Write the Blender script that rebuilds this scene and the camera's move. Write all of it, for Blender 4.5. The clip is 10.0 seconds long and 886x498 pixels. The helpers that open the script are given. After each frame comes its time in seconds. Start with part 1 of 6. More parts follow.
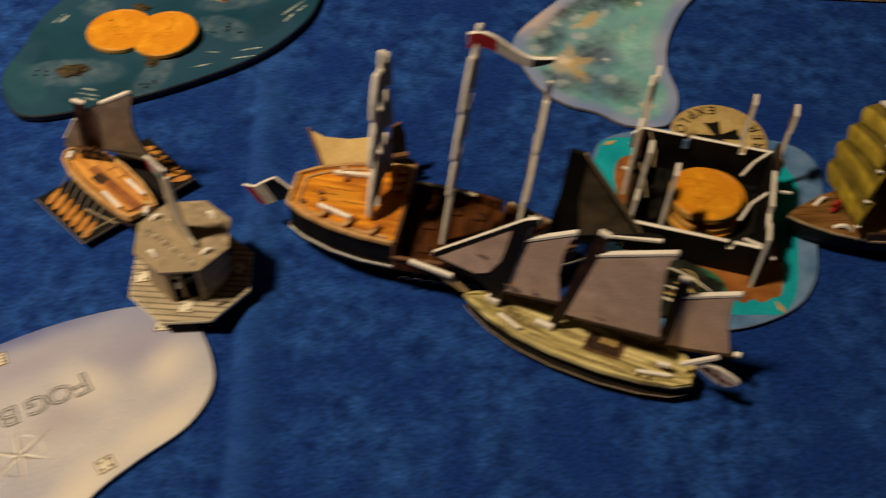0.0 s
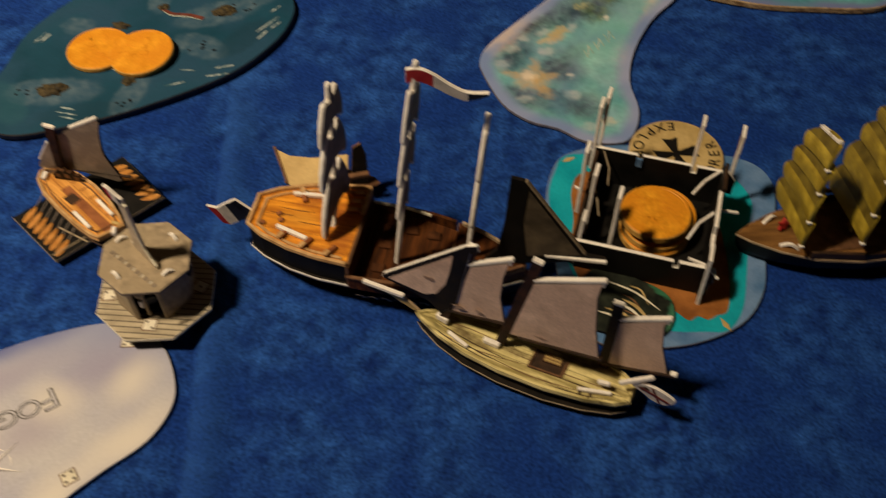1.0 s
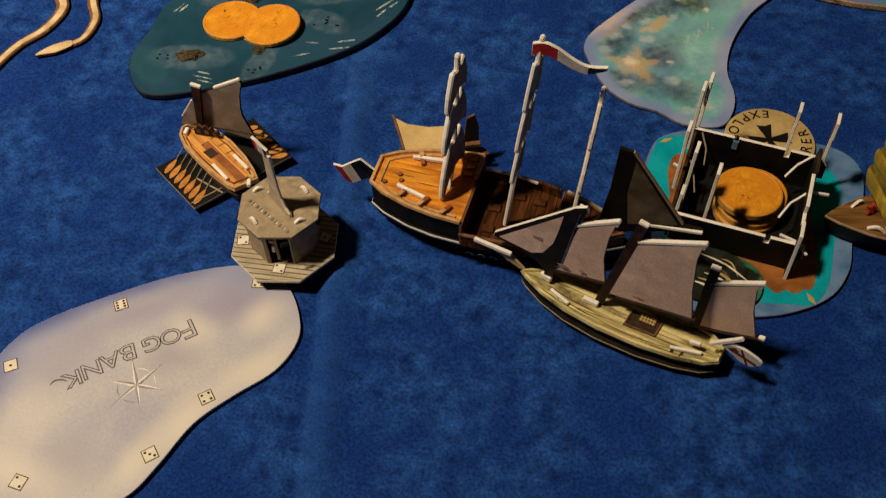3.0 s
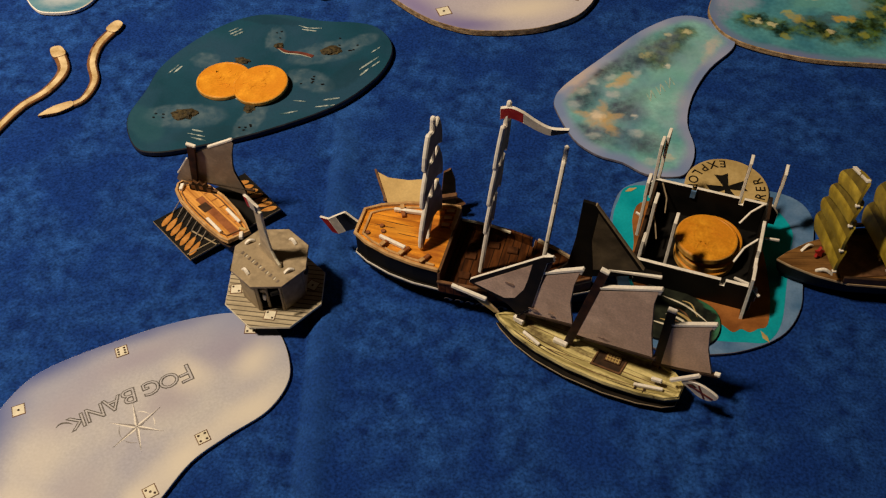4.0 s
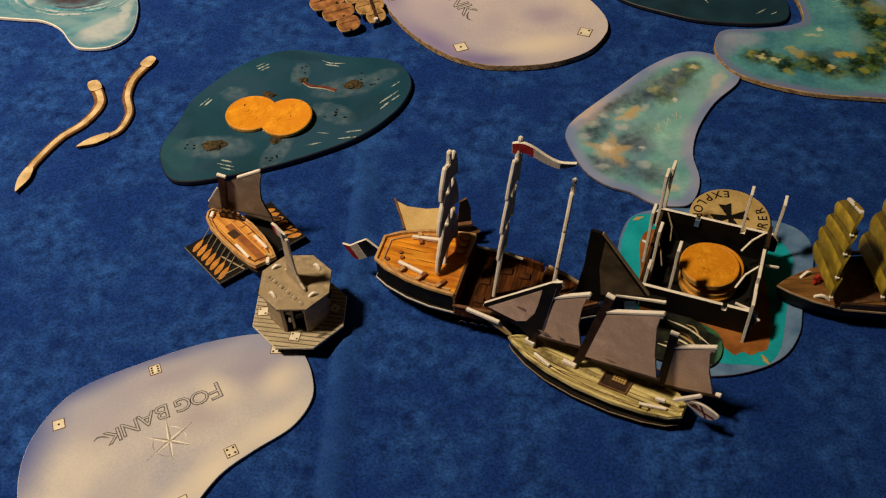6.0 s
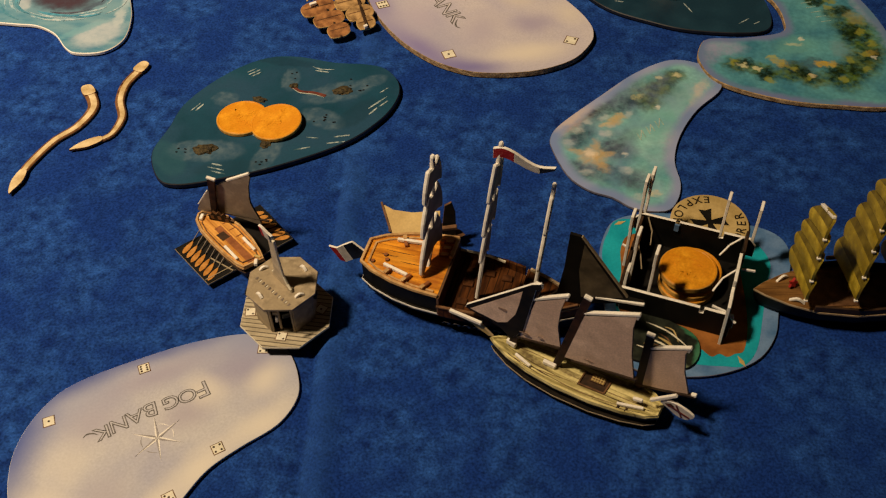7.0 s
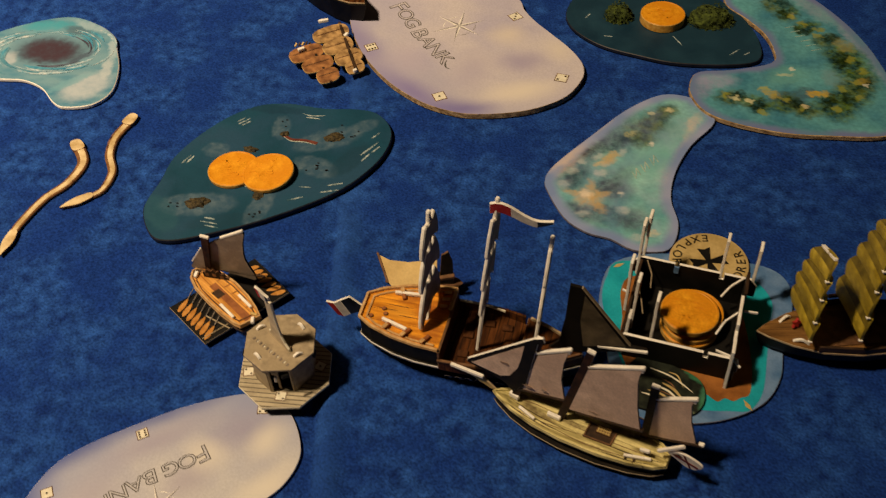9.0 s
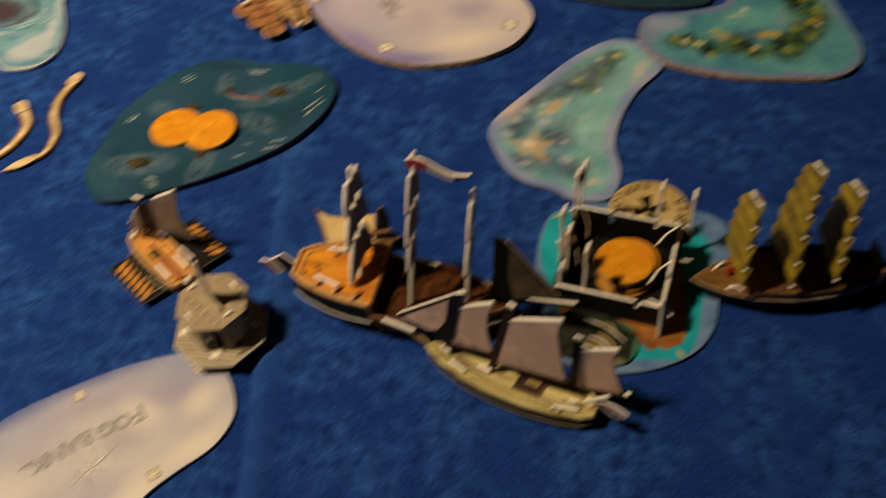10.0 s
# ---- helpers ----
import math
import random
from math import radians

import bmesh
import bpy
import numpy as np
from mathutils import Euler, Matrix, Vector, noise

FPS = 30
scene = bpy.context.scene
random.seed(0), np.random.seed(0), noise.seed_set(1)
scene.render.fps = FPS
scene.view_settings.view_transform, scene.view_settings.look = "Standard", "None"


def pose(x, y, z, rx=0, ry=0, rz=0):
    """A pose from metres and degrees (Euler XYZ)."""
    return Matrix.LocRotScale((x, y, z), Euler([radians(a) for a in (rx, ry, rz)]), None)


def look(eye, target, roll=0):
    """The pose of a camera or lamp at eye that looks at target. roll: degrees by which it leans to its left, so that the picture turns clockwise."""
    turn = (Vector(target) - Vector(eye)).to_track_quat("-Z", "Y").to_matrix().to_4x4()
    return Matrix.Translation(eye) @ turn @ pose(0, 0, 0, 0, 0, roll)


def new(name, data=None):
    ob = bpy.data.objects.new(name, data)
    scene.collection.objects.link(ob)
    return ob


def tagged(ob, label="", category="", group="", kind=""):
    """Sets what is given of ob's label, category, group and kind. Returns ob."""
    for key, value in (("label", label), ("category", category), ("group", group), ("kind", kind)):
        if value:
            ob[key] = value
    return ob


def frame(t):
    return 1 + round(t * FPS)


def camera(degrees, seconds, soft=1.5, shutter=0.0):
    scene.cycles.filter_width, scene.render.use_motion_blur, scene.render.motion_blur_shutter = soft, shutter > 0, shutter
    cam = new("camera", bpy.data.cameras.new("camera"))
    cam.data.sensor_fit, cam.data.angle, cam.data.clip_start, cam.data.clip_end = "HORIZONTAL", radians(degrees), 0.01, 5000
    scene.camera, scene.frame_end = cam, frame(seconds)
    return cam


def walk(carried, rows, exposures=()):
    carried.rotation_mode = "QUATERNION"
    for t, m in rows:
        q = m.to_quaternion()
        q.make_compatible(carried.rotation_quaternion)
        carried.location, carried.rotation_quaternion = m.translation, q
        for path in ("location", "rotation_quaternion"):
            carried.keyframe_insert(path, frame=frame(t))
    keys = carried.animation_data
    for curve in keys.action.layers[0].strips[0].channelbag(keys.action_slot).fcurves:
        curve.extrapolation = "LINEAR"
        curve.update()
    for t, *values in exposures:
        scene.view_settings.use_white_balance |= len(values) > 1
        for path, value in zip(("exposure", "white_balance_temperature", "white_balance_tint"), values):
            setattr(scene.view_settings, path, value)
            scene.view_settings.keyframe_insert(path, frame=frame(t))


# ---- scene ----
# The camera and its walk: seconds, eye and target in millimetres, roll.
cam = camera(50.02, 10.0, 1.2, 0.8)
MM = 0.001
PATH = [
    (0, (7.96, -20.08, 196.24), (0.72, 137.20, 2.05), 1.38),
    (0.2, (19.66, -16.53, 196.78), (12.71, 138.48, 0.77), 0.62),
    (0.3, (25.39, -15.59, 197.46), (17.06, 137.25, -0.20), -0.43),
    (0.5, (30.12, -15.48, 202.39), (21.18, 136.75, 4.29), -0.68),
    (0.7, (28.91, -16.02, 203.64), (17.62, 137.38, 6.56), -0.54),
    (0.8, (28.10, -16.08, 204.93), (16.65, 135.92, 6.78), -0.03),
    (1, (26.04, -16.37, 209.09), (12.58, 136.60, 11.80), -0.56),
    (1.2, (22.30, -16.38, 209.92), (5.43, 137.32, 13.47), -0.96),
    (1.3, (18.71, -20.18, 210.60), (1.51, 133.38, 14.08), -0.82),
    (1.5, (11.09, -30.54, 212.08), (-11.41, 114.85, 9.95), -0.13),
    (1.7, (11.76, -32.81, 211.87), (-15.25, 107.26, 6.57), -1.72),
    (1.8, (12.87, -33.20, 210.94), (-14.11, 109.04, 7.12), -1.69),
    (2, (12.92, -33.75, 211.65), (-13.89, 110.42, 9.17), -1.55),
    (2.2, (15.62, -37.54, 215.16), (-11.13, 107.66, 13.42), -1.79),
    (3.3, (15.31, -39.61, 222.37), (-13.93, 112.71, 26.30), -2.00),
    (3.5, (17.36, -42.05, 225.55), (-10.12, 112.04, 30.61), -1.78),
    (3.7, (19.25, -42.43, 230.20), (-9.24, 114.16, 37.40), -1.86),
    (3.8, (19.36, -44.81, 233.57), (-6.84, 112.86, 41.34), -1.26),
    (4, (20.23, -47.87, 237.83), (-6.82, 110.26, 46.09), -1.89),
    (4.2, (20.00, -50.65, 240.21), (-6.07, 107.86, 48.66), -1.52),
    (4.3, (20.14, -51.65, 241.39), (-5.24, 106.48, 49.42), -1.41),
    (4.5, (21.37, -54.84, 244.29), (-3.91, 103.29, 52.31), -1.70),
    (4.7, (21.96, -57.70, 247.89), (-3.42, 101.64, 56.93), -2.00),
    (4.8, (21.58, -58.82, 250.09), (-3.80, 101.33, 59.80), -1.84),
    (5, (21.17, -59.67, 252.23), (-4.40, 101.72, 63.02), -1.52),
    (5.2, (20.52, -59.61, 250.18), (-7.14, 101.44, 60.98), -1.71),
    (5.3, (20.38, -59.14, 249.68), (-7.96, 102.14, 60.77), -1.83),
    (5.5, (20.42, -58.58, 249.84), (-8.95, 103.48, 61.76), -1.83),
    (5.7, (21.07, -57.70, 249.88), (-11.18, 104.36, 62.27), -2.86),
    (6.8, (27.00, -60.91, 254.62), (-5.15, 101.96, 67.70), -2.62),
    (7, (27.66, -62.37, 254.69), (-3.90, 101.21, 68.29), -2.29),
    (7.2, (27.92, -61.72, 256.39), (-3.69, 102.48, 70.54), -2.17),
    (7.3, (29.05, -60.24, 255.93), (-2.43, 105.40, 71.35), -2.55),
    (7.5, (30.43, -55.63, 255.05), (-0.50, 111.61, 71.82), -2.79),
    (7.7, (31.24, -55.49, 253.77), (0.66, 110.76, 69.58), -3.26),
    (7.8, (31.50, -55.76, 253.29), (-0.24, 109.52, 68.42), -3.97),
    (8, (30.03, -57.15, 256.18), (-1.23, 109.52, 72.48), -3.84),
    (8.2, (27.74, -57.53, 259.38), (-3.53, 109.11, 75.66), -3.98),
    (8.3, (26.54, -58.24, 260.09), (-4.25, 109.01, 76.84), -3.72),
    (8.5, (26.50, -57.86, 259.24), (-3.53, 109.41, 75.89), -3.67),
    (8.7, (26.00, -56.50, 259.33), (-3.29, 110.33, 75.46), -3.40),
    (8.8, (25.20, -54.91, 260.09), (-3.88, 111.97, 76.23), -3.28),
    (9, (24.92, -51.46, 260.11), (-5.36, 115.40, 76.42), -3.82),
    (9.2, (26.32, -48.56, 258.27), (-5.45, 118.00, 74.56), -4.24),
    (9.3, (27.87, -47.04, 257.70), (-3.09, 119.39, 73.74), -4.03),
    (9.5, (31.13, -44.90, 258.25), (4.28, 119.16, 71.53), -3.35),
    (9.7, (37.44, -44.89, 258.42), (12.72, 116.07, 68.74), -3.64),
    (9.9, (45.74, -45.05, 260.22), (20.43, 114.17, 69.14), -4.40),
    (10, (50.55, -45.35, 258.90), (17.98, 110.68, 66.29), -6.39),
]
BALANCE = [(0, 0.0, 6300, 10), (1, 0.0, 6200, 10), (2, 0.0, 5950, 10), (3.5, 0.0, 5950, 10), (4.5, 0.0, 6050, 10), (5.5, 0.0, 6200, 10), (7, 0.0, 6450, 10), (10, 0.0, 6600, 10)]
walk(cam, [(t, look(Vector(eye) * MM, Vector(target) * MM, roll)) for t, eye, target, roll in PATH], BALANCE)

# ---- light ----
# A warm room lamp high on one side, and the dim bounce of a closed room.
world = bpy.data.worlds.new("world")
scene.world = world
world.use_nodes = True
world.node_tree.nodes["Background"].inputs[0].default_value = (0.9, 0.8, 0.7, 1)
world.node_tree.nodes["Background"].inputs[1].default_value = 0.11
scene.view_settings.exposure = 0.0

lamp_data = bpy.data.lights.new("room_lamp", "AREA")
lamp_data.shape, lamp_data.size = "DISK", 0.17
lamp_data.spread = radians(150)
lamp_data.energy, lamp_data.color = 36.7, (1.0, 0.75, 0.475)
lamp = new("room_lamp", lamp_data)
lamp.matrix_world = look((-0.6, -0.07, 1.22), (-1.3, 0.8, 0.0))

# ---- materials ----


def rgba(c):
    return (c[0], c[1], c[2], 1.0)


def material(name, low, high, size=4.0, detail=5.0, spread=(0.35, 0.65), rough=0.6, bump=0.0, fine=0.6, stretch=(1, 1, 1), per=0.0, metal=0.0, big=None, gloss=0.35, grain=0.08, grain_size=0.8):
    """Two colours mixed by a noise of that size in mm, over a larger and a finer one."""
    m = bpy.data.materials.new(name)
    m.use_nodes = True
    nt = m.node_tree
    n, l = nt.nodes, nt.links
    bsdf = n["Principled BSDF"]
    bsdf.inputs["Metallic"].default_value = metal
    bsdf.inputs["Specular IOR Level"].default_value = gloss
    tc = n.new("ShaderNodeTexCoord")
    mp = n.new("ShaderNodeMapping")
    mp.inputs["Scale"].default_value = [1000.0 / size * s for s in stretch]
    l.new(tc.outputs["Object"], mp.inputs[0])
    tex = n.new("ShaderNodeTexNoise")
    tex.inputs["Scale"].default_value, tex.inputs["Detail"].default_value = 1.0, detail
    l.new(mp.outputs[0], tex.inputs["Vector"])
    ramp = n.new("ShaderNodeValToRGB")
    ramp.color_ramp.elements[0].position, ramp.color_ramp.elements[1].position = spread
    ramp.color_ramp.elements[0].color, ramp.color_ramp.elements[1].color = rgba(low), rgba(high)
    l.new(tex.outputs["Fac"], ramp.inputs[0])
    col = ramp.outputs[0]
    if big:
        t2 = n.new("ShaderNodeTexNoise")
        t2.inputs["Scale"].default_value, t2.inputs["Detail"].default_value = size / big[0], 3.0
        l.new(mp.outputs[0], t2.inputs["Vector"])
        r2 = n.new("ShaderNodeMapRange")
        r2.inputs[1].default_value, r2.inputs[2].default_value = 0.42, 0.62
        l.new(t2.outputs["Fac"], r2.inputs[0])
        mix = n.new("ShaderNodeMix")
        mix.data_type = "RGBA"
        l.new(r2.outputs[0], mix.inputs["Factor"])
        l.new(col, mix.inputs["A"])
        mix.inputs["B"].default_value = rgba(big[1])
        col = mix.outputs["Result"]
    if grain:
        t4 = n.new("ShaderNodeTexNoise")
        t4.inputs["Scale"].default_value, t4.inputs["Detail"].default_value = 1000.0 / grain_size, 3.0
        l.new(tc.outputs["Object"], t4.inputs["Vector"])
        r4 = n.new("ShaderNodeMapRange")
        r4.inputs[1].default_value, r4.inputs[2].default_value = 0.3, 0.7
        r4.inputs[3].default_value, r4.inputs[4].default_value = 1 - grain, 1 + grain
        l.new(t4.outputs["Fac"], r4.inputs[0])
        sc = n.new("ShaderNodeVectorMath")
        sc.operation = "SCALE"
        l.new(col, sc.inputs[0])
        l.new(r4.outputs[0], sc.inputs["Scale"])
        col = sc.outputs[0]
    l.new(col, bsdf.inputs["Base Color"])
    rr = n.new("ShaderNodeMapRange")
    rr.inputs[3].default_value, rr.inputs[4].default_value = rough - 0.08, min(1.0, rough + 0.1)
    l.new(tex.outputs["Fac"], rr.inputs[0])
    l.new(rr.outputs[0], bsdf.inputs["Roughness"])
    if bump:
        t3 = n.new("ShaderNodeTexNoise")
        t3.inputs["Scale"].default_value, t3.inputs["Detail"].default_value = size / fine, 4.0
        l.new(mp.outputs[0], t3.inputs["Vector"])
        b = n.new("ShaderNodeBump")
        b.inputs["Strength"].default_value, b.inputs["Distance"].default_value = 1.0, bump * MM
        l.new(t3.outputs["Fac"], b.inputs["Height"])
        l.new(b.outputs[0], bsdf.inputs["Normal"])
    return m


def planked(name, low, high, line, pitch=2.0, along="X", depth=0.12, rough=0.5, grain=1.0):
    """Printed planks: dark seams across one axis over streaky grain."""
    m = material(name, low, high, size=grain * 2.2, rough=rough, stretch=(0.16, 1.4, 1) if along == "X" else (1.4, 0.16, 1))
    nt = m.node_tree
    n, l = nt.nodes, nt.links
    bsdf = n["Principled BSDF"]
    col = bsdf.inputs["Base Color"].links[0].from_socket
    tc = n.new("ShaderNodeTexCoord")
    sep = n.new("ShaderNodeSeparateXYZ")
    l.new(tc.outputs["Object"], sep.inputs[0])
    mul = n.new("ShaderNodeMath")
    mul.operation = "MULTIPLY"
    mul.inputs[1].default_value = 1000.0 / pitch
    l.new(sep.outputs["Y" if along == "X" else "X"], mul.inputs[0])
    fr = n.new("ShaderNodeMath")
    fr.operation = "PINGPONG"
    fr.inputs[1].default_value = 0.5
    l.new(mul.outputs[0], fr.inputs[0])
    mr = n.new("ShaderNodeMapRange")
    mr.inputs[1].default_value, mr.inputs[2].default_value = depth, depth * 0.4
    l.new(fr.outputs[0], mr.inputs[0])
    mix = n.new("ShaderNodeMix")
    mix.data_type = "RGBA"
    l.new(mr.outputs[0], mix.inputs["Factor"])
    l.new(col, mix.inputs["A"])
    mix.inputs["B"].default_value = rgba(line)
    l.new(mix.outputs["Result"], bsdf.inputs["Base Color"])
    return m


def shaded_print(name, centre, rim, mid, radius, offset=(0, 0), blur=0.35, size=25.0, spots=None, rough=0.45):
    """A printed sheet whose colour runs from its middle to its border, broken by clouds."""
    m = material(name, centre, mid, size=size, detail=4, spread=(0.4, 0.66), rough=rough)
    nt = m.node_tree
    n, l = nt.nodes, nt.links
    bsdf = n["Principled BSDF"]
    col = bsdf.inputs["Base Color"].links[0].from_socket
    tc = n.new("ShaderNodeTexCoord")
    mp = n.new("ShaderNodeMapping")
    mp.inputs["Location"].default_value = (-offset[0] / radius[0], -offset[1] / radius[1], 0)
    mp.inputs["Scale"].default_value = (1000.0 / radius[0], 1000.0 / radius[1], 0)
    l.new(tc.outputs["Object"], mp.inputs[0])
    nz = n.new("ShaderNodeTexNoise")
    nz.inputs["Scale"].default_value, nz.inputs["Detail"].default_value = 2.2, 4.0
    l.new(mp.outputs[0], nz.inputs["Vector"])
    ln = n.new("ShaderNodeVectorMath")
    ln.operation = "LENGTH"
    l.new(mp.outputs[0], ln.inputs[0])
    ad = n.new("ShaderNodeMath")
    ad.operation = "MULTIPLY_ADD"
    ad.inputs[1].default_value = blur * 1.6
    l.new(nz.outputs["Fac"], ad.inputs[0])
    l.new(ln.outputs["Value"], ad.inputs[2])
    mr = n.new("ShaderNodeMapRange")
    mr.inputs[1].default_value, mr.inputs[2].default_value = 0.75 + blur * 0.8 - blur, 0.75 + blur * 0.8 + blur
    mr.interpolation_type = "SMOOTHSTEP"
    l.new(ad.outputs[0], mr.inputs[0])
    mix = n.new("ShaderNodeMix")
    mix.data_type = "RGBA"
    l.new(mr.outputs[0], mix.inputs["Factor"])
    l.new(col, mix.inputs["A"])
    mix.inputs["B"].default_value = rgba(rim)
    l.new(mix.outputs["Result"], bsdf.inputs["Base Color"])
    return m


def spotted(m, spots, warp=3.0, soft=(0.45, 1.25), fray=260.0, dabs=0.0):
    """Soft printed spots on a material: (x, y, radius along, radius across, turn, colour, strength), in mm of the card, their borders frayed by noise."""
    nt = m.node_tree
    n, l = nt.nodes, nt.links
    bsdf = n["Principled BSDF"]
    col = bsdf.inputs["Base Color"].links[0].from_socket
    tc = n.new("ShaderNodeTexCoord")
    nz = n.new("ShaderNodeTexNoise")
    nz.inputs["Scale"].default_value, nz.inputs["Detail"].default_value = fray, 5.0
    l.new(tc.outputs["Object"], nz.inputs["Vector"])
    sub = n.new("ShaderNodeVectorMath")
    sub.operation = "MULTIPLY_ADD"
    sub.inputs[1].default_value = [warp * MM * 2] * 3
    l.new(nz.outputs["Color"], sub.inputs[0])
    sh = n.new("ShaderNodeVectorMath")
    sh.inputs[1].default_value = [-warp * MM] * 3
    l.new(tc.outputs["Object"], sh.inputs[0])
    l.new(sh.outputs[0], sub.inputs[2])
    dab = n.new("ShaderNodeTexNoise")
    dab.inputs["Scale"].default_value, dab.inputs["Detail"].default_value, dab.inputs["Roughness"].default_value = 430.0, 6.0, 0.65
    l.new(tc.outputs["Object"], dab.inputs["Vector"])
    cut = n.new("ShaderNodeMapRange")
    cut.inputs[1].default_value, cut.inputs[2].default_value, cut.inputs[3].default_value = 0.34, 0.58, 1.0 - dabs
    l.new(dab.outputs["Fac"], cut.inputs[0])
    fleck = n.new("ShaderNodeTexNoise")
    fleck.inputs["Scale"].default_value, fleck.inputs["Detail"].default_value, fleck.inputs["Roughness"].default_value = 300.0, 5.0, 0.55
    l.new(tc.outputs["Object"], fleck.inputs["Vector"])
    mottle = n.new("ShaderNodeMapRange")
    mottle.inputs[1].default_value, mottle.inputs[2].default_value = 0.38, 0.68
    l.new(fleck.outputs["Fac"], mottle.inputs[0])
    for x, y, rx, ry, turn, colour, strength in spots:
        mp = n.new("ShaderNodeMapping")
        mp.vector_type = "TEXTURE"
        mp.inputs["Location"].default_value = (x * MM, y * MM, 0)
        mp.inputs["Rotation"].default_value = (0, 0, radians(turn))
        mp.inputs["Scale"].default_value = (rx * MM, ry * MM, 1)
        l.new(sub.outputs[0], mp.inputs[0])
        ln = n.new("ShaderNodeVectorMath")
        ln.operation = "LENGTH"
        l.new(mp.outputs[0], ln.inputs[0])
        mr = n.new("ShaderNodeMapRange")
        mr.interpolation_type = "SMOOTHSTEP"
        mr.inputs[1].default_value, mr.inputs[2].default_value, mr.inputs[3].default_value, mr.inputs[4].default_value = soft[0], soft[1], strength, 0.0
        l.new(ln.outputs["Value"], mr.inputs[0])
        mix = n.new("ShaderNodeMix")
        mix.data_type = "RGBA"
        mul = n.new("ShaderNodeMath")
        mul.operation = "MULTIPLY"
        l.new(mr.outputs[0], mul.inputs[0])
        l.new(cut.outputs[0], mul.inputs[1])
        l.new(mul.outputs[0], mix.inputs["Factor"])
        l.new(col, mix.inputs["A"])
        if len(colour) == 2:
            two = n.new("ShaderNodeMix")
            two.data_type = "RGBA"
            l.new(mottle.outputs[0], two.inputs["Factor"])
            two.inputs["A"].default_value, two.inputs["B"].default_value = rgba(colour[0]), rgba(colour[1])
            l.new(two.outputs["Result"], mix.inputs["B"])
        else:
            mix.inputs["B"].default_value = rgba(colour)
        col = mix.outputs["Result"]
    l.new(col, bsdf.inputs["Base Color"])
    return m


def rimmed(m, colours, start=0.15, end=0.95):
    """Lets a print run into border colours along the card's edge, by the sheet's own rim attribute."""
    nt = m.node_tree
    n, l = nt.nodes, nt.links
    bsdf = n["Principled BSDF"]
    at = n.new("ShaderNodeAttribute")
    at.attribute_name = "rim"
    tc = n.new("ShaderNodeTexCoord")
    nz = n.new("ShaderNodeTexNoise")
    nz.inputs["Scale"].default_value, nz.inputs["Detail"].default_value = 90.0, 6.0
    l.new(tc.outputs["Object"], nz.inputs["Vector"])
    ad = n.new("ShaderNodeMath")
    ad.operation = "MULTIPLY_ADD"
    ad.inputs[1].default_value = 0.9
    l.new(nz.outputs["Fac"], ad.inputs[0])
    l.new(at.outputs["Fac"], ad.inputs[2])
    mr = n.new("ShaderNodeMapRange")
    mr.interpolation_type = "SMOOTHSTEP"
    mr.inputs[1].default_value, mr.inputs[2].default_value = start + 0.45, end + 0.45
    l.new(ad.outputs[0], mr.inputs[0])
    edge = n.new("ShaderNodeMix")
    edge.data_type = "RGBA"
    big = n.new("ShaderNodeTexNoise")
    big.inputs["Scale"].default_value = 38.0
    l.new(tc.outputs["Object"], big.inputs["Vector"])
    br = n.new("ShaderNodeMapRange")
    br.inputs[1].default_value, br.inputs[2].default_value = 0.4, 0.6
    l.new(big.outputs["Fac"], br.inputs[0])
    l.new(br.outputs[0], edge.inputs["Factor"])
    edge.inputs["A"].default_value, edge.inputs["B"].default_value = rgba(colours[0]), rgba(colours[1])
    mix = n.new("ShaderNodeMix")
    mix.data_type = "RGBA"
    l.new(mr.outputs[0], mix.inputs["Factor"])
    l.new(edge.outputs["Result"], mix.inputs["A"])
    l.new(bsdf.inputs["Base Color"].links[0].from_socket, mix.inputs["B"])
    l.new(mix.outputs["Result"], bsdf.inputs["Base Color"])
    return m


FOLD_X, FOLD_SLOPE = -35.0, -0.133
CLOTH = material("blue_cotton", (0.0046, 0.0205, 0.13), (0.022, 0.089, 0.37), size=5.5, detail=7, spread=(0.3, 0.72), rough=0.95, bump=0.14, fine=0.8, big=(26, (0.0075, 0.034, 0.2)), gloss=0.08, grain=0.44, grain_size=0.85)
# A paler strip along the cloth's old fold, painting its lit slope.
cn, cl = CLOTH.node_tree.nodes, CLOTH.node_tree.links
fold_at = cn.new("ShaderNodeTexCoord")
fold_xy = cn.new("ShaderNodeSeparateXYZ")
cl.new(fold_at.outputs["Object"], fold_xy.inputs[0])
fold_d = cn.new("ShaderNodeMath")
fold_d.operation = "MULTIPLY_ADD"
fold_d.inputs[1].default_value = -FOLD_SLOPE
cl.new(fold_xy.outputs["Y"], fold_d.inputs[0])
cl.new(fold_xy.outputs["X"], fold_d.inputs[2])
fold_ramp = cn.new("ShaderNodeValToRGB")
fold_ramp.color_ramp.interpolation = "EASE"
fold_ramp.color_ramp.elements[1].color = (0, 0, 0, 1)
for pos, value in ((0.18, 0.0), (0.3, 0.34), (0.55, 0.26), (0.95, 0.0)):
    e = fold_ramp.color_ramp.elements.new(pos)
    e.color = (value, value, value, 1)
fold_map = cn.new("ShaderNodeMapRange")
fold_map.inputs[1].default_value, fold_map.inputs[2].default_value = (FOLD_X - 4) * MM, (FOLD_X + 14) * MM
cl.new(fold_d.outputs[0], fold_map.inputs[0])
cl.new(fold_map.outputs[0], fold_ramp.inputs[0])
fold_patch = cn.new("ShaderNodeTexNoise")
fold_patch.inputs["Scale"].default_value, fold_patch.inputs["Detail"].default_value = 70.0, 5.0
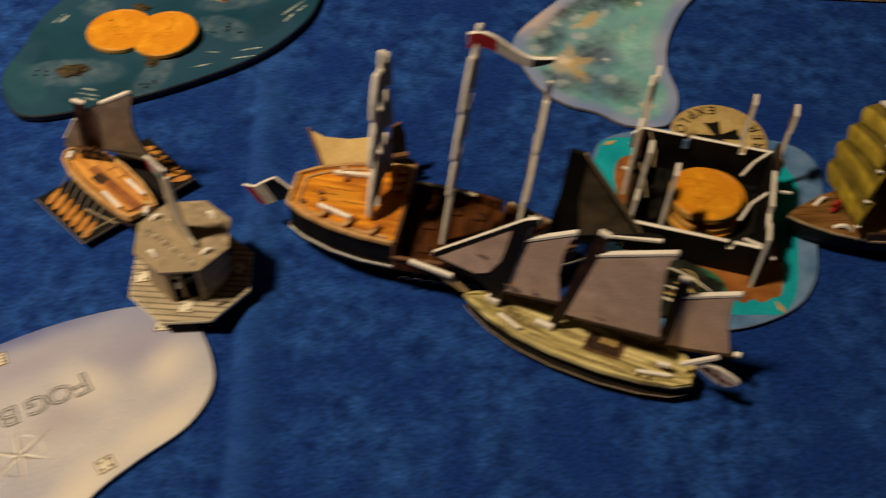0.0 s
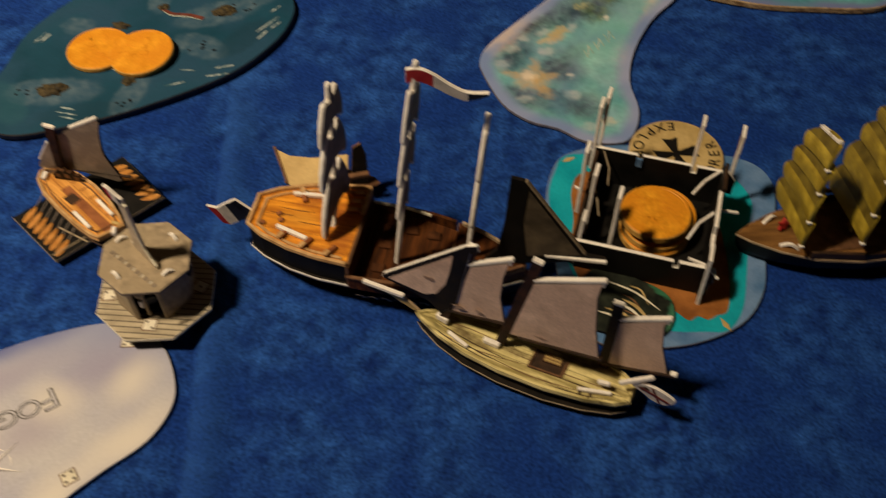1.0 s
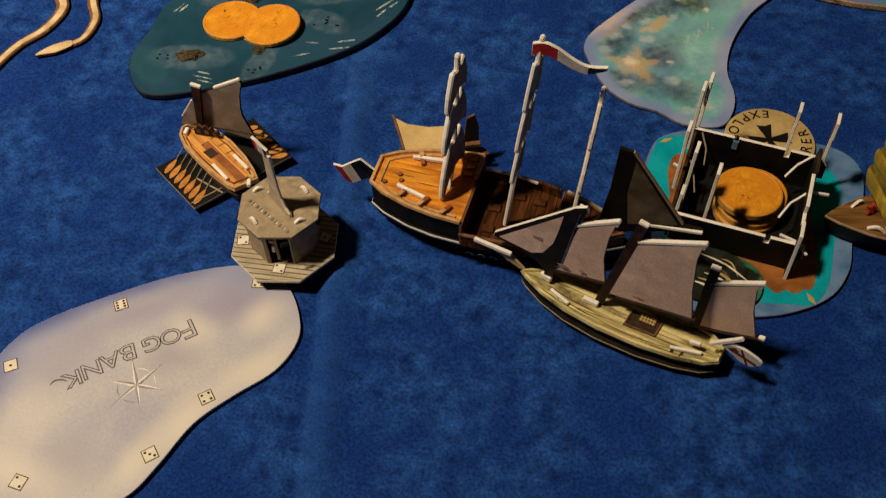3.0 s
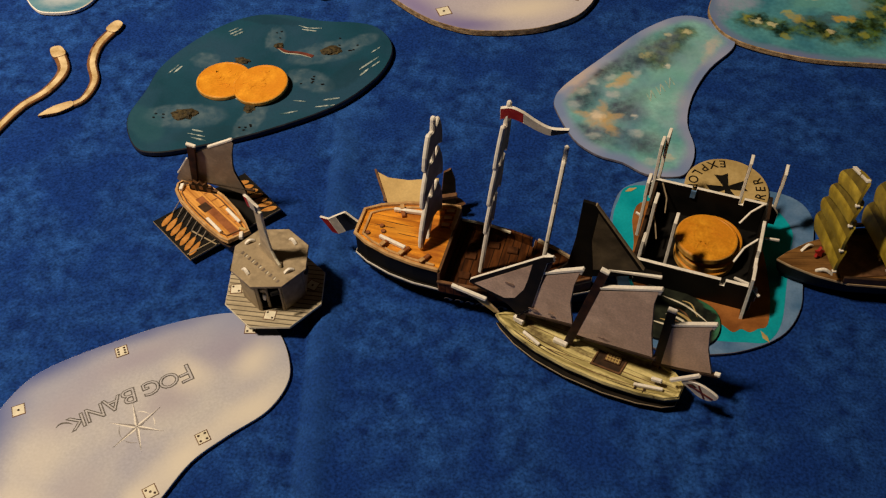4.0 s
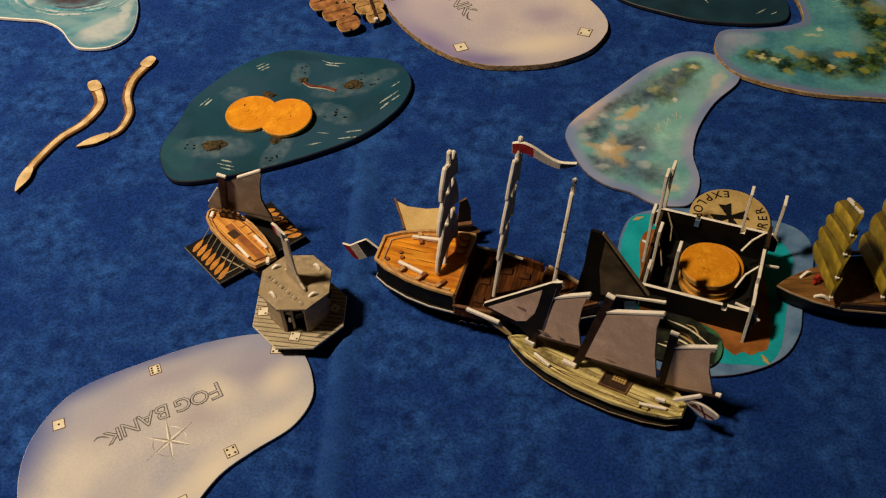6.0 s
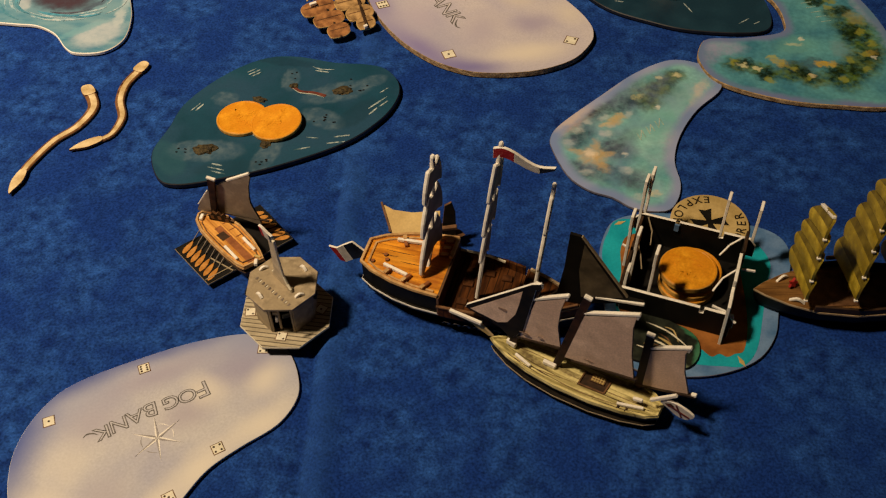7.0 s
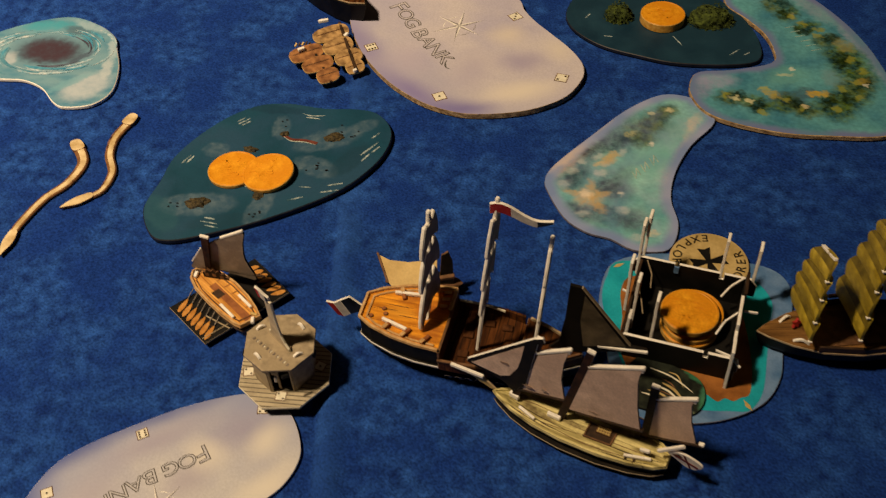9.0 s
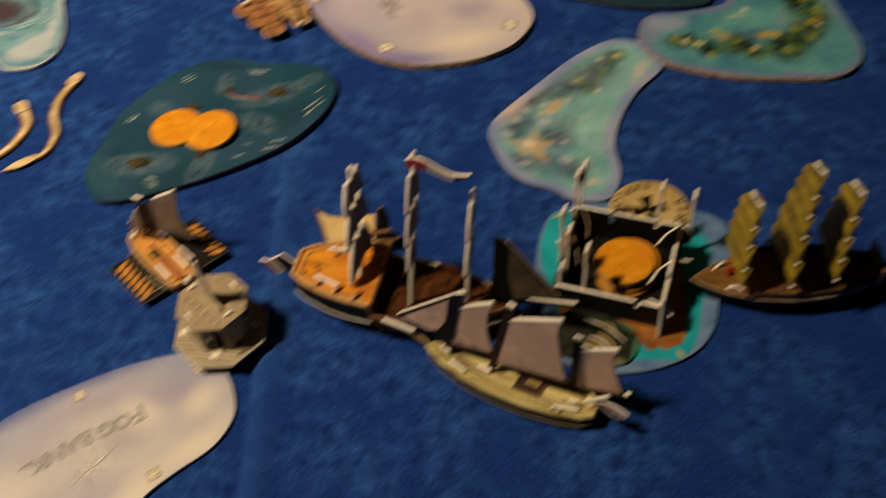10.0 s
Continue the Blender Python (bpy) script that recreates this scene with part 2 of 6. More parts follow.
cl.new(fold_at.outputs["Object"], fold_patch.inputs["Vector"])
fold_fac = cn.new("ShaderNodeMath")
fold_fac.operation = "MULTIPLY"
cl.new(fold_ramp.outputs[0], fold_fac.inputs[0])
cl.new(fold_patch.outputs["Fac"], fold_fac.inputs[1])
fold_mix = cn.new("ShaderNodeMix")
fold_mix.data_type = "RGBA"
cl.new(fold_fac.outputs[0], fold_mix.inputs["Factor"])
cl.new(cn["Principled BSDF"].inputs["Base Color"].links[0].from_socket, fold_mix.inputs["A"])
fold_mix.inputs["B"].default_value = (0.042, 0.15, 0.5, 1)
cl.new(fold_mix.outputs["Result"], cn["Principled BSDF"].inputs["Base Color"])
LILAC_EDGE = material("lilac_card_edge", (0.13, 0.13, 0.18), (0.22, 0.21, 0.27), size=3, rough=0.7)
WHITE = material("white_card_core", (0.84, 0.8, 0.73), (0.94, 0.92, 0.86), size=3, rough=0.6)
TAN_EDGE = material("tan_card_core", (0.42, 0.31, 0.18), (0.6, 0.46, 0.29), size=3, rough=0.7)
BOARD = material("corrugated_board_edge", (0.2, 0.12, 0.055), (0.52, 0.38, 0.21), size=2.6, rough=0.85, stretch=(1, 1, 2.0), bump=0.2)
BLACK = material("black_print", (0.004, 0.004, 0.004), (0.01, 0.009, 0.008), size=5, rough=0.6, gloss=0.15)
SOOT = material("sooty_black_print", (0.005, 0.0045, 0.004), (0.016, 0.012, 0.009), size=4, rough=0.6, gloss=0.15)
STAIN = material("brown_sail_stain", (0.3, 0.2, 0.15), (0.5, 0.37, 0.3), size=2.2, rough=0.6)
SAIL = material("grey_violet_sail_print", (0.56, 0.4, 0.31), (0.84, 0.63, 0.5), size=7, detail=8, rough=0.6, big=(15, (0.62, 0.445, 0.35)), grain=0.14, grain_size=0.6)
SAIL_VIOLET = material("dusky_violet_sail_print", (0.16, 0.12, 0.105), (0.28, 0.213, 0.187), size=7, rough=0.6, big=(5, (0.15, 0.11, 0.09)))
SAIL_DARK = material("dark_grey_sail_print", (0.13, 0.105, 0.085), (0.3, 0.25, 0.205), size=7, rough=0.55)
GALLEY_SAIL = material("smoky_grey_brown_sail_print", (0.22, 0.175, 0.135), (0.38, 0.305, 0.24), size=7, rough=0.55, big=(5, (0.24, 0.19, 0.15)))
SAIL_BROWN = material("smoky_brown_sail_print", (0.06, 0.048, 0.032), (0.17, 0.135, 0.085), size=7, rough=0.55)
CREAM = material("cream_sail_print", (0.5, 0.34, 0.11), (0.74, 0.54, 0.22), size=14, rough=0.55)
TEAK = planked("orange_teak_deck_print", (0.46, 0.155, 0.006), (0.88, 0.36, 0.02), (0.24, 0.08, 0.01), pitch=4.6, depth=0.025)
# Reddish wear on the poop, darkest where the mast's shadow is painted round it.
spotted(TEAK, [(-5, 3, 7, 5, 20, (0.3, 0.075, 0.008), 0.8), (-3, -5, 4, 6, 0, (0.34, 0.09, 0.01), 0.7), (-14, 6, 5, 2, 20, (0.32, 0.1, 0.012), 0.7), (-19, -5, 5, 2, -20, (0.36, 0.12, 0.015), 0.7), (-16, 0, 6, 3, 0, (0.72, 0.34, 0.035), 0.6), (-8, -9, 6, 1.6, -10, (0.26, 0.07, 0.01), 0.7)], 1.2, (0.3, 1.25), 500.0, 0.3)
PALE_TEAK = planked("pale_teak_deck_print", (0.48, 0.2, 0.035), (0.82, 0.42, 0.095), (0.3, 0.11, 0.02), pitch=2.6, depth=0.05)
TEAK_RAIL = material("tan_rail_print", (0.42, 0.24, 0.09), (0.62, 0.4, 0.18), size=3, rough=0.5)
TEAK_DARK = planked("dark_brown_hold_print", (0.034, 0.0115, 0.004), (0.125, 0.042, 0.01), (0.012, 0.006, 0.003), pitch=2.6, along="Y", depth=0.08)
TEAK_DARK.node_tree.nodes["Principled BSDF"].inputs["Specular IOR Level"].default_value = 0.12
PALE_DECK = planked("pale_olive_deck_print", (0.3, 0.25, 0.085), (0.82, 0.72, 0.33), (0.2, 0.16, 0.06), pitch=2.7, depth=0.035)
# Dirt worn into the schooner's deck round its masts and bow.
WORN = (0.09, 0.055, 0.02)
spotted(PALE_DECK, [(14, 1.2, 8, 1.3, -12, WORN, 0.85), (3, 0.4, 7, 1.2, -4, WORN, 0.8), (-14, -3.4, 9, 1.6, 6, WORN, 0.9), (20, -1.8, 6, 1.4, -20, WORN, 0.8), (-21, 0.4, 5, 1.2, 8, WORN, 0.7), (6, -5.2, 12, 1.3, 0, WORN, 0.8), (-6, 5.4, 8, 0.7, 3, (0.16, 0.13, 0.04), 0.7), (24, 1.0, 3, 0.8, -30, (0.12, 0.1, 0.03), 0.7)], 0.9, (0.35, 1.2), 900.0, 0.5)
BROWN = material("brown_print", (0.09, 0.042, 0.018), (0.2, 0.1, 0.045), size=3, rough=0.55)
DARK_BROWN = material("dark_brown_print", (0.02, 0.011, 0.006), (0.06, 0.03, 0.014), size=3, rough=0.55)
GUN_BROWN = material("dark_russet_block_print", (0.035, 0.013, 0.005), (0.09, 0.034, 0.012), size=2, rough=0.75, gloss=0.1)
MAST_BLACK = material("black_mast_print", (0.007, 0.004, 0.003), (0.05, 0.02, 0.01), size=3, rough=0.6, gloss=0.2)
RED = material("red_print", (0.3, 0.012, 0.012), (0.42, 0.03, 0.025), size=4, rough=0.55)
DARK_RED = material("dark_red_flag_print", (0.07, 0.012, 0.012), (0.13, 0.025, 0.02), size=4, rough=0.55)
FLAG_WHITE = material("white_flag_print", (0.5, 0.47, 0.43), (0.66, 0.62, 0.56), size=4, rough=0.55)
NAVY = material("navy_flag_print", (0.006, 0.008, 0.014), (0.014, 0.016, 0.03), size=4, rough=0.5)
GOLD = material("gold_coin_face", (0.63, 0.245, 0.008), (0.85, 0.38, 0.018), size=3.2, rough=0.42, bump=0.1, fine=1.2, big=(9, (0.7, 0.27, 0.01)))
GOLD_RIM = material("coin_rim", (0.46, 0.22, 0.03), (0.66, 0.4, 0.1), size=2, rough=0.5)
TOKEN = material("drab_token_print", (0.4, 0.285, 0.105), (0.56, 0.42, 0.18), size=6, rough=0.5)
STONE = material("grey_tower_print", (0.25, 0.2, 0.13), (0.44, 0.355, 0.235), size=2.4, detail=8, rough=0.6, bump=0.05, big=(6, (0.33, 0.265, 0.17)))
STONE_DECK = planked("grey_planked_tower_print", (0.36, 0.31, 0.215), (0.56, 0.49, 0.345), (0.085, 0.07, 0.05), pitch=1.65, along="X", depth=0.15)
FIN_GREY = material("pale_grey_staff_print", (0.42, 0.35, 0.25), (0.58, 0.49, 0.36), size=3, rough=0.6)
RUSSET = material("russet_plank_print", (0.2, 0.065, 0.02), (0.34, 0.125, 0.04), size=3, rough=0.55)
OCHRE = material("ochre_oar_print", (0.42, 0.17, 0.025), (0.58, 0.27, 0.06), size=2, rough=0.5)
YELLOW_SAIL = material("mustard_sail_print", (0.3, 0.21, 0.012), (0.64, 0.49, 0.05), size=5, rough=0.5, big=(9, (0.3, 0.22, 0.022)))
# Darker mustard that paints in the shade at the sail folds.
SAIL_FOLD_SHADE = material("olive_fold_shade", (0.1, 0.072, 0.008), (0.22, 0.165, 0.02), size=4, rough=0.55)
TAN_SAIL = material("tan_sail_print", (0.18, 0.1, 0.036), (0.5, 0.31, 0.125), size=3, rough=0.55)
RUST_SAIL = material("rust_sail_print", (0.15, 0.058, 0.018), (0.38, 0.17, 0.055), size=3, rough=0.55)
JUNK_DECK = planked("russet_deck_print", (0.11, 0.052, 0.014), (0.27, 0.135, 0.038), (0.08, 0.034, 0.01), pitch=2.4, depth=0.05)
FOG = shaded_print("pale_fog_print", (0.54, 0.535, 0.565), (0.3, 0.33, 0.5), (0.42, 0.425, 0.52), (86, 80), (22, -28), blur=0.16)
CREAM_FOG = (0.74, 0.7, 0.62)
spotted(FOG, [(-32, 20.5, 30, 7.5, 41, (0.05, 0.085, 0.33), 1.0), (-45, -6, 11, 26, 8, (0.06, 0.1, 0.36), 1.0), (-38, -27, 8, 10, 30, (0.2, 0.23, 0.42), 0.8), (-7, 36, 20, 6, 31, (0.1, 0.13, 0.36), 0.95), (18, 29, 13, 8, 30, (0.3, 0.28, 0.43), 0.6), (-8, 22, 18, 5, 37, (0.36, 0.34, 0.46), 0.75), (-22, 2, 10, 7, 40, (0.4, 0.38, 0.48), 0.7), (6, 10, 9, 6, 40, (0.4, 0.37, 0.45), 0.7), (-9, -22, 8, 9, 10, (0.42, 0.4, 0.48), 0.7), (9, 19, 8, 6, -20, CREAM_FOG, 0.7), (27, 26, 6, 9, -30, CREAM_FOG, 0.75), (31, 10, 6, 12, -40, CREAM_FOG, 0.85), (17, -8, 6, 15, -28, CREAM_FOG, 0.9), (7, -22, 5, 10, -20, CREAM_FOG, 0.8), (-24, -14, 7, 10, 10, CREAM_FOG, 0.35), (-22, -28, 14, 6, -10, CREAM_FOG, 0.7)], 3.0, (0.0, 1.5), 60.0)
FOG_FAR = shaded_print("lilac_fog_print", (0.58, 0.54, 0.58), (0.35, 0.345, 0.48), (0.45, 0.425, 0.545), (127, 118), (33, -41), blur=0.24, size=34)
spotted(FOG_FAR, [(-14, 46, 34, 8, 38, (0.27, 0.24, 0.44), 0.8), (-49, 13, 22, 8, 58, (0.24, 0.21, 0.45), 0.9), (-58, -8, 7, 16, 4, (0.2, 0.18, 0.42), 0.9), (-30, -10, 14, 9, 0, (0.42, 0.38, 0.5), 0.6), (-22, -31, 8, 12, 10, (0.36, 0.32, 0.47), 0.75), (-43, -35, 7, 20, 18, (0.76, 0.7, 0.6), 0.75), (-2, -22, 9, 9, 40, (0.7, 0.63, 0.54), 0.65), (-12, -47, 9, 7, 40, (0.7, 0.64, 0.56), 0.6), (-26, 20, 12, 10, 30, (0.48, 0.43, 0.54), 0.6)], 4.0, (0.0, 1.5), 45.0)
TIMBER = material("dark_red_timber_print", (0.1, 0.022, 0.014), (0.17, 0.045, 0.028), size=3, rough=0.6)
FOG_LIGHT = material("white_star_print", (0.78, 0.75, 0.7), (0.88, 0.85, 0.8), size=3, rough=0.6)
FOG_SHADE = material("pale_grey_ink", (0.25, 0.235, 0.24), (0.36, 0.34, 0.35), size=3, rough=0.6)
INK = material("grey_ink", (0.08, 0.075, 0.07), (0.16, 0.15, 0.145), size=3, rough=0.6)
DIE_PAPER = material("cream_die_print", (0.7, 0.66, 0.52), (0.8, 0.76, 0.62), size=3, rough=0.5)
REEF = material("dark_teal_reef_print", (0.004, 0.044, 0.08), (0.009, 0.065, 0.117), size=30, detail=6, rough=0.5, big=(22, (0.015, 0.062, 0.12)))
REEF_DEEP = material("deep_teal_reef_print", (0.005, 0.026, 0.05), (0.012, 0.048, 0.08), size=14, detail=6, rough=0.5, big=(22, (0.008, 0.034, 0.06)))
ROCK = material("mossy_rock_print", (0.005, 0.004, 0.002), (0.085, 0.064, 0.026), size=1.5, detail=8, rough=0.7, bump=0.4)
FOAM_LINE = material("pale_wave_print", (0.05, 0.12, 0.15), (0.55, 0.62, 0.6), size=1.6, rough=0.5)
SERPENT = material("ochre_serpent_print", (0.05, 0.016, 0.006), (0.34, 0.17, 0.065), size=2.2, rough=0.5, big=(7, (0.2, 0.09, 0.03)))
SERPENT_LIGHT = material("pale_serpent_print", (0.46, 0.32, 0.14), (0.78, 0.63, 0.38), size=6, rough=0.5)
SHOAL = material("teal_shoal_print", (0.095, 0.32, 0.36), (0.3, 0.62, 0.58), size=15, detail=7, spread=(0.34, 0.68), rough=0.45, grain=0.12, grain_size=1.6)
ISLE_PRINT = material("teal_island_print", (0.05, 0.205, 0.3), (0.125, 0.39, 0.43), size=17, detail=7, spread=(0.34, 0.68), rough=0.45, grain=0.14, grain_size=1.8)
GREEN, OLIVE, SLATE, OCHRE_C, SHELL = (0.016, 0.065, 0.03), (0.06, 0.085, 0.012), (0.045, 0.085, 0.12), (0.6, 0.4, 0.13), (0.5, 0.58, 0.5)
rnd = random.Random(31)
SLATE2, GREEN2, JUNGLE = ((0.014, 0.036, 0.055), (0.11, 0.19, 0.22)), ((0.006, 0.028, 0.012), (0.13, 0.19, 0.065)), ((0.004, 0.016, 0.004), (0.115, 0.2, 0.02))
# Slate shadows, rosy rim and green growth painted round the shoal.
shoal_spots = [(-20, 2, 20, 6, 54, SLATE2, 0.75), (-7, 22, 14, 5, 52, SLATE2, 0.7), (-7, 13, 10, 8, 40, SLATE2, 0.8), (10, 20, 7, 10, -30, (0.06, 0.2, 0.22), 0.6), (-4, -6, 7, 5, 30, SLATE2, 0.6), (-18, -28, 7, 6, 30, SLATE2, 0.8), (-24, -12, 6, 6, 0, SLATE2, 0.8), (-7, -16, 8, 6, 20, SLATE2, 0.8), (-12, -29, 9, 7, 0, SLATE2, 0.65), (1, -31, 6, 7, 0, (0.05, 0.11, 0.1), 0.8),
               (-25, 0, 15, 3.4, 52, (0.52, 0.4, 0.38), 0.8), (14, -8, 5, 12, 5, (0.42, 0.4, 0.56), 0.5), (22, 24, 5, 12, -30, (0.3, 0.48, 0.52), 0.5), (4, 2, 8, 14, -40, (0.2, 0.46, 0.44), 0.5),
               (2, 21, 8, 6, 50, GREEN2, 0.85), (8.5, 28, 8, 6, 50, GREEN2, 0.85), (13, 34, 6, 5, 40, GREEN2, 0.8), (5, 14.5, 6, 4, 40, GREEN2, 0.85), (14, 24, 5, 5, 0, (0.04, 0.13, 0.12), 0.7), (-12, -4, 4, 3, 0, (0.24, 0.42, 0.4), 0.7)]
for i in range(8):
    t = rnd.random()
    px, py = -19 + 30 * t + rnd.gauss(0, 4.0), -24 + 56 * t + rnd.gauss(0, 5.5)
    shoal_spots.append((px, py, rnd.uniform(1.2, 2.6), rnd.uniform(0.8, 1.7), rnd.uniform(0, 180), rnd.choice((GREEN, OLIVE, SLATE, (0.03, 0.1, 0.1), SHELL, SHELL, (0.36, 0.44, 0.3))), rnd.uniform(0.55, 0.9)))
PUFF, DEEP, SAND = (0.56, 0.62, 0.6), ((0.008, 0.022, 0.03), (0.09, 0.15, 0.17)), (0.62, 0.57, 0.48)
shoal_spots += [(-10, -13, 7, 6, 20, DEEP, 0.95), (-22, -8, 7, 4, 40, DEEP, 0.9), (-16, 9, 10, 3.6, 50, DEEP, 0.9), (-22, -27, 6, 4, -20, DEEP, 0.75), (-3, -31, 5, 5, 0, DEEP, 0.85), (-2, 16, 9, 4, 50, DEEP, 0.75), (8, 25, 8, 5, 50, GREEN2, 0.9), (3, 17, 5, 4, 30, GREEN2, 0.85), (15, 35, 5, 4, 40, GREEN2, 0.8), (-11, -26, 5, 3, 0, DEEP, 0.8),
                (24.5, 27, 2.6, 8, -22, SAND, 0.8), (20, 12, 2.4, 9, -20, SAND, 0.7), (15, -5, 2.2, 10, -10, SAND, 0.5), (11, 6, 7, 12, -25, (0.2, 0.52, 0.48), 0.6), (17, 22, 5, 9, -25, (0.26, 0.54, 0.52), 0.6),
                (-24, -5, 3.0, 2.0, 40, PUFF, 0.75), (-13, -6, 3.4, 2.2, 20, PUFF, 0.8), (-27, -13, 3.0, 2.4, 0, PUFF, 0.7), (-4, -26, 3.0, 2.4, 0, PUFF, 0.75), (-19, -29, 3.0, 1.8, 0, PUFF, 0.6), (-14, 4, 2.6, 1.6, 50, PUFF, 0.7), (-4, 7, 2.6, 1.8, 50, PUFF, 0.6), (7, -37, 2.6, 2.0, 0, (0.66, 0.62, 0.4), 0.85), (2, -40, 3.0, 2.0, 0, PUFF, 0.5), (-20, 0, 2.0, 1.4, 0, PUFF, 0.6),
                (-17, -20, 5.8, 5.2, 10, OCHRE_C, 0.95), (-16.5, -13, 1.8, 4.0, 5, OCHRE_C, 0.8), (-23.5, -18, 4.2, 1.8, -25, OCHRE_C, 0.7), (-13, -25, 4.0, 2.2, -50, OCHRE_C, 0.8), (-11.5, -18, 3.4, 1.8, 15, OCHRE_C, 0.75), (-18, -18.5, 2.8, 2.4, 0, (0.88, 0.74, 0.5), 0.95), (-10, 2, 3.6, 3.0, 48, OCHRE_C, 0.9), (-7.5, 5.5, 2.0, 2.4, 20, OCHRE_C, 0.75), (-13.5, -0.5, 2.6, 1.4, 30, (0.66, 0.5, 0.22), 0.8),
                (7.4, 13.2, 1.3, 1.2, 0, (0.7, 0.72, 0.62), 1.0), (-4.8, -17, 1.2, 1.3, 0, (0.7, 0.72, 0.62), 1.0), (15.4, 35.3, 1.8, 1.4, 0, (0.62, 0.6, 0.36), 0.95), (8, 32.5, 1.8, 1.2, 0, (0.6, 0.6, 0.36), 0.9), (-1, 19, 3.0, 1.6, 30, (0.42, 0.44, 0.2), 0.9)]
spotted(SHOAL, shoal_spots, 2.3, (0.3, 1.35), 420.0, 0.45)
rimmed(SHOAL, ((0.2, 0.28, 0.52), (0.32, 0.37, 0.58)), 0.25, 1.25)
spotted(SHOAL, [(-27, 2, 13, 3.6, 52, (0.6, 0.5, 0.46), 0.85), (-13, 23, 10, 2.6, 52, (0.46, 0.42, 0.46), 0.6)], 1.5, (0.2, 1.2), 300.0, 0.2)
# A belt of jungle bending round the island.
isle_spots = [(-35, -13, 10, 6, 0, (0.3, 0.34, 0.52), 0.75), (-42, -18, 6, 9, 0, (0.3, 0.3, 0.5), 0.6), (30, 20, 18, 5, -66, (0.26, 0.32, 0.46), 0.8), (36, 0, 12, 4, -80, (0.26, 0.32, 0.46), 0.75), (12, 48, 18, 6, -60, (0.24, 0.34, 0.44), 0.7), (-5, -8, 10, 7, 30, (0.14, 0.38, 0.36), 0.6), (-6, -24, 9, 5, 0, SLATE, 0.8), (3, -19, 6, 4, 0, SLATE, 0.75), (15, -9, 5, 8, 10, (0.16, 0.3, 0.34), 0.7)]
BELT = ((-29, -25), (-18, -28), (-7, -27), (1, -31), (13, -28), (21, -20), (25, -11), (23.5, 0), (21.5, 9), (15.5, 19.5), (8, 29), (1, 40), (-5, 47))
for k, (px, py) in enumerate(BELT):
    isle_spots.append((px, py, 10.5 if 3 < k < 9 else 7.5, 8.5 if 3 < k < 9 else 5.6, rnd.uniform(0, 180), JUNGLE if k % 3 else GREEN2, 0.95))
for i in range(8):
    k = rnd.random() * (len(BELT) - 1.001)
    (ax, ay), (bx, by) = BELT[int(k)], BELT[int(k) + 1]
    f = k - int(k)
    px, py = ax + (bx - ax) * f + rnd.gauss(0, 4.0), ay + (by - ay) * f + rnd.gauss(0, 3.6)
    isle_spots.append((px, py, rnd.uniform(1.4, 3.4), rnd.uniform(1.0, 2.0), rnd.uniform(0, 180), rnd.choice((GREEN, OLIVE, (0.12, 0.15, 0.02), (0.24, 0.28, 0.05), (0.014, 0.03, 0.012), (0.34, 0.36, 0.16))), rnd.uniform(0.6, 0.95)))
for k, (px, py) in enumerate(BELT):
    isle_spots.append((px + rnd.gauss(0, 2.5), py + rnd.gauss(0, 2.5), 4.6, 3.2, rnd.uniform(0, 180), (0.003, 0.012, 0.003), 0.85))
    isle_spots.append((px + rnd.gauss(0, 4), py + rnd.gauss(0, 3.5), 2.6, 1.8, rnd.uniform(0, 180), (0.3, 0.32, 0.05), 0.7))
isle_spots += [(-12, -21, 4.4, 2.4, -20, (0.44, 0.36, 0.06), 0.8), (7, -19.5, 5.0, 2.2, 0, (0.56, 0.38, 0.04), 0.9), (26.8, -9.7, 3.4, 2.0, 30, (0.34, 0.27, 0.05), 0.75), (23, 16, 4.0, 6.0, 30, (0.3, 0.3, 0.12), 0.7), (-15, -17.5, 3, 1.6, 0, (0.4, 0.4, 0.1), 0.8), (-5.3, -7.5, 4.0, 1.8, 0, (0.42, 0.52, 0.38), 0.85), (-1.3, -2.9, 1.4, 1.1, 0, (0.6, 0.66, 0.54), 0.95), (-27.4, -25, 2.6, 1.8, 0, (0.6, 0.6, 0.36), 0.9), (-22, -26.5, 2.0, 1.4, 0, (0.62, 0.6, 0.36), 0.9), (1, -28, 1.6, 1.4, 0, (0.56, 0.5, 0.3), 0.9), (27.5, -12.5, 1.2, 1.1, 0, (0.6, 0.6, 0.5), 0.9)]
spotted(ISLE_PRINT, isle_spots, 3.2, (0.5, 1.25), 380.0, 0.4)
rimmed(ISLE_PRINT, ((0.16, 0.2, 0.4), (0.12, 0.24, 0.38)))
PATCH = ((0.035, 0.088, 0.145), (0.095, 0.155, 0.205))
spotted(REEF, [(-25, -24, 16, 6.5, 6, PATCH, 0.9), (19, 18.5, 15, 6.5, 26, PATCH, 0.85), (31, 27, 8, 4, 35, PATCH, 0.7), (17, 1, 10.5, 5.5, -24, PATCH, 0.9), (0, -24, 4.6, 11, -14, PATCH, 0.85), (-27, 8, 6, 5, 0, PATCH, 0.75), (-3, 24, 4, 8, 10, PATCH, 0.8), (-10, 36, 16, 3, -4, (0.006, 0.035, 0.07), 0.6), (-38, -30, 6, 12, 40, (0.02, 0.09, 0.13), 0.6), (30, 6, 5, 12, -30, (0.007, 0.04, 0.07), 0.6), (-12, -32, 16, 4, 15, (0.007, 0.04, 0.07), 0.5)], 1.6, (0.75, 1.12), 300.0, 0.35)
CORAL = material("ochre_coral_print", (0.42, 0.3, 0.1), (0.6, 0.44, 0.17), size=5, rough=0.5)
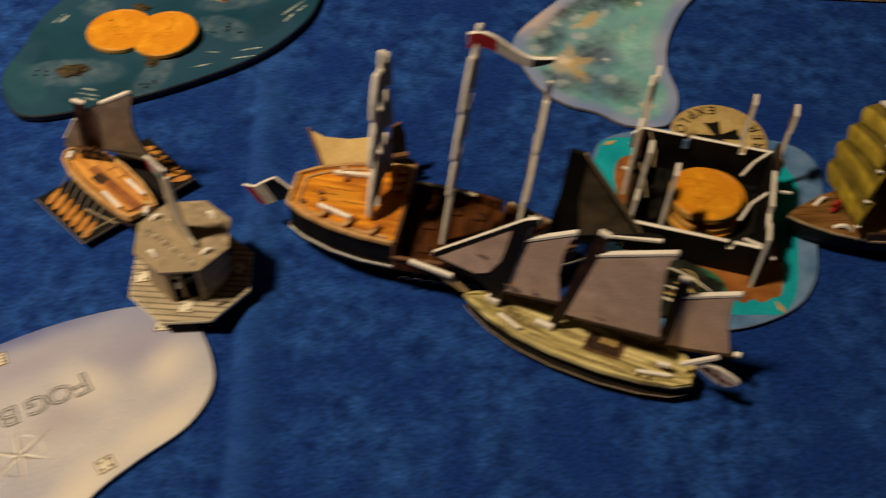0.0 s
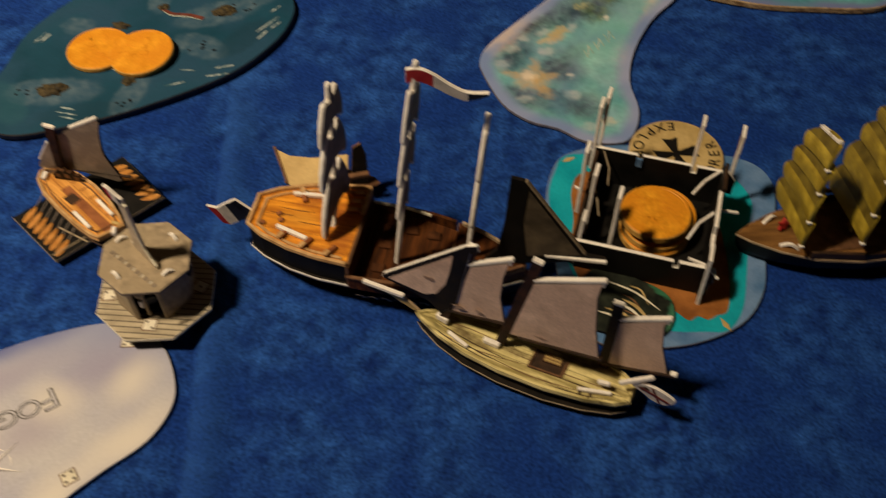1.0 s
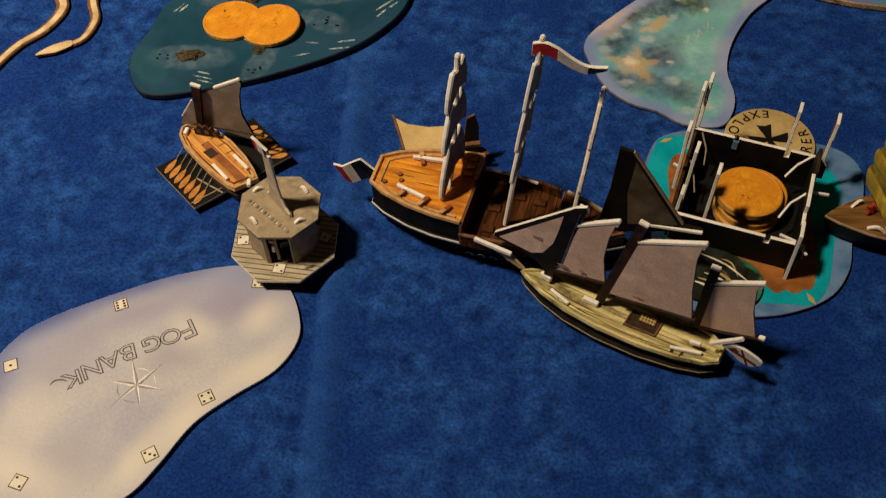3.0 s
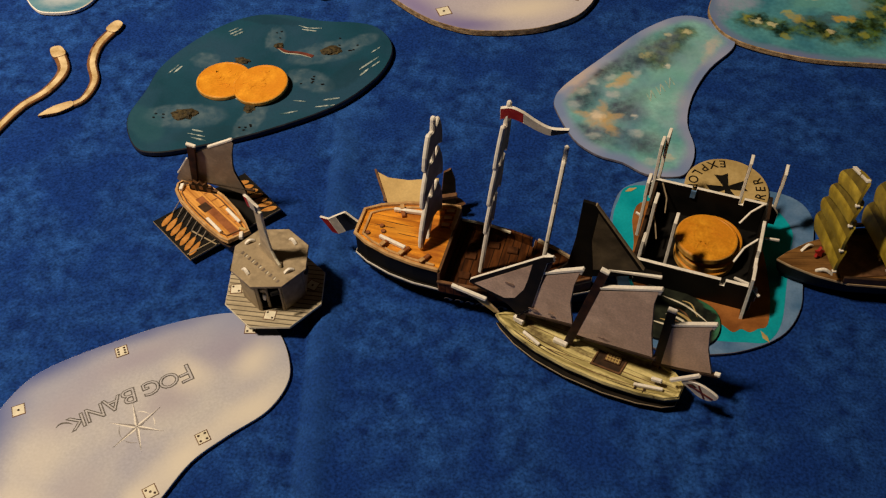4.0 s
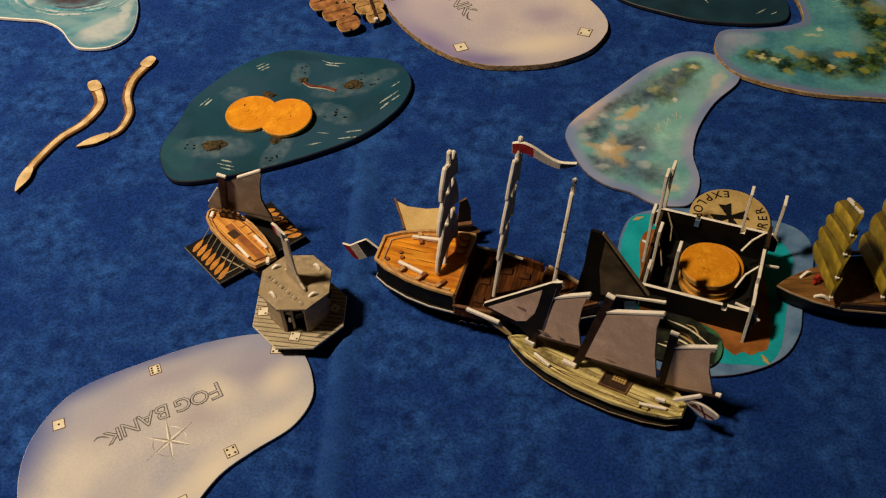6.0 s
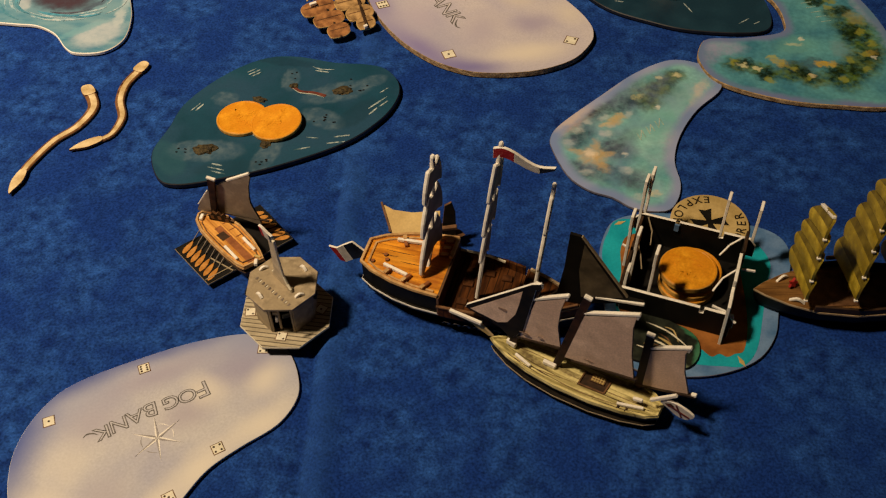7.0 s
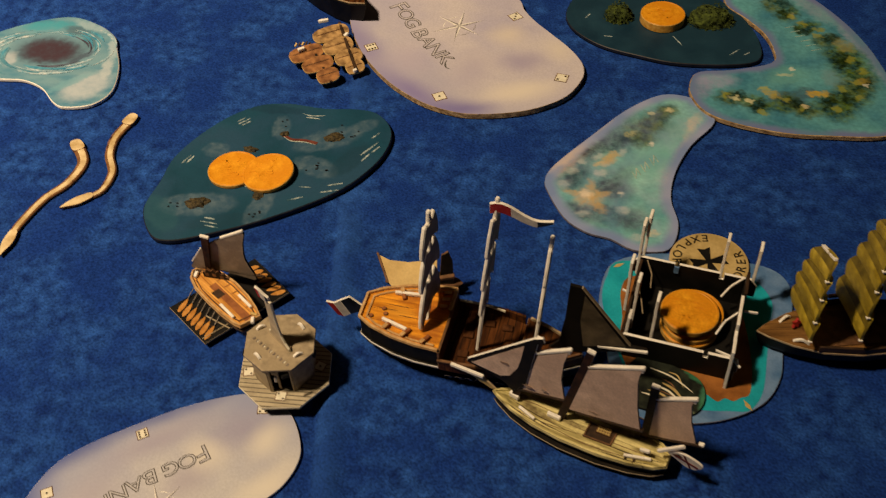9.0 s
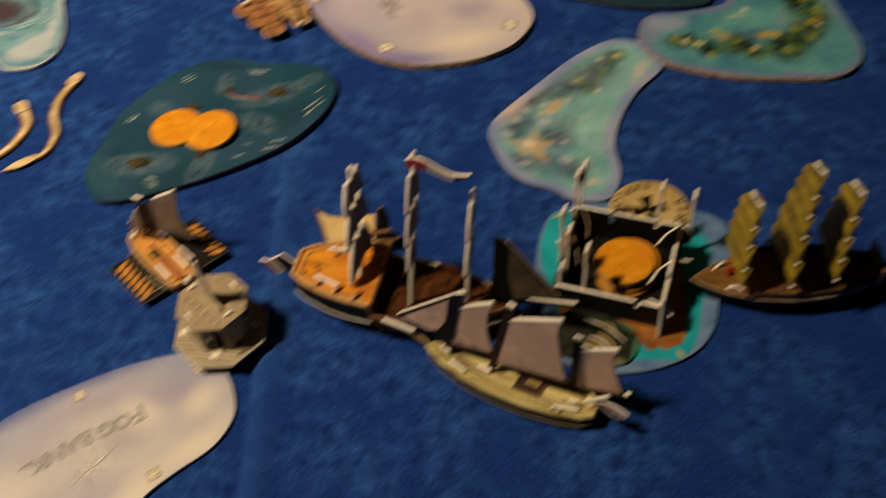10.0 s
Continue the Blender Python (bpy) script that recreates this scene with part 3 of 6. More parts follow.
FAINT = material("faint_pale_print", (0.17, 0.36, 0.35), (0.36, 0.5, 0.43), size=3, rough=0.5)
PALE_SPOT = material("pale_shell_print", (0.3, 0.38, 0.36), (0.5, 0.56, 0.5), size=4, rough=0.5)
LAGOON = material("turquoise_lagoon_print", (0.005, 0.30, 0.4), (0.012, 0.42, 0.52), size=12, rough=0.45)
SHELF = material("pale_blue_shelf_print", (0.07, 0.17, 0.36), (0.16, 0.28, 0.5), size=9, rough=0.45)
TILE = material("black_green_tile_print", (0.004, 0.006, 0.005), (0.02, 0.026, 0.016), size=2.4, rough=0.5)
spotted(TILE, [(12.5, 2, 2.4, 8, 8, (0.06, 0.23, 0.13), 0.95), (7, 8.2, 5, 1.6, -20, (0.04, 0.2, 0.1), 0.8), (8, -6.4, 4, 1.6, 20, (0.2, 0.26, 0.15), 0.8)], 0.8, (0.5, 1.15), 700.0, 0.3)
LAND = material("orange_brown_land_print", (0.2, 0.07, 0.014), (0.38, 0.145, 0.03), size=6, rough=0.55)
SWIRL = material("turquoise_swirl_print", (0.05, 0.2, 0.32), (0.17, 0.32, 0.4), size=9, stretch=(0.5, 1.6, 1), rough=0.5)
spotted(SWIRL, [(-3, 2, 36, 26, -10, (0.13, 0.29, 0.37), 0.6), (-12, 21, 15, 5, 8, (0.05, 0.32, 0.42), 0.85), (-3, 1, 27, 18, -8, (0.22, 0.34, 0.4), 0.75), (4, 18, 8, 4, -20, (0.07, 0.13, 0.18), 0.8), (14, 10, 8, 4, -60, (0.07, 0.15, 0.2), 0.8), (-3, 1, 22, 14.5, -8, (0.1, 0.23, 0.32), 0.9), (-20, -6, 4, 6, 10, (0.42, 0.48, 0.54), 0.8), (14, -3, 2.2, 8, -38, (0.06, 0.08, 0.13), 0.8), (-3, 1.2, 18.5, 11.5, -8, (0.055, 0.075, 0.11), 0.95), (-3, 1.2, 15.5, 9.6, -8, (0.055, 0.034, 0.052), 1.0), (25, -24, 13, 10, 50, (0.46, 0.52, 0.58), 0.85), (16, -22, 14, 3, 44, (0.16, 0.36, 0.44), 0.7), (30, -10, 3, 9, 10, (0.5, 0.56, 0.6), 0.7), (27, 6, 3, 9, 20, (0.45, 0.55, 0.6), 0.7), (10, 22, 12, 3, -22, (0.4, 0.52, 0.58), 0.6), (-30, 2, 6, 10, 0, (0.22, 0.4, 0.46), 0.6)], 2.6, (0.5, 1.2), 300.0, 0.2)
FOAM_CREST = material("foam_crest_print", (0.14, 0.32, 0.42), (0.5, 0.58, 0.62), size=2.4, rough=0.5)
SWIRL_RING = material("deep_swirl_print", (0.05, 0.2, 0.3), (0.14, 0.32, 0.4), size=4, rough=0.5)
SWIRL_DARK = material("dusky_swirl_print", (0.035, 0.03, 0.05), (0.1, 0.11, 0.16), size=4, rough=0.5)
SWIRL_BLUE = material("blue_swirl_print", (0.03, 0.2, 0.34), (0.1, 0.34, 0.46), size=3, rough=0.5)
BUSH = material("olive_moss", (0.012, 0.022, 0.004), (0.07, 0.1, 0.015), size=1.6, rough=0.9, bump=0.3)
PAINT = material("plain_wall_paint", (0.1, 0.087, 0.073), (0.13, 0.113, 0.095), size=60, rough=0.8, bump=0.1)
WOOD = planked("table_wood", (0.1, 0.05, 0.02), (0.2, 0.1, 0.045), (0.04, 0.02, 0.01), pitch=90, depth=0.02, grain=12)
FLOOR = planked("floor_boards", (0.12, 0.07, 0.035), (0.22, 0.13, 0.07), (0.03, 0.02, 0.01), pitch=120, depth=0.02, grain=16)

# ---- builders (numbers in millimetres) ----


def part(name, bm, mats, parent=None, label=""):
    """Links a bmesh as one mesh object, under a thing or a part."""
    me = bpy.data.meshes.new(name)
    for v in bm.verts:
        v.co *= MM
    bmesh.ops.recalc_face_normals(bm, faces=bm.faces)
    bm.to_mesh(me)
    bm.free()
    for m in mats if isinstance(mats, (list, tuple)) else [mats]:
        me.materials.append(m)
    ob = new(name, me)
    ob.parent = parent
    if label:
        ob["label"] = label
    return ob


def thing(name, x, y, z=0.0, turn=0.0, label="", category="", group="", tilt=(0, 0), kind=""):
    ob = new(name)
    ob.empty_display_size = 0.01
    ob.matrix_basis = pose(x * MM, y * MM, z * MM, tilt[0], tilt[1], turn)
    return tagged(ob, label, category, group, kind)


def smooth(points, steps=5, closed=True):
    """A Catmull-Rom curve through the points."""
    pts = [Vector(p) for p in points]
    n, out = len(pts), []
    for i in range(n if closed else n - 1):
        a, b, c, d = (pts[(i + k) % n] if closed else pts[min(max(i + k, 0), n - 1)] for k in (-1, 0, 1, 2))
        for s in range(steps):
            t = s / steps
            out.append(0.5 * (2 * b + (c - a) * t + (2 * a - 5 * b + 4 * c - d) * t * t + (3 * b - a - 3 * c + d) * t ** 3))
    return out if closed else out + [pts[-1]]


def slab(bm, outline, thick, origin=(0, 0, 0), u=(1, 0, 0), v=(0, 1, 0), chamfer=0.12, front=0, edge=1, back=2):
    """A card of that outline in the plane of u and v, its middle on the plane: front, cut edge and back carry materials of their own."""
    o, u, v = Vector(origin), Vector(u), Vector(v)
    w = u.cross(v).normalized()
    pts = [Vector((p[0], p[1])) for p in outline]
    area = sum(a.x * b.y - b.x * a.y for a, b in zip(pts, pts[1:] + pts[:1]))
    if area < 0:
        pts.reverse()
    n = len(pts)

    def inset(i):
        a, b = (pts[i] - pts[i - 1]), (pts[(i + 1) % n] - pts[i])
        m = Vector((-a.y, a.x)).normalized() + Vector((-b.y, b.x)).normalized() if a.length and b.length else Vector((0, 0))
        return pts[i] + m.normalized() * chamfer if m.length > 1e-6 else pts[i]

    inner = [inset(i) for i in range(n)]
    c = min(chamfer, thick * 0.3)

    def ring(ps, h):
        return [bm.verts.new(o + u * p.x + v * p.y + w * h) for p in ps]

    rings = [ring(inner, -thick / 2), ring(pts, -thick / 2 + c), ring(pts, thick / 2 - c), ring(inner, thick / 2)]
    bm.faces.new(rings[3]).material_index = front
    bm.faces.new(rings[0][::-1]).material_index = back
    for lo, hi in zip(rings, rings[1:]):
        for i in range(n):
            bm.faces.new((lo[i], lo[(i + 1) % n], hi[(i + 1) % n], hi[i])).material_index = edge
    return bm


def card(name, outline, thick, mats, parent, origin=(0, 0, 0), u=(1, 0, 0), v=(0, 1, 0), label="", chamfer=0.12):
    return part(name, slab(bmesh.new(), outline, thick, origin, u, v, chamfer), mats, parent, label)


def decal(name, outline, z, mat, parent, label="", origin=(0, 0, 0), u=(1, 0, 0), v=(0, 1, 0)):
    """A printed patch, a hair proud of its card."""
    w = Vector(u).cross(Vector(v)).normalized()
    return part(name, slab(bmesh.new(), outline, 0.06, Vector(origin) + w * z, u, v, 0.02), [mat, mat, mat], parent, label)


def box(bm, a, b, wide, high, index=0):
    """A straight bar from a to b with that width (level) and height."""
    a, b = Vector(a), Vector(b)
    d = (b - a).normalized()
    s = d.cross(Vector((0, 0, 1)))
    s = (s if s.length > 0.05 else Vector((1, 0, 0))).normalized() * wide / 2
    t = s.cross(d).normalized() * high / 2
    corners = [(-1, -1), (1, -1), (1, 1), (-1, 1)]
    lo = [bm.verts.new(a + s * i + t * j) for i, j in corners]
    hi = [bm.verts.new(b + s * i + t * j) for i, j in corners]
    fs = [bm.faces.new(lo[::-1]), bm.faces.new(hi)] + [bm.faces.new((lo[i], lo[(i + 1) % 4], hi[(i + 1) % 4], hi[i])) for i in range(4)]
    for f in fs:
        f.material_index = index
    return bm


def bar(name, a, b, wide, high, mat, parent, label=""):
    bm = box(bmesh.new(), a, b, wide, high)
    bmesh.ops.bevel(bm, geom=bm.edges[:], offset=min(wide, high) * 0.16, segments=1, affect="EDGES")
    return part(name, bm, mat, parent, label)


def disc_outline(r, n=40, cx=0, cy=0, ry=None):
    return [(cx + r * math.cos(2 * math.pi * i / n), cy + (ry or r) * math.sin(2 * math.pi * i / n)) for i in range(n)]


def blob_outline(cx, cy, rx, ry, seed, n=14, rough=0.22, turn=0.0):
    r = random.Random(seed)
    pts = []
    for i in range(n):
        a, k = 2 * math.pi * i / n, 1 + r.uniform(-rough, rough)
        x, y = rx * k * math.cos(a), ry * k * math.sin(a)
        c, s = math.cos(radians(turn)), math.sin(radians(turn))
        pts.append((cx + x * c - y * s, cy + x * s + y * c))
    return smooth(pts, 3)


def stroke(points, width, taper=True):
    """The outline of a brush stroke along the points."""
    pts = [Vector((p[0], p[1])) for p in smooth([(*p, 0) for p in points], 4, closed=False)]
    left, right = [], []
    for i, p in enumerate(pts):
        d = (pts[min(i + 1, len(pts) - 1)] - pts[max(i - 1, 0)]).normalized()
        k = width / 2 * (max(0.25, math.sin(math.pi * (i + 0.6) / (len(pts) + 0.2))) if taper else 1)
        left.append(p + Vector((-d.y, d.x)) * k)
        right.append(p - Vector((-d.y, d.x)) * k)
    return [tuple(p) for p in left + right[::-1]]


def lettering(name, text, size, mat, parent, x, y, z, turn, offset=0.0, squeeze=1.0):
    curve = bpy.data.curves.new(name, "FONT")
    curve.body, curve.size, curve.align_x, curve.offset, curve.extrude = text, size * MM, "CENTER", offset * MM, 0.02 * MM
    curve.resolution_u = 3
    tmp = new(name + "_curve", curve)
    me = bpy.data.meshes.new_from_object(tmp.evaluated_get(bpy.context.evaluated_depsgraph_get()))
    bpy.data.objects.remove(tmp)
    me.materials.append(mat)
    ob = new(name, me)
    ob.parent = parent
    ob.matrix_basis = pose(x * MM, y * MM, z * MM, 0, 0, turn) @ Matrix.Diagonal((squeeze, 1, 1, 1))
    return ob


def hull_shell(name, outline, levels, mats, parent, label=""):
    """A hull lofted through scaled copies of the deck outline: (height, scale along, scale across, material)."""
    bm = bmesh.new()
    rings = [[bm.verts.new((p[0] * sx, p[1] * sy, z)) for p in outline] for z, sx, sy, _ in levels]
    n = len(outline)
    for k, (lo, hi) in enumerate(zip(rings, rings[1:])):
        for i in range(n):
            bm.faces.new((lo[i], lo[(i + 1) % n], hi[(i + 1) % n], hi[i])).material_index = levels[k][3]
    bm.faces.new(rings[0][::-1])
    bm.faces.new(rings[-1])
    return part(name, bm, mats, parent, label)


def mirrored(side):
    """A closed outline from one side's points, stern to bow."""
    return [(x, -y) for x, y in side] + [(x, y) for x, y in side[::-1] if y > 0.01]


def loop_bar(name, points, wide, high, mat, parent, label="", closed=True):
    """One bent bar that follows the points."""
    pts = [Vector(p) for p in points]
    n = len(pts)
    bm = bmesh.new()
    rows = []
    for i, p in enumerate(pts):
        a = pts[i - 1] if closed or i else p
        b = pts[(i + 1) % n] if closed or i < n - 1 else p
        d = (b - a).normalized()
        s = d.cross(Vector((0, 0, 1))).normalized() * wide / 2
        t = Vector((0, 0, high / 2))
        rows.append([bm.verts.new(p - s - t), bm.verts.new(p + s - t), bm.verts.new(p + s * 0.8 + t), bm.verts.new(p - s * 0.8 + t)])
    for i in range(n if closed else n - 1):
        a, b = rows[i], rows[(i + 1) % n]
        for k in range(4):
            bm.faces.new((a[k], a[(k + 1) % 4], b[(k + 1) % 4], b[k]))
    if not closed:
        bm.faces.new(rows[0][::-1])
        bm.faces.new(rows[-1])
    return part(name, bm, mat, parent, label)


def arch_peg(a, b, rise, mat, parent, wide=1.0, name="peg"):
    """A small bent strip whose middle bows up between its two ends."""
    a, b = Vector(a), Vector(b)
    pts = [a + (b - a) * f + Vector((0, 0, rise * math.sin(math.pi * f))) for f in (0, 0.18, 0.4, 0.6, 0.82, 1)]
    return loop_bar(name, pts, wide, 0.6, mat, parent, "", False)


# ---- the setting ----


def plain_box(name, x0, x1, y0, y1, z0, z1, mat, label="", category=""):
    bm = bmesh.new()
    bmesh.ops.create_cube(bm, size=1)
    for v in bm.verts:
        v.co = Vector(((x0 + x1) / 2 + v.co.x * (x1 - x0), (y0 + y1) / 2 + v.co.y * (y1 - y0), (z0 + z1) / 2 + v.co.z * (z1 - z0)))
    return tagged(part(name, bm, mat), label, category, kind="structure")


plain_box("floor", -2000, 2000, -1800, 2200, -780, -750, FLOOR, "dark wooden floor boards under the table", "floor")
plain_box("ceiling", -2000, 2000, -1800, 2200, 1700, 1740, PAINT, "plain painted ceiling over the room", "ceiling")
plain_box("wall_north", -2000, 2000, 2200, 2280, -780, 1740, PAINT, "plain painted wall behind the table", "wall")
plain_box("wall_south", -2000, 2000, -1880, -1800, -780, 1740, PAINT, "plain painted wall behind the camera", "wall")
plain_box("wall_east", 2000, 2080, -1800, 2200, -780, 1740, PAINT, "plain painted side wall of the room", "wall")
plain_box("wall_west", -2080, -2000, -1800, 2200, -780, 1740, PAINT, "plain painted side wall of the room", "wall")

table = thing("table", 0, 200, -750, label="wooden table wholly covered by a blue cloth", category="table")
part("tabletop", box(bmesh.new(), (-600, 0, 735), (600, 0, 735), 900, 26), WOOD, table)
for lx in (-540, 540):
    for ly in (-390, 390):
        bar("leg", (lx, ly, 0), (lx, ly, 722), 50, 50, WOOD, table)

# The cloth: one sheet with a long soft crease and shallow puckers, hanging over the table's edges.
bm = bmesh.new()
NX, NY = 640, 260
CREASE_X, CREASE_SLOPE = -48.3, -0.133
grid = []
for j in range(NY + 1):
    row = []
    for i in range(NX + 1):
        x, y = -640 + 1280 * i / NX, -300 + 990 * j / NY
        crease = CREASE_X + CREASE_SLOPE * (y - 100) + 0.7 * math.sin(y / 31)
        d = x - crease
        ridge = 1.8 * math.exp(-((d - 5) / 4.0) ** 2) - 1.3 * math.exp(-(d / 2.0) ** 2)
        free = max(0.0, min(1.0, (204 - y) / 14)) if y < 230 else max(0.0, min(1.0, (y - 268) / 14))
        puckers = 0.5 * noise.noise(Vector((x / 60, y / 75, 1.7))) + 0.25 * noise.noise(Vector((x / 22, y / 25, 5.1)))
        z = -0.6 + puckers * 0.7 + ridge * free
        over = max(0, abs(x) - 606, (y - 656), (-256 - y))
        z -= 3.0 * over if over > 0 else 0
        row.append(bm.verts.new((x, y, min(z, -0.05) if not -3 < d < 22 or free == 0 else z)))
    grid.append(row)
for j in range(NY):
    for i in range(NX):
        bm.faces.new((grid[j][i], grid[j][i + 1], grid[j + 1][i + 1], grid[j + 1][i])).smooth = True
cloth = tagged(part("tablecloth", bm, CLOTH), "mottled deep blue cotton cloth with a long crease over the table", "tablecloth", kind="structure")

# ---- flat cards on the cloth ----


def rim_sheet(outline, thick, mats, parent, inset, chamfer=0.12):
    """A card whose print knows how near its cut edge is."""
    bm = slab(bmesh.new(), outline, thick, (0, 0, thick / 2), chamfer=chamfer)
    rim = bm.verts.layers.float.new("rim")
    top = max(bm.faces, key=lambda f: (f.calc_center_median().z, len(f.verts)))
    bm.normal_update()
    bmesh.ops.inset_region(bm, faces=[top], thickness=inset, use_even_offset=True)
    inner = max((f for f in bm.faces if len(f.verts) > 8), key=lambda f: (round(f.calc_center_median().z, 2), -f.calc_area()))
    for v in inner.verts:
        v[rim] = 1.0
    return part("sheet", bm, mats, parent)



def die_mark(parent, x, y, z, pips, turn, k=1.0):
    """A printed die face: a cream square with a dark frame and dots."""
    s = 1.9 * k
    c, sn = math.cos(radians(turn)), math.sin(radians(turn))

    def at(a, b):
        return (x + a * c - b * sn, y + a * sn + b * c)

    mark = decal("die_mark", [at(a * s, b * s) for a, b in ((-1, -1), (1, -1), (1, 1), (-1, 1))], z, BROWN, parent, "cream printed die face with dark dots")
    decal("face", [at(a * s * 0.86, b * s * 0.86) for a, b in ((-1, -1), (1, -1), (1, 1), (-1, 1))], z + 0.07, DIE_PAPER, mark)
    q = 0.5 * s
    spots = {1: [(0, 0)], 2: [(-q, q), (q, -q)], 3: [(-q, q), (0, 0), (q, -q)], 4: [(-q, -q), (q, q), (-q, q), (q, -q)], 5: [(-q, -q), (q, q), (-q, q), (q, -q), (0, 0)], 6: [(-q, -q), (q, q), (-q, q), (q, -q), (-q, 0), (q, 0)]}[pips]
    for a, b in spots:
        cx, cy = at(a, b)
        decal("pip", disc_outline(0.38 * k, 10, cx, cy), z + 0.13, DARK_BROWN, mark)


FOG_SHAPE = [(-42.3, -6.1), (-39.3, 7.3), (-32.2, 16.7), (-15.4, 28.3), (-1.5, 36.3), (13.7, 42), (24, 42), (32, 36.7), (37.4, 27.6), (38.8, 19.5), (35.2, 9.9), (26.1, 0.6), (18.5, -8.6), (13.4, -21), (9, -29.5), (2, -34.5), (-8, -36.3), (-21, -35.6), (-33, -30.5), (-40, -19)]


FOG_DICE = [(-36, 0.7, 1, 30), (-13.6, 24.1, 6, 32), (22.9, 37.2, 5, 8), (19.6, -0.7, 4, 38), (10.5, -18.5, 3, 40), (-19.4, -30.6, 2, -10)]


def fog_bank(x, y, turn, k, thick, face, edge, label, dice=FOG_DICE, shape=FOG_SHAPE, words=(0, 0), rose=(0, 0)):
    fb = thing("fog_bank", x, y, 0, turn, label, "game card", "fog banks")
    card("sheet", smooth([(a * k, b * k) for a, b in shape], 6), thick, [face, edge, edge], fb, (0, 0, thick / 2))
    z = thick + 0.03
    for px, py, pips, rot in dice:
        die_mark(fb, px * k, py * k, z, pips, rot, k)
    # Outlined lettering along a slanting line, the last letter with a long tail.
    for ch, lx, ly, big, rot in (("F", 8.2, 19.0, 8.4, 218), ("O", 4.0, 15.9, 6.9, 217), ("G", -0.4, 12.9, 6.9, 216), ("B", -5.7, 9.3, 7.4, 212), ("A", -9.6, 6.1, 6.9, 216), ("N", -13.6, 2.7, 6.9, 217), ("K", -17.5, -0.8, 6.9, 218)):
        up = Vector((-math.sin(radians(rot)), math.cos(radians(rot))))
        lx, ly = lx + words[0] - up.x * big * 0.35, ly + words[1] - up.y * big * 0.35
        letter = lettering("letter", ch, big * k, INK, fb, lx * k, ly * k, z, rot, 0.17 * k, 1.12)
        lettering("letter_face", ch, big * k, face, letter, 0, 0, 0.07, 0, -0.13 * k)
    decal("letter_tail", stroke([((px + words[0]) * k, (py + words[1]) * k) for px, py in ((-18.6, -1.6), (-20.4, -1.4), (-22.2, -2.0), (-22.9, -3.4))], 0.55 * k), z, INK, fb)
    # Six-pointed compass star, each ray half light and half shaded, in a broken ring.
    rx, ry = rose[0] * k, rose[1] * k
    spokes = [((8.6 if i % 2 == 0 else 1.15) * k, math.pi * i / 6 - 0.03) for i in range(12)]
    star = decal("compass_star", [(rx + r * math.cos(a), ry + r * math.sin(a)) for r, a in spokes], z, FOG_LIGHT, fb, "pale six-pointed compass star")
    for i in range(6):
        a = math.pi * i / 3 - 0.03
        decal("ray", [(rx, ry), (rx + 8.4 * k * math.cos(a), ry + 8.4 * k * math.sin(a)), (rx + 1.2 * k * math.cos(a - 0.52), ry + 1.2 * k * math.sin(a - 0.52))], z + 0.07, FOG_SHADE, star)
    for a0, a1 in ((12, 50), (66, 108), (185, 230), (246, 290)):
        decal("ring_arc", stroke([(rx + 5.0 * k * math.cos(radians(a0 + (a1 - a0) * q / 4)), ry + 5.0 * k * math.sin(radians(a0 + (a1 - a0) * q / 4))) for q in range(5)], 0.3 * k), z, FOG_SHADE if a0 > 150 else FOG_LIGHT, fb)
    return fb


FAR_SHAPE = [(-41.2, -10), (-40.2, -2), (-37, 6.2), (-29.9, 16.3), (-19.8, 25.6), (-10.1, 31.8), (0, 36.2), (13, 40.5), (24, 42), (32, 36.7), (37.4, 27.6), (38.8, 19.5), (36, 8), (28.5, -5), (19.1, -15.8), (12.7, -18.8), (6.8, -23), (1.5, -27.9), (-4.7, -33.7), (-10.1, -37.7), (-15.2, -40), (-21.2, -40), (-29.6, -36.3), (-35.7, -29.1), (-39.3, -20.6)]
fog_bank(-89.8, 71.5, 0, 1.0, 0.9, FOG, WHITE, "pale violet fog bank card with engraved lettering on the cloth")
fog_bank(-27.5, 322.3, 87, 1.48, 2.6, FOG_FAR, BOARD, "large lilac fog bank print glued on corrugated board", [(-34.4, 0.4, 1, 30), (-13, 26.1, 6, 32), (22.9, 37.2, 5, 8), (19.6, -0.7, 4, 38), (8.7, -16.3, 3, 40), (-21.3, -34, 2, -10)], FAR_SHAPE, (1.8, 3.0), (1.5, 0.7))

# Reef with printed rocks; two coins lie on it.
reef = thing("reef_card", -92, 222, 0, 0, "dark teal painted reef card with rocks and ripples", "game card", "reef cards")
REEF_SHAPE = [(-46, -28), (-38.5, -41.5), (-30, -44), (-16.5, -39.6), (4.6, -29.4), (28.3, -12.8), (40.5, 3.6), (44.8, 18), (43, 28.5), (36, 36.6), (27, 38.8), (12.5, 38.3), (-3.3, 40.4), (-16.3, 38.3), (-27.6, 29.9), (-37.2, 16.6), (-43.5, 2), (-44.5, -12)]
card("sheet", smooth(REEF_SHAPE, 6), 2.2, [REEF, NAVY, NAVY], reef, (0, 0, 1.1), chamfer=0.35)
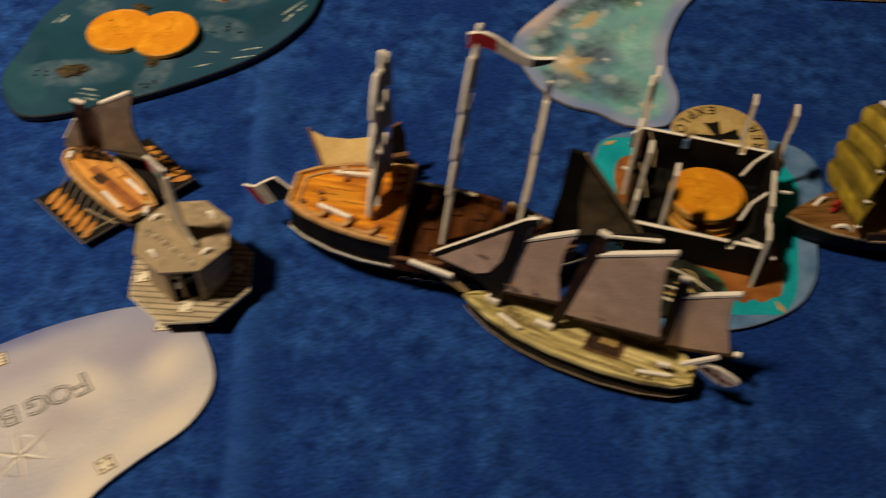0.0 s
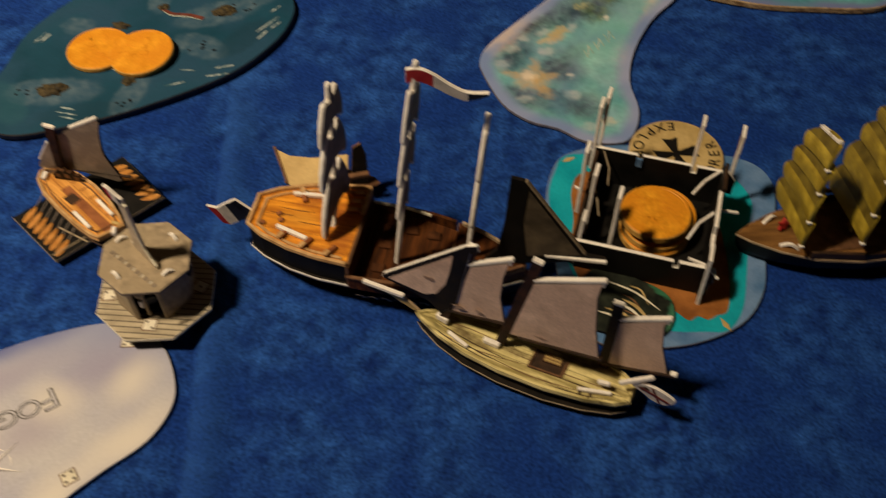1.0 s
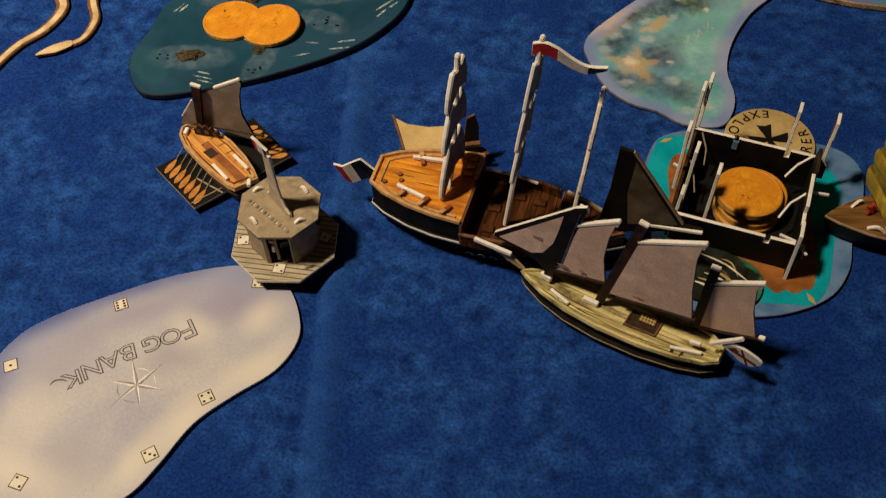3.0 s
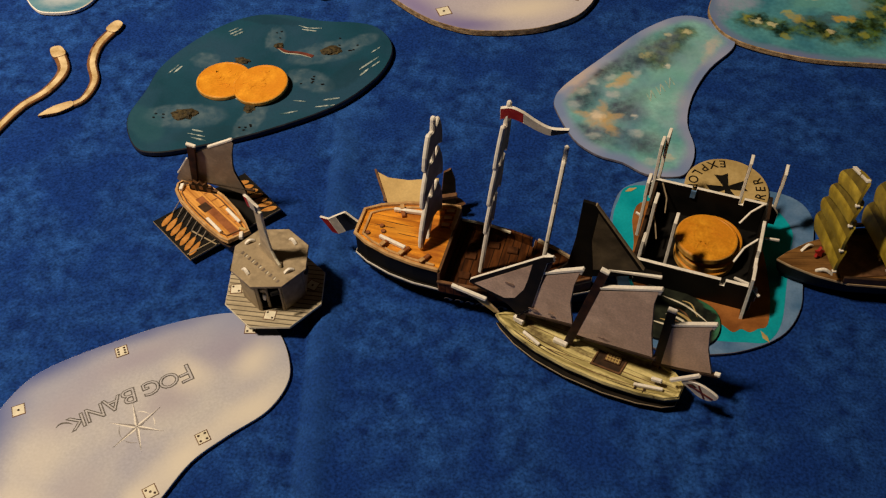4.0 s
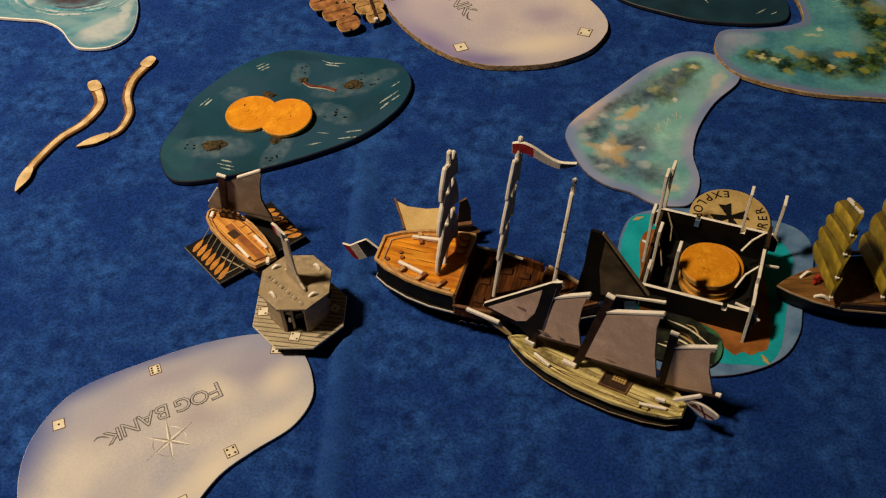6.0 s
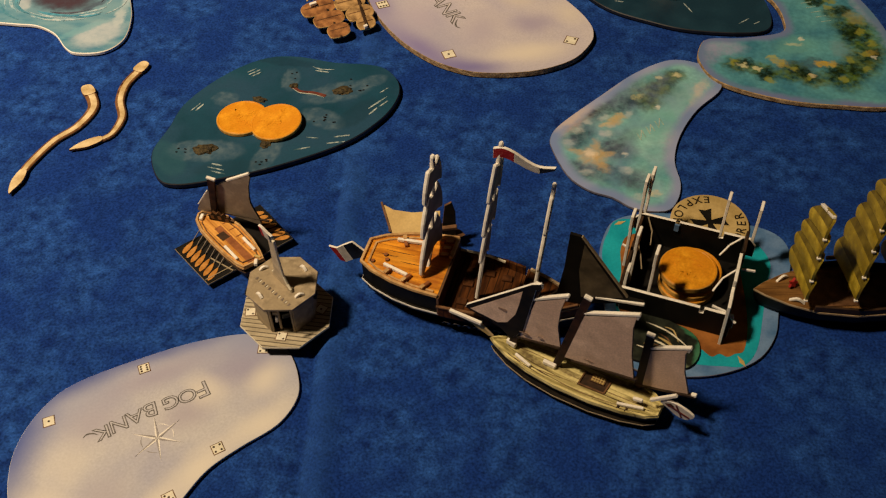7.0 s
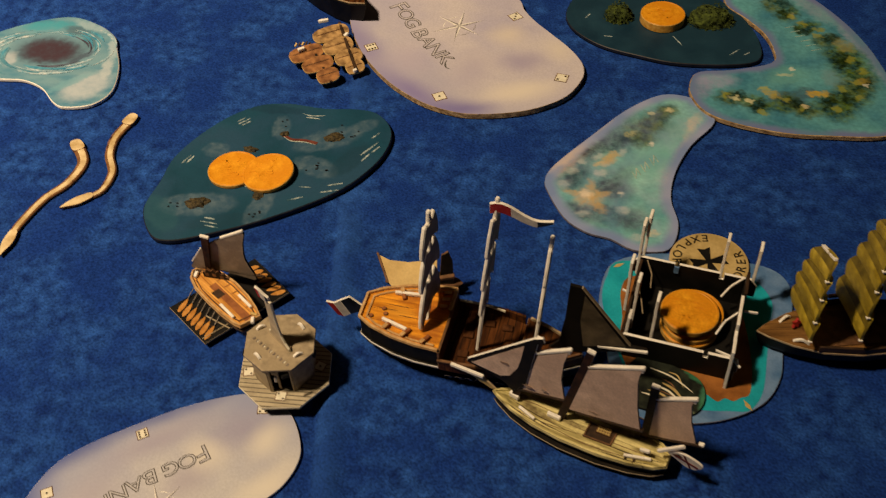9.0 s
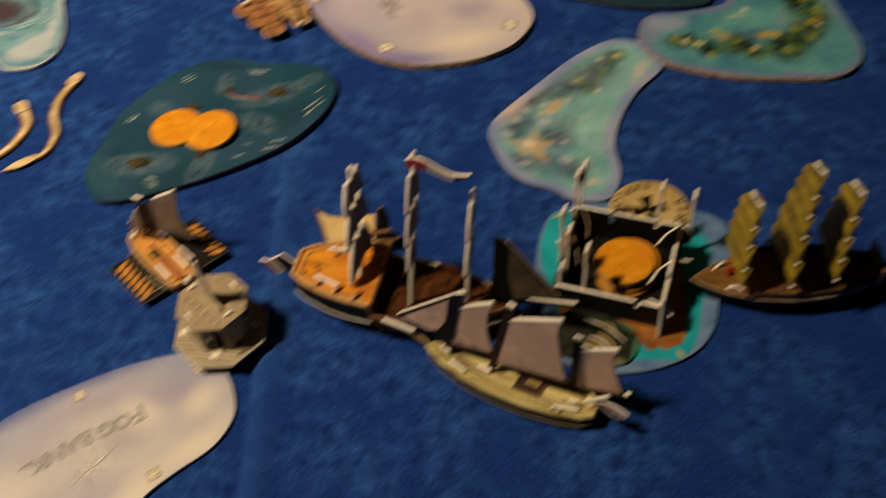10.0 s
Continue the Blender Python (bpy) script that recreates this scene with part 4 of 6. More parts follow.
for i, (x, y, rx, ry, h, turn) in enumerate(((-25.5, -23.5, 4.6, 2.8, 1.4, 8), (20.5, 19.3, 3.9, 2.5, 1.2, 12), (-2.2, -17, 2.2, 2.8, 1.0, 0), (-12.5, 9.3, 3.2, 1.8, 0.8, -10), (-0.6, 20, 1.8, 1.6, 0.9, 0))):
    bm = bmesh.new()
    bmesh.ops.create_icosphere(bm, subdivisions=3, radius=1)
    for v in bm.verts:
        k = 1 + 0.45 * noise.noise(v.co * 2.1 + Vector((i * 7, 0, 0)))
        v.co = Vector((v.co.x * rx * k, v.co.y * ry * k, max(-0.1, v.co.z) * h * k))
    bmesh.ops.rotate(bm, cent=(0, 0, 0), matrix=Matrix.Rotation(radians(turn), 3, "Z"), verts=bm.verts)
    bmesh.ops.translate(bm, vec=(x, y, 2.2), verts=bm.verts)
    part("rock", bm, ROCK, reef, "small mossy brown rock")
wreck = decal("wreck_timber", stroke([(-1, 19.5), (3, 16.8), (9, 16.6), (14.5, 15.2)], 1.6, False), 2.32, TIMBER, reef, "red-brown timber between two rocks")
decal("timber_edge", stroke([(-0.5, 18.3), (3, 15.9), (9, 15.6), (14, 14.2)], 0.5), 2.36, PALE_SPOT, wreck)
for i, pts in enumerate((((4, 34), (8, 32.6), (14, 33.2)), ((-22, 25), (-18, 29)), ((-20.5, 24), (-17, 27.5)), ((-39, -1.5), (-36.5, 4)), ((-37, -1), (-35, 3.6)), ((22, -13.5), (29, -11.5)), ((13, -11), (18, -11)), ((34, 9.5), (40, 18)), ((38, 11), (41, 15.5)), ((-21, -33), (-14, -34)), ((-20, -31), (-15.5, -31.6)), ((10, -19), (16, -16.5)), ((-9, -12.5), (-6, -13)), ((35, 6), (37.5, 10.5)), ((6, 31.5), (12, 31.0)), ((-23, 26.5), (-20, 29.5)), ((24, -9.5), (30, -7.5)), ((-19, -35), (-13, -36)), ((36.5, 20), (39.5, 24)))):
    decal("ripple", stroke(pts, 0.55 + 0.3 * ((i * 5) % 3) / 2), 2.28, FOAM_LINE, reef)
rnd = random.Random(4)
for cx, cy, sp, k in ((17, 1, 6, 9), (25, 23, 8, 8), (-34, -26, 4, 4), (0, -27, 3, 5), (-1, 27, 2.5, 3)):
    for _ in range(k):
        decal("speck", blob_outline(cx + rnd.gauss(0, sp * 0.5), cy + rnd.gauss(0, sp * 0.33), 0.5, 0.4, rnd.random(), 7), 2.32, BLACK, reef)


def coin(x, y, z, r=10.5, thick=1.6, turn=0.0, seed=0, tilt=(0, 0), label="orange gold play coin lying on the reef card"):
    c = thing("gold_coin", x, y, z, turn, label, "coin", "gold coins", tilt)
    card("disc", disc_outline(r, 56), thick, [GOLD, GOLD_RIM, GOLD_RIM], c, (0, 0, thick / 2), chamfer=0.25)
    bm = bmesh.new()
    for rr in (r - 0.5,):
        lo = [[bm.verts.new((q * math.cos(2 * math.pi * i / 48), q * math.sin(2 * math.pi * i / 48), h)) for i in range(48)] for q, h in ((rr, thick), (rr - 0.1, thick + 0.07), (rr - 0.35, thick + 0.07), (rr - 0.45, thick))]
        for a, b in zip(lo, lo[1:]):
            for i in range(48):
                bm.faces.new((a[i], a[(i + 1) % 48], b[(i + 1) % 48], b[i]))
    part("raised_rim", bm, GOLD, c)
    rr = random.Random(seed)
    for i in range(9):
        a, b, t = rr.uniform(-4.5, 4.5), rr.uniform(-4.5, 4.5), rr.uniform(0, 3.1)
        relief = slab(bmesh.new(), stroke([(a, b), (a + 1.6 * math.cos(t), b + 1.6 * math.sin(t)), (a + 3 * math.cos(t + 0.5), b + 3 * math.sin(t + 0.5))], 0.9), 0.12, (0, 0, thick + 0.05), chamfer=0.03, edge=0, back=0)
        part("relief", relief, GOLD, c)
    return c


coin(-107.6, 217.8, 2.3, seed=1)
coin(-92.6, 216.2, 3.2, turn=40, seed=2, tilt=(0, -5), label="orange gold play coin resting half on another coin")

# Whirlpool.
whirl = thing("whirlpool_card", -217, 292, 0, 0, "turquoise whirlpool card with a dusky eye", "game card")
card("sheet", smooth([(29.5, 4), (24, 15), (11.5, 24.4), (-4.8, 29.5), (-25, 22), (-40, 9), (-44, -10), (-33, -20), (-17, -21.3), (-6, -21.5), (4.9, -26.5), (14, -35.6), (21, -38.9), (33, -36), (38.3, -26), (35.5, -10)], 6), 1.6, [SWIRL, WHITE, WHITE], whirl, (0, 0, 0.8), chamfer=0.3)
# Painted strokes that run round the eye.
rnd = random.Random(12)
for k in range(56):
    a0, long, r = rnd.uniform(0, 360), rnd.uniform(16, 60), rnd.uniform(1.02, 1.85)
    pts = []
    for q in range(6):
        a = radians(a0 + long * q / 5)
        rr = r + 0.12 * q / 5
        pts.append((-3 + 17.5 * rr * math.cos(a), 1 + 11.0 * rr * math.sin(a)))
    if max(p[0] for p in pts) < 29 and max(p[1] for p in pts) < 21 and min(p[1] for p in pts) > -19:
        mat = SWIRL_DARK if r < 1.12 else (FOAM_CREST, SWIRL_RING, FOAM_CREST, SWIRL_BLUE)[k % 4]
        decal("swirl_stroke", stroke(pts, rnd.uniform(0.5, 1.7)), 1.63 + 0.003 * k, mat, whirl, "painted stroke round the eye")
# Serpent pieces: curved printed strips.


def serpent(points, widths, label):
    x0, y0 = points[0]
    s = thing("sea_serpent", x0, y0, 0, 0, label, "game piece", "sea serpents")
    pts = smooth([(x - x0, y - y0, 0) for x, y in points], 10, closed=False)
    ws = [widths[0] + (widths[1] - widths[0]) * min(1, 1.0 * i / len(pts)) for i in range(len(pts))]
    bm = bmesh.new()
    rows = []
    for i, (p, w) in enumerate(zip(pts, ws)):
        d = (pts[min(i + 1, len(pts) - 1)] - pts[max(i - 1, 0)]).normalized()
        q = Vector((-d.y, d.x, 0)) * w / 2
        rows.append([bm.verts.new(p + q + Vector((0, 0, 0))), bm.verts.new(p + q + Vector((0, 0, 0.7))), bm.verts.new(p + q * 0.66 + Vector((0, 0, 1.2))), bm.verts.new(p - q * 0.4 + Vector((0, 0, 1.2))), bm.verts.new(p - q + Vector((0, 0, 0.7))), bm.verts.new(p - q)])
    for a, b in zip(rows, rows[1:]):
        for k in range(6):
            f = bm.faces.new((a[k], a[(k + 1) % 6], b[(k + 1) % 6], b[k]))
            f.material_index, f.smooth = (2, 0, 1, 0, 2, 2)[k], True
    bm.faces.new(rows[0])
    bm.faces.new(rows[-1][::-1])
    part("body", bm, [SERPENT, SERPENT_LIGHT, BROWN], s)
    d = (pts[0] - pts[4]).normalized()
    n = Vector((-d.y, d.x, 0))
    hd = smooth([pts[0] + d * a + n * b for a, b in ((-2, 2.3), (2.2, 2.9), (4.8, 1.9), (4.9, -0.6), (3.2, -2.2), (-2, -2.3))], 3)
    card("head", [(p.x, p.y) for p in hd], 1.4, [SERPENT_LIGHT, SERPENT, SERPENT], s, (0, 0, 0.75), label="pale cut end of the strip")
    d = (pts[-1] - pts[-8]).normalized()
    n = Vector((-d.y, d.x, 0))
    tl = [pts[-1] + d * a + n * b for a, b in ((-3, 1.3), (0, 2.2), (4, 2.3), (8.5, 0.9), (10.5, 0.2), (8.5, -1.0), (4, -2.1), (0, -2.0), (-3, -1.2))]
    card("tail_fin", smooth([(p.x, p.y, 0) for p in tl], 3), 1.0, [SERPENT_LIGHT, SERPENT, SERPENT], s, (0, 0, 0.82))
    return s


serpent([(-179.5, 228.5), (-173.8, 219), (-175.5, 207), (-181.5, 197), (-185.3, 183), (-185.6, 176)], (5.0, 3.4), "ochre printed sea serpent strip bending over the cloth")
serpent([(-163.5, 246.5), (-166, 236), (-164.3, 225), (-159.2, 214.5), (-159.6, 204), (-164.5, 199)], (4.6, 3.0), "ochre printed sea serpent strip curved like a hook")

# Teal shoal.
shoal = thing("shoal_card", 52, 236, 0, 0, "teal shoal card with coral patches and violet border", "game card")
SHOAL_SHAPE = [(-32.8, -18.5), (-34.4, -11), (-30.5, -1.5), (-15, 19), (-3, 34), (10, 44.6), (19.6, 46), (29, 41.8), (33.4, 33), (32.1, 26), (23.1, 13.2), (16.5, -3), (14.3, -18), (16.6, -30.5), (15.3, -40), (11, -46), (0, -46.3), (-8.4, -41.5), (-17.6, -38.7), (-26, -31.8)]
rim_sheet(smooth(SHOAL_SHAPE, 4), 1.0, [SHOAL, LILAC_EDGE, LILAC_EDGE], shoal, 5.2)
for i in range(6):
    x, y = 0.4 + 1.75 * i, -6.0 + 2.05 * i
    decal("faint_bar", stroke([(x - 1.0, y + 2.1), (x + 0.8, y - 2.0)], 0.55, False), 1.04, FAINT, shoal)
    if i % 2:
        decal("faint_bar", stroke([(x - 1.0, y + 2.0), (x - 1.0, y - 2.6)], 0.35, False), 1.045, PALE_SPOT, shoal)

# Large island on thick board, with a second reef card in its bay.
isle = thing("island_card", 122, 305, 0, 0, "large teal island print on thick brown-edged board", "game card")
ISLE_SHAPE = [(-45.6, -15), (-45.7, -24), (-40.2, -35), (-28.3, -41.8), (-9.3, -46.4), (8.4, -46.8), (29, -45.5), (39.6, -38), (43, -25), (38.5, -6), (33, 17), (24, 38), (10, 58), (-8, 66), (-24, 60), (-26.5, 46), (-18, 34.5), (-11, 23), (-8, 10), (-10, 1.2), (-27, -5), (-41.5, -7.5)]
rim_sheet(smooth(ISLE_SHAPE, 4), 2.2, [ISLE_PRINT, BOARD, BOARD], isle, 5.0, 0.3)
for i in range(6):
    x, y = 10.5 - 1.9 * i, 12 + 3.4 * i
    decal("faint_bar", stroke([(x - 2.4, y - 0.9), (x + 2.2, y + 0.8)], 0.45, False), 2.24, FAINT, isle)

reef_b = thing("reef_card", 68, 338, 0, 0, "dark teal reef card with moss tufts beside the island", "game card", "reef cards")
card("sheet", smooth([(-47, 4), (-44, -10), (-31, -22.7), (-13, -30), (4, -34.3), (28, -33.8), (40, -28), (39, -8), (28, 14), (8, 28), (-20, 30), (-40, 20)], 6), 1.8, [REEF_DEEP, NAVY, NAVY], reef_b, (0, 0, 0.9), chamfer=0.3)
for i, pts in enumerate((((2, -13.8), (6, -20.8)), ((-29, -15.8), (-25, -16.3)), ((26.4, -27), (31, -22.5)), ((32.7, -26.6), (35.5, -24.3)), ((-38, -2), (-35.5, 2)))):
    decal("ripple", stroke(pts, 0.55), 1.84, FOAM_LINE, reef_b)
coin(65.5, 336, 1.9, r=10.2, thick=4.0, seed=5, label="thick orange gold coin standing on the reef card")


def moss(x, y, z, rx, ry, h, seed):
    t = thing("moss_tuft", x, y, z, 0, "small olive green moss tuft on the reef card", "moss", "moss tufts")
    r = random.Random(seed)
    bm = bmesh.new()
    for _ in range(420):
        a, q = r.uniform(0, 6.283), math.sqrt(r.random())
        p = Vector((rx * q * math.cos(a), ry * q * math.sin(a), h * (1 - q ** 2) * r.uniform(0.25, 1.0)))
        s = r.uniform(0.5, 1.0)
        d = Vector((r.gauss(0, 1), r.gauss(0, 1), r.uniform(0.2, 1.5))).normalized() * s
        e = d.cross(Vector((r.gauss(0, 1), r.gauss(0, 1), r.gauss(0, 1)))).normalized() * s * 0.5
        bm.faces.new([bm.verts.new(p + e), bm.verts.new(p + d * 1.2), bm.verts.new(p - e), bm.verts.new(p - d * 0.3)])
    part("leaves", bm, BUSH, t)
    core = bmesh.new()
    bmesh.ops.create_icosphere(core, subdivisions=3, radius=1)
    for v in core.verts:
        k = 0.86 + 0.3 * noise.noise(v.co * 3 + Vector((seed, 0, 0)))
        v.co = Vector((v.co.x * rx * k, v.co.y * ry * k, max(0, v.co.z) * h * 0.8 * k))
    part("cushion", core, BUSH, t)


moss(87.5, 336.5, 1.8, 11.5, 7.6, 10.5, 3)
moss(45.5, 337.5, 1.8, 7.2, 6.4, 8.5, 4)

# ---- the fort on its island ----
fort_isle = thing("fort_island", 70, 150, 0, 0, "turquoise island card with brown land under the fort", "game card")
card("sheet", smooth([(-14, -33), (2, -32.5), (14, -28.7), (23.5, -22), (29, -12), (31, 0), (35, 13), (36, 27), (30, 35), (15, 38), (-8, 39), (-24, 34), (-29, 24), (-30, 8), (-27, -8), (-24, -24)], 5), 0.9, [SHELF, LILAC_EDGE, LILAC_EDGE], fort_isle, (0, 0, 0.45))
decal("lagoon", smooth([(-10, -26), (2, -27.5), (12, -27), (18, -26), (22.5, -19), (25, -6), (27, 8), (29, 20), (22, 30), (5, 33), (-22, 34), (-27.5, 26), (-29, 15), (-26, 2), (-20, -16)], 5), 0.94, LAGOON, fort_isle, "turquoise lagoon print")
decal("land", smooth([(-16, -22), (-8, -20.5), (0, -18.5), (3, -20.5), (5, -21.5), (8, -23.8), (10.5, -22.3), (13, -23.2), (15.5, -21.6), (18.5, -19.5), (20, -8), (19, 10), (16, 22), (0, 26), (-18, 27), (-22.5, 20), (-22, 8), (-23, -4), (-20, -14)], 4), 1.01, LAND, fort_isle, "orange-brown land print")
for x, y, a in ((17.5, -24.5, 120), (-23.5, 31.5, 30), (-2, -25.5, 60)):
    c, s = math.cos(radians(a)), math.sin(radians(a))
    decal("sand_spit", [(x + c * 2.6, y + s * 2.6), (x - s * 0.9, y + c * 0.9), (x - c * 2.2, y - s * 2.2), (x + s * 0.7, y - c * 0.7)], 1.08, CORAL, fort_isle)

tile = thing("wreck_tile", 62, 129, 1.1, -20, "small rounded black tile with pale streaks and green border", "game card")
card("sheet", smooth([(-14, -9), (0, -10), (10, -6.5), (12.5, 0.5), (9, 7.5), (0, 9.5), (-12, 9)], 5), 0.9, [TILE, BLACK, BLACK], tile, (0, 0, 0.45))
rnd = random.Random(8)
for k in range(8):
    y, x0, x1 = 6.6 - 1.7 * k + rnd.uniform(-0.5, 0.5), rnd.uniform(-9, -1), rnd.uniform(4, 10.5)
    decal("streak", stroke([(x0, y), ((x0 + x1) / 2, y - 0.4 + rnd.uniform(-0.6, 0.6)), (x1, y - 3.2 + rnd.uniform(-0.8, 0.6))], rnd.uniform(0.35, 1.0)), 0.94 + 0.01 * k, (TOKEN, DIE_PAPER, BROWN)[k % 3], tile)

fort = thing("card_fort", 68.4, 154, 1.0, -11.5, "black card fort with pale cut edges and thin posts", "fort")
CORE = [BLACK, WHITE, BLACK]
SIDE = [BLACK, DARK_BROWN, BLACK]
T = 1.0


def notched(length, high, notches, lug=2.2):
    """A wall outline with slots in its upper edge and short lugs past its ends."""
    pts = [(-length / 2, 0), (length / 2, 0), (length / 2, high * 0.45), (length / 2 + lug, high * 0.45), (length / 2 + lug, high * 0.8), (length / 2, high)]
    for n in sorted(notches, reverse=True):
        pts += [(n + 0.7, high), (n + 0.7, high - 2.6), (n - 0.7, high - 2.6), (n - 0.7, high)]
    return pts + [(-length / 2, high), (-length / 2 - lug, high * 0.8), (-length / 2 - lug, high * 0.45), (-length / 2, high * 0.45)]


card("wall", notched(36, 13, (8.2,), 0.6), T, CORE, fort, (0, -15.6, 0), (1, 0, 0), (0, -0.12, 1), "black front wall with a slot")
card("wall", notched(37, 14.5, (-6, 9)), T, CORE, fort, (-0.5, 16.2, 0), (1, 0, 0), (0, 0, 1))
card("wall", notched(31, 13.5, (4,), 1.2), T, SIDE, fort, (-18.6, 0.2, 0), (0, 1, 0), (0, 0, 1))
card("wall", [(-19.8, 0), (3.4, 0), (3.4, 20), (-9.2, 20), (-9.2, 17), (-14, 17), (-14, 19), (-19.8, 19)], T, CORE, fort, (16.3, 0, 0), (0, 1, 0), (-0.02, 0, 1), "tall black side wall with a notch")
card("wall", [(3.5, 0), (16, 0), (16, 14), (13, 21), (3.5, 21)], T, SIDE, fort, (16.5, 0, 0), (0, 1, 0), (0, 0, 1), "tall black rear side wall")
card("floor_plate", [(-18, -15), (17.6, -15), (17.6, 15.6), (-18, 15.6)], 0.8, [BLACK, WHITE, BLACK], fort, (0, 0, 0.9))


def post(a, b, head, tall=6.5, wide=1.25):
    """A narrow standing strip turned edge-on, with a broad flat head."""
    a, b = Vector(a), Vector(b)
    up = b - a
    h, w, k = up.length, wide / 2, head / 2
    outline = [(-w, 0), (w, 0), (w, h - tall), (k, h - tall + 0.3), (k, h - 0.3), (k - 0.4, h), (0.4 - k, h), (-k, h - 0.3), (-k, h - tall + 0.3), (-w, h - tall)]
    return card("post", outline, T, [BROWN, WHITE, BROWN], fort, a, (0.03, 1, 0), up.normalized(), "thin post with a flat square head", 0.15)


post((-18.4, 18.4, 8), (-18.0, 21.0, 31.0), head=4.6)
post((-19.6, 15.8, 6), (-19.3, 17.4, 30.4), head=4.4)
post((-20.2, -1.6, 6), (-19.9, -0.6, 31.0), head=4.6)
post((-16.9, -8.6, 6), (-16.3, -7.9, 31.0), head=4.6, tall=7.5)
post((-17.6, -15.4, 8), (-17.0, -14.2, 20.0), head=4.0)
post((-9.5, -14.4, 6), (-9.2, -13.9, 31.0), head=4.6)
post((8.1, 18.2, 4), (8.1, 20.4, 28.0), head=4.4)
post((18.8, 17.4, 6), (18.7, 19.2, 28.0), head=4.8)


def brace(points, wide=0.65, mat=WHITE):
    for a, b in zip(points, points[1:]):
        bar("brace", a, b, wide, wide * 1.2, mat, fort)


brace([(15.5, 15.4, 14.8), (12.0, 12.8, 12.5), (9.6, 10.0, 9.5)])
brace([(16.2, 0.8, 15.0), (12.2, -2.6, 12.4), (10.2, -6.5, 9.6)])
brace([(11.0, -15.8, 13.4), (16.0, -16.6, 13.0), (19.2, -19.0, 11.5)])
brace([(17.2, 1.2, 15.0), (21.6, 1.5, 15.2)])
brace([(-17.6, 3.4, 13.6), (-15.6, 1.0, 10.4), (-14.0, -2.6, 7.0)], 0.4, STONE)
brace([(-16.6, 15.4, 14.0), (-14.2, 12.6, 10.4), (-13.6, 9.2, 7.0)], 0.4, STONE)
brace([(-19.4, -0.8, 13.8), (-22.0, -0.2, 14.2)])
card("blue_tag", [(-0.8, 0), (0.8, 0), (0.8, 3.2), (-0.8, 3.2)], 0.6, [SHELF, SHELF, SHELF], fort, (-6.5, 15.4, 10.5), (1, 0, 0), (0, 0, 1))

for k, (dx, dy) in enumerate(((0.6, -0.4), (0.9, 0.3), (1.9, 2.1), (0, 0.2))):
    coin(69.3 + dx, 154.3 + dy, 2.35 + 2.18 * k, 9.6, 2.15, 30 * k, 10 + k, label="orange gold coin in a stack inside the fort")

token = thing("explorer_token", 78.5, 185.2, 1.1, 0, "drab round token with black cross and ring lettering", "token", tilt=(0.5, 0))
card("disc", disc_outline(14.0, 64), 1.2, [TOKEN, TAN_EDGE, TAN_EDGE], token, (0, 0, 0.6), chamfer=0.2)
arm = [(0.9, 0.9), (2.4, 6.6), (0, 5.9), (-2.4, 6.6), (-0.9, 0.9)]
for k in range(4):
    a = radians(90 * k + 14)
    decal("cross_arm", [(x * math.cos(a) - y * math.sin(a), x * math.sin(a) + y * math.cos(a)) for x, y in arm + [(-0.9, -0.2), (0.9, -0.2)]], 1.24 + 0.005 * k, BLACK, token, "black flared cross arm")
for i, ch in enumerate("EXPLORER EXPLORER "):
    if ch != " ":
        a = 94 + i * 18.0
        lettering("letter", ch, 4.7, SOOT, token, 12.9 * math.cos(radians(a)), 12.9 * math.sin(radians(a)), 1.24, a + 90, 0.05)

# ---- ships ----
SAILCLOTH = [SAIL_VIOLET, WHITE, SAIL_VIOLET]


def sail_mast(parent, foot, head, lobes, mats, wide=1.6, thick=1.0, across=(0, 1, 0), arch=0.22, kick=0.0, name="mast", label=""):
    """A mast with square sails cut from one card: lobes are (from, to, half width, share of it at the yard) along the mast."""
    foot, head = Vector(foot), Vector(head)
    up = head - foot
    h = up.length
    side = [(wide / 2, 0)]
    for lo, hi, w, top in lobes:
        n = (hi - lo) * h
        side += [(wide / 2, lo * h + n * arch), (w * 0.45, lo * h + n * arch * 0.72), (w * 0.72, lo * h + n * arch * 0.3), (w * 0.84, lo * h + n * 0.02), (w * 0.93, lo * h), (w, lo * h + n * 0.08), (w * 0.99, lo * h + n * 0.25)]
        side += [(w * (1 - (1 - top) * f ** 1.6), lo * h + n * (0.25 + 0.72 * f)) for f in (0.3, 0.6, 0.85, 1.0)]
        side += [(w * top * 0.9, hi * h), (w * top * 0.7, hi * h - 0.1), (max(w * top * 0.5, wide / 2 + 0.1), hi * h - n * 0.06), (wide / 2 + 0.05, hi * h - n * 0.1)]
    side += [(wide / 2, h - 0.6), (wide * 0.3, h)]
    outline = side + [(-x, y) for x, y in side[::-1]]
    outline[0], outline[-1] = (wide / 2 + kick, 0), (kick - wide / 2, 0)
    return card(name, outline, thick, mats, parent, foot, across, up.normalized(), label, 0.4)


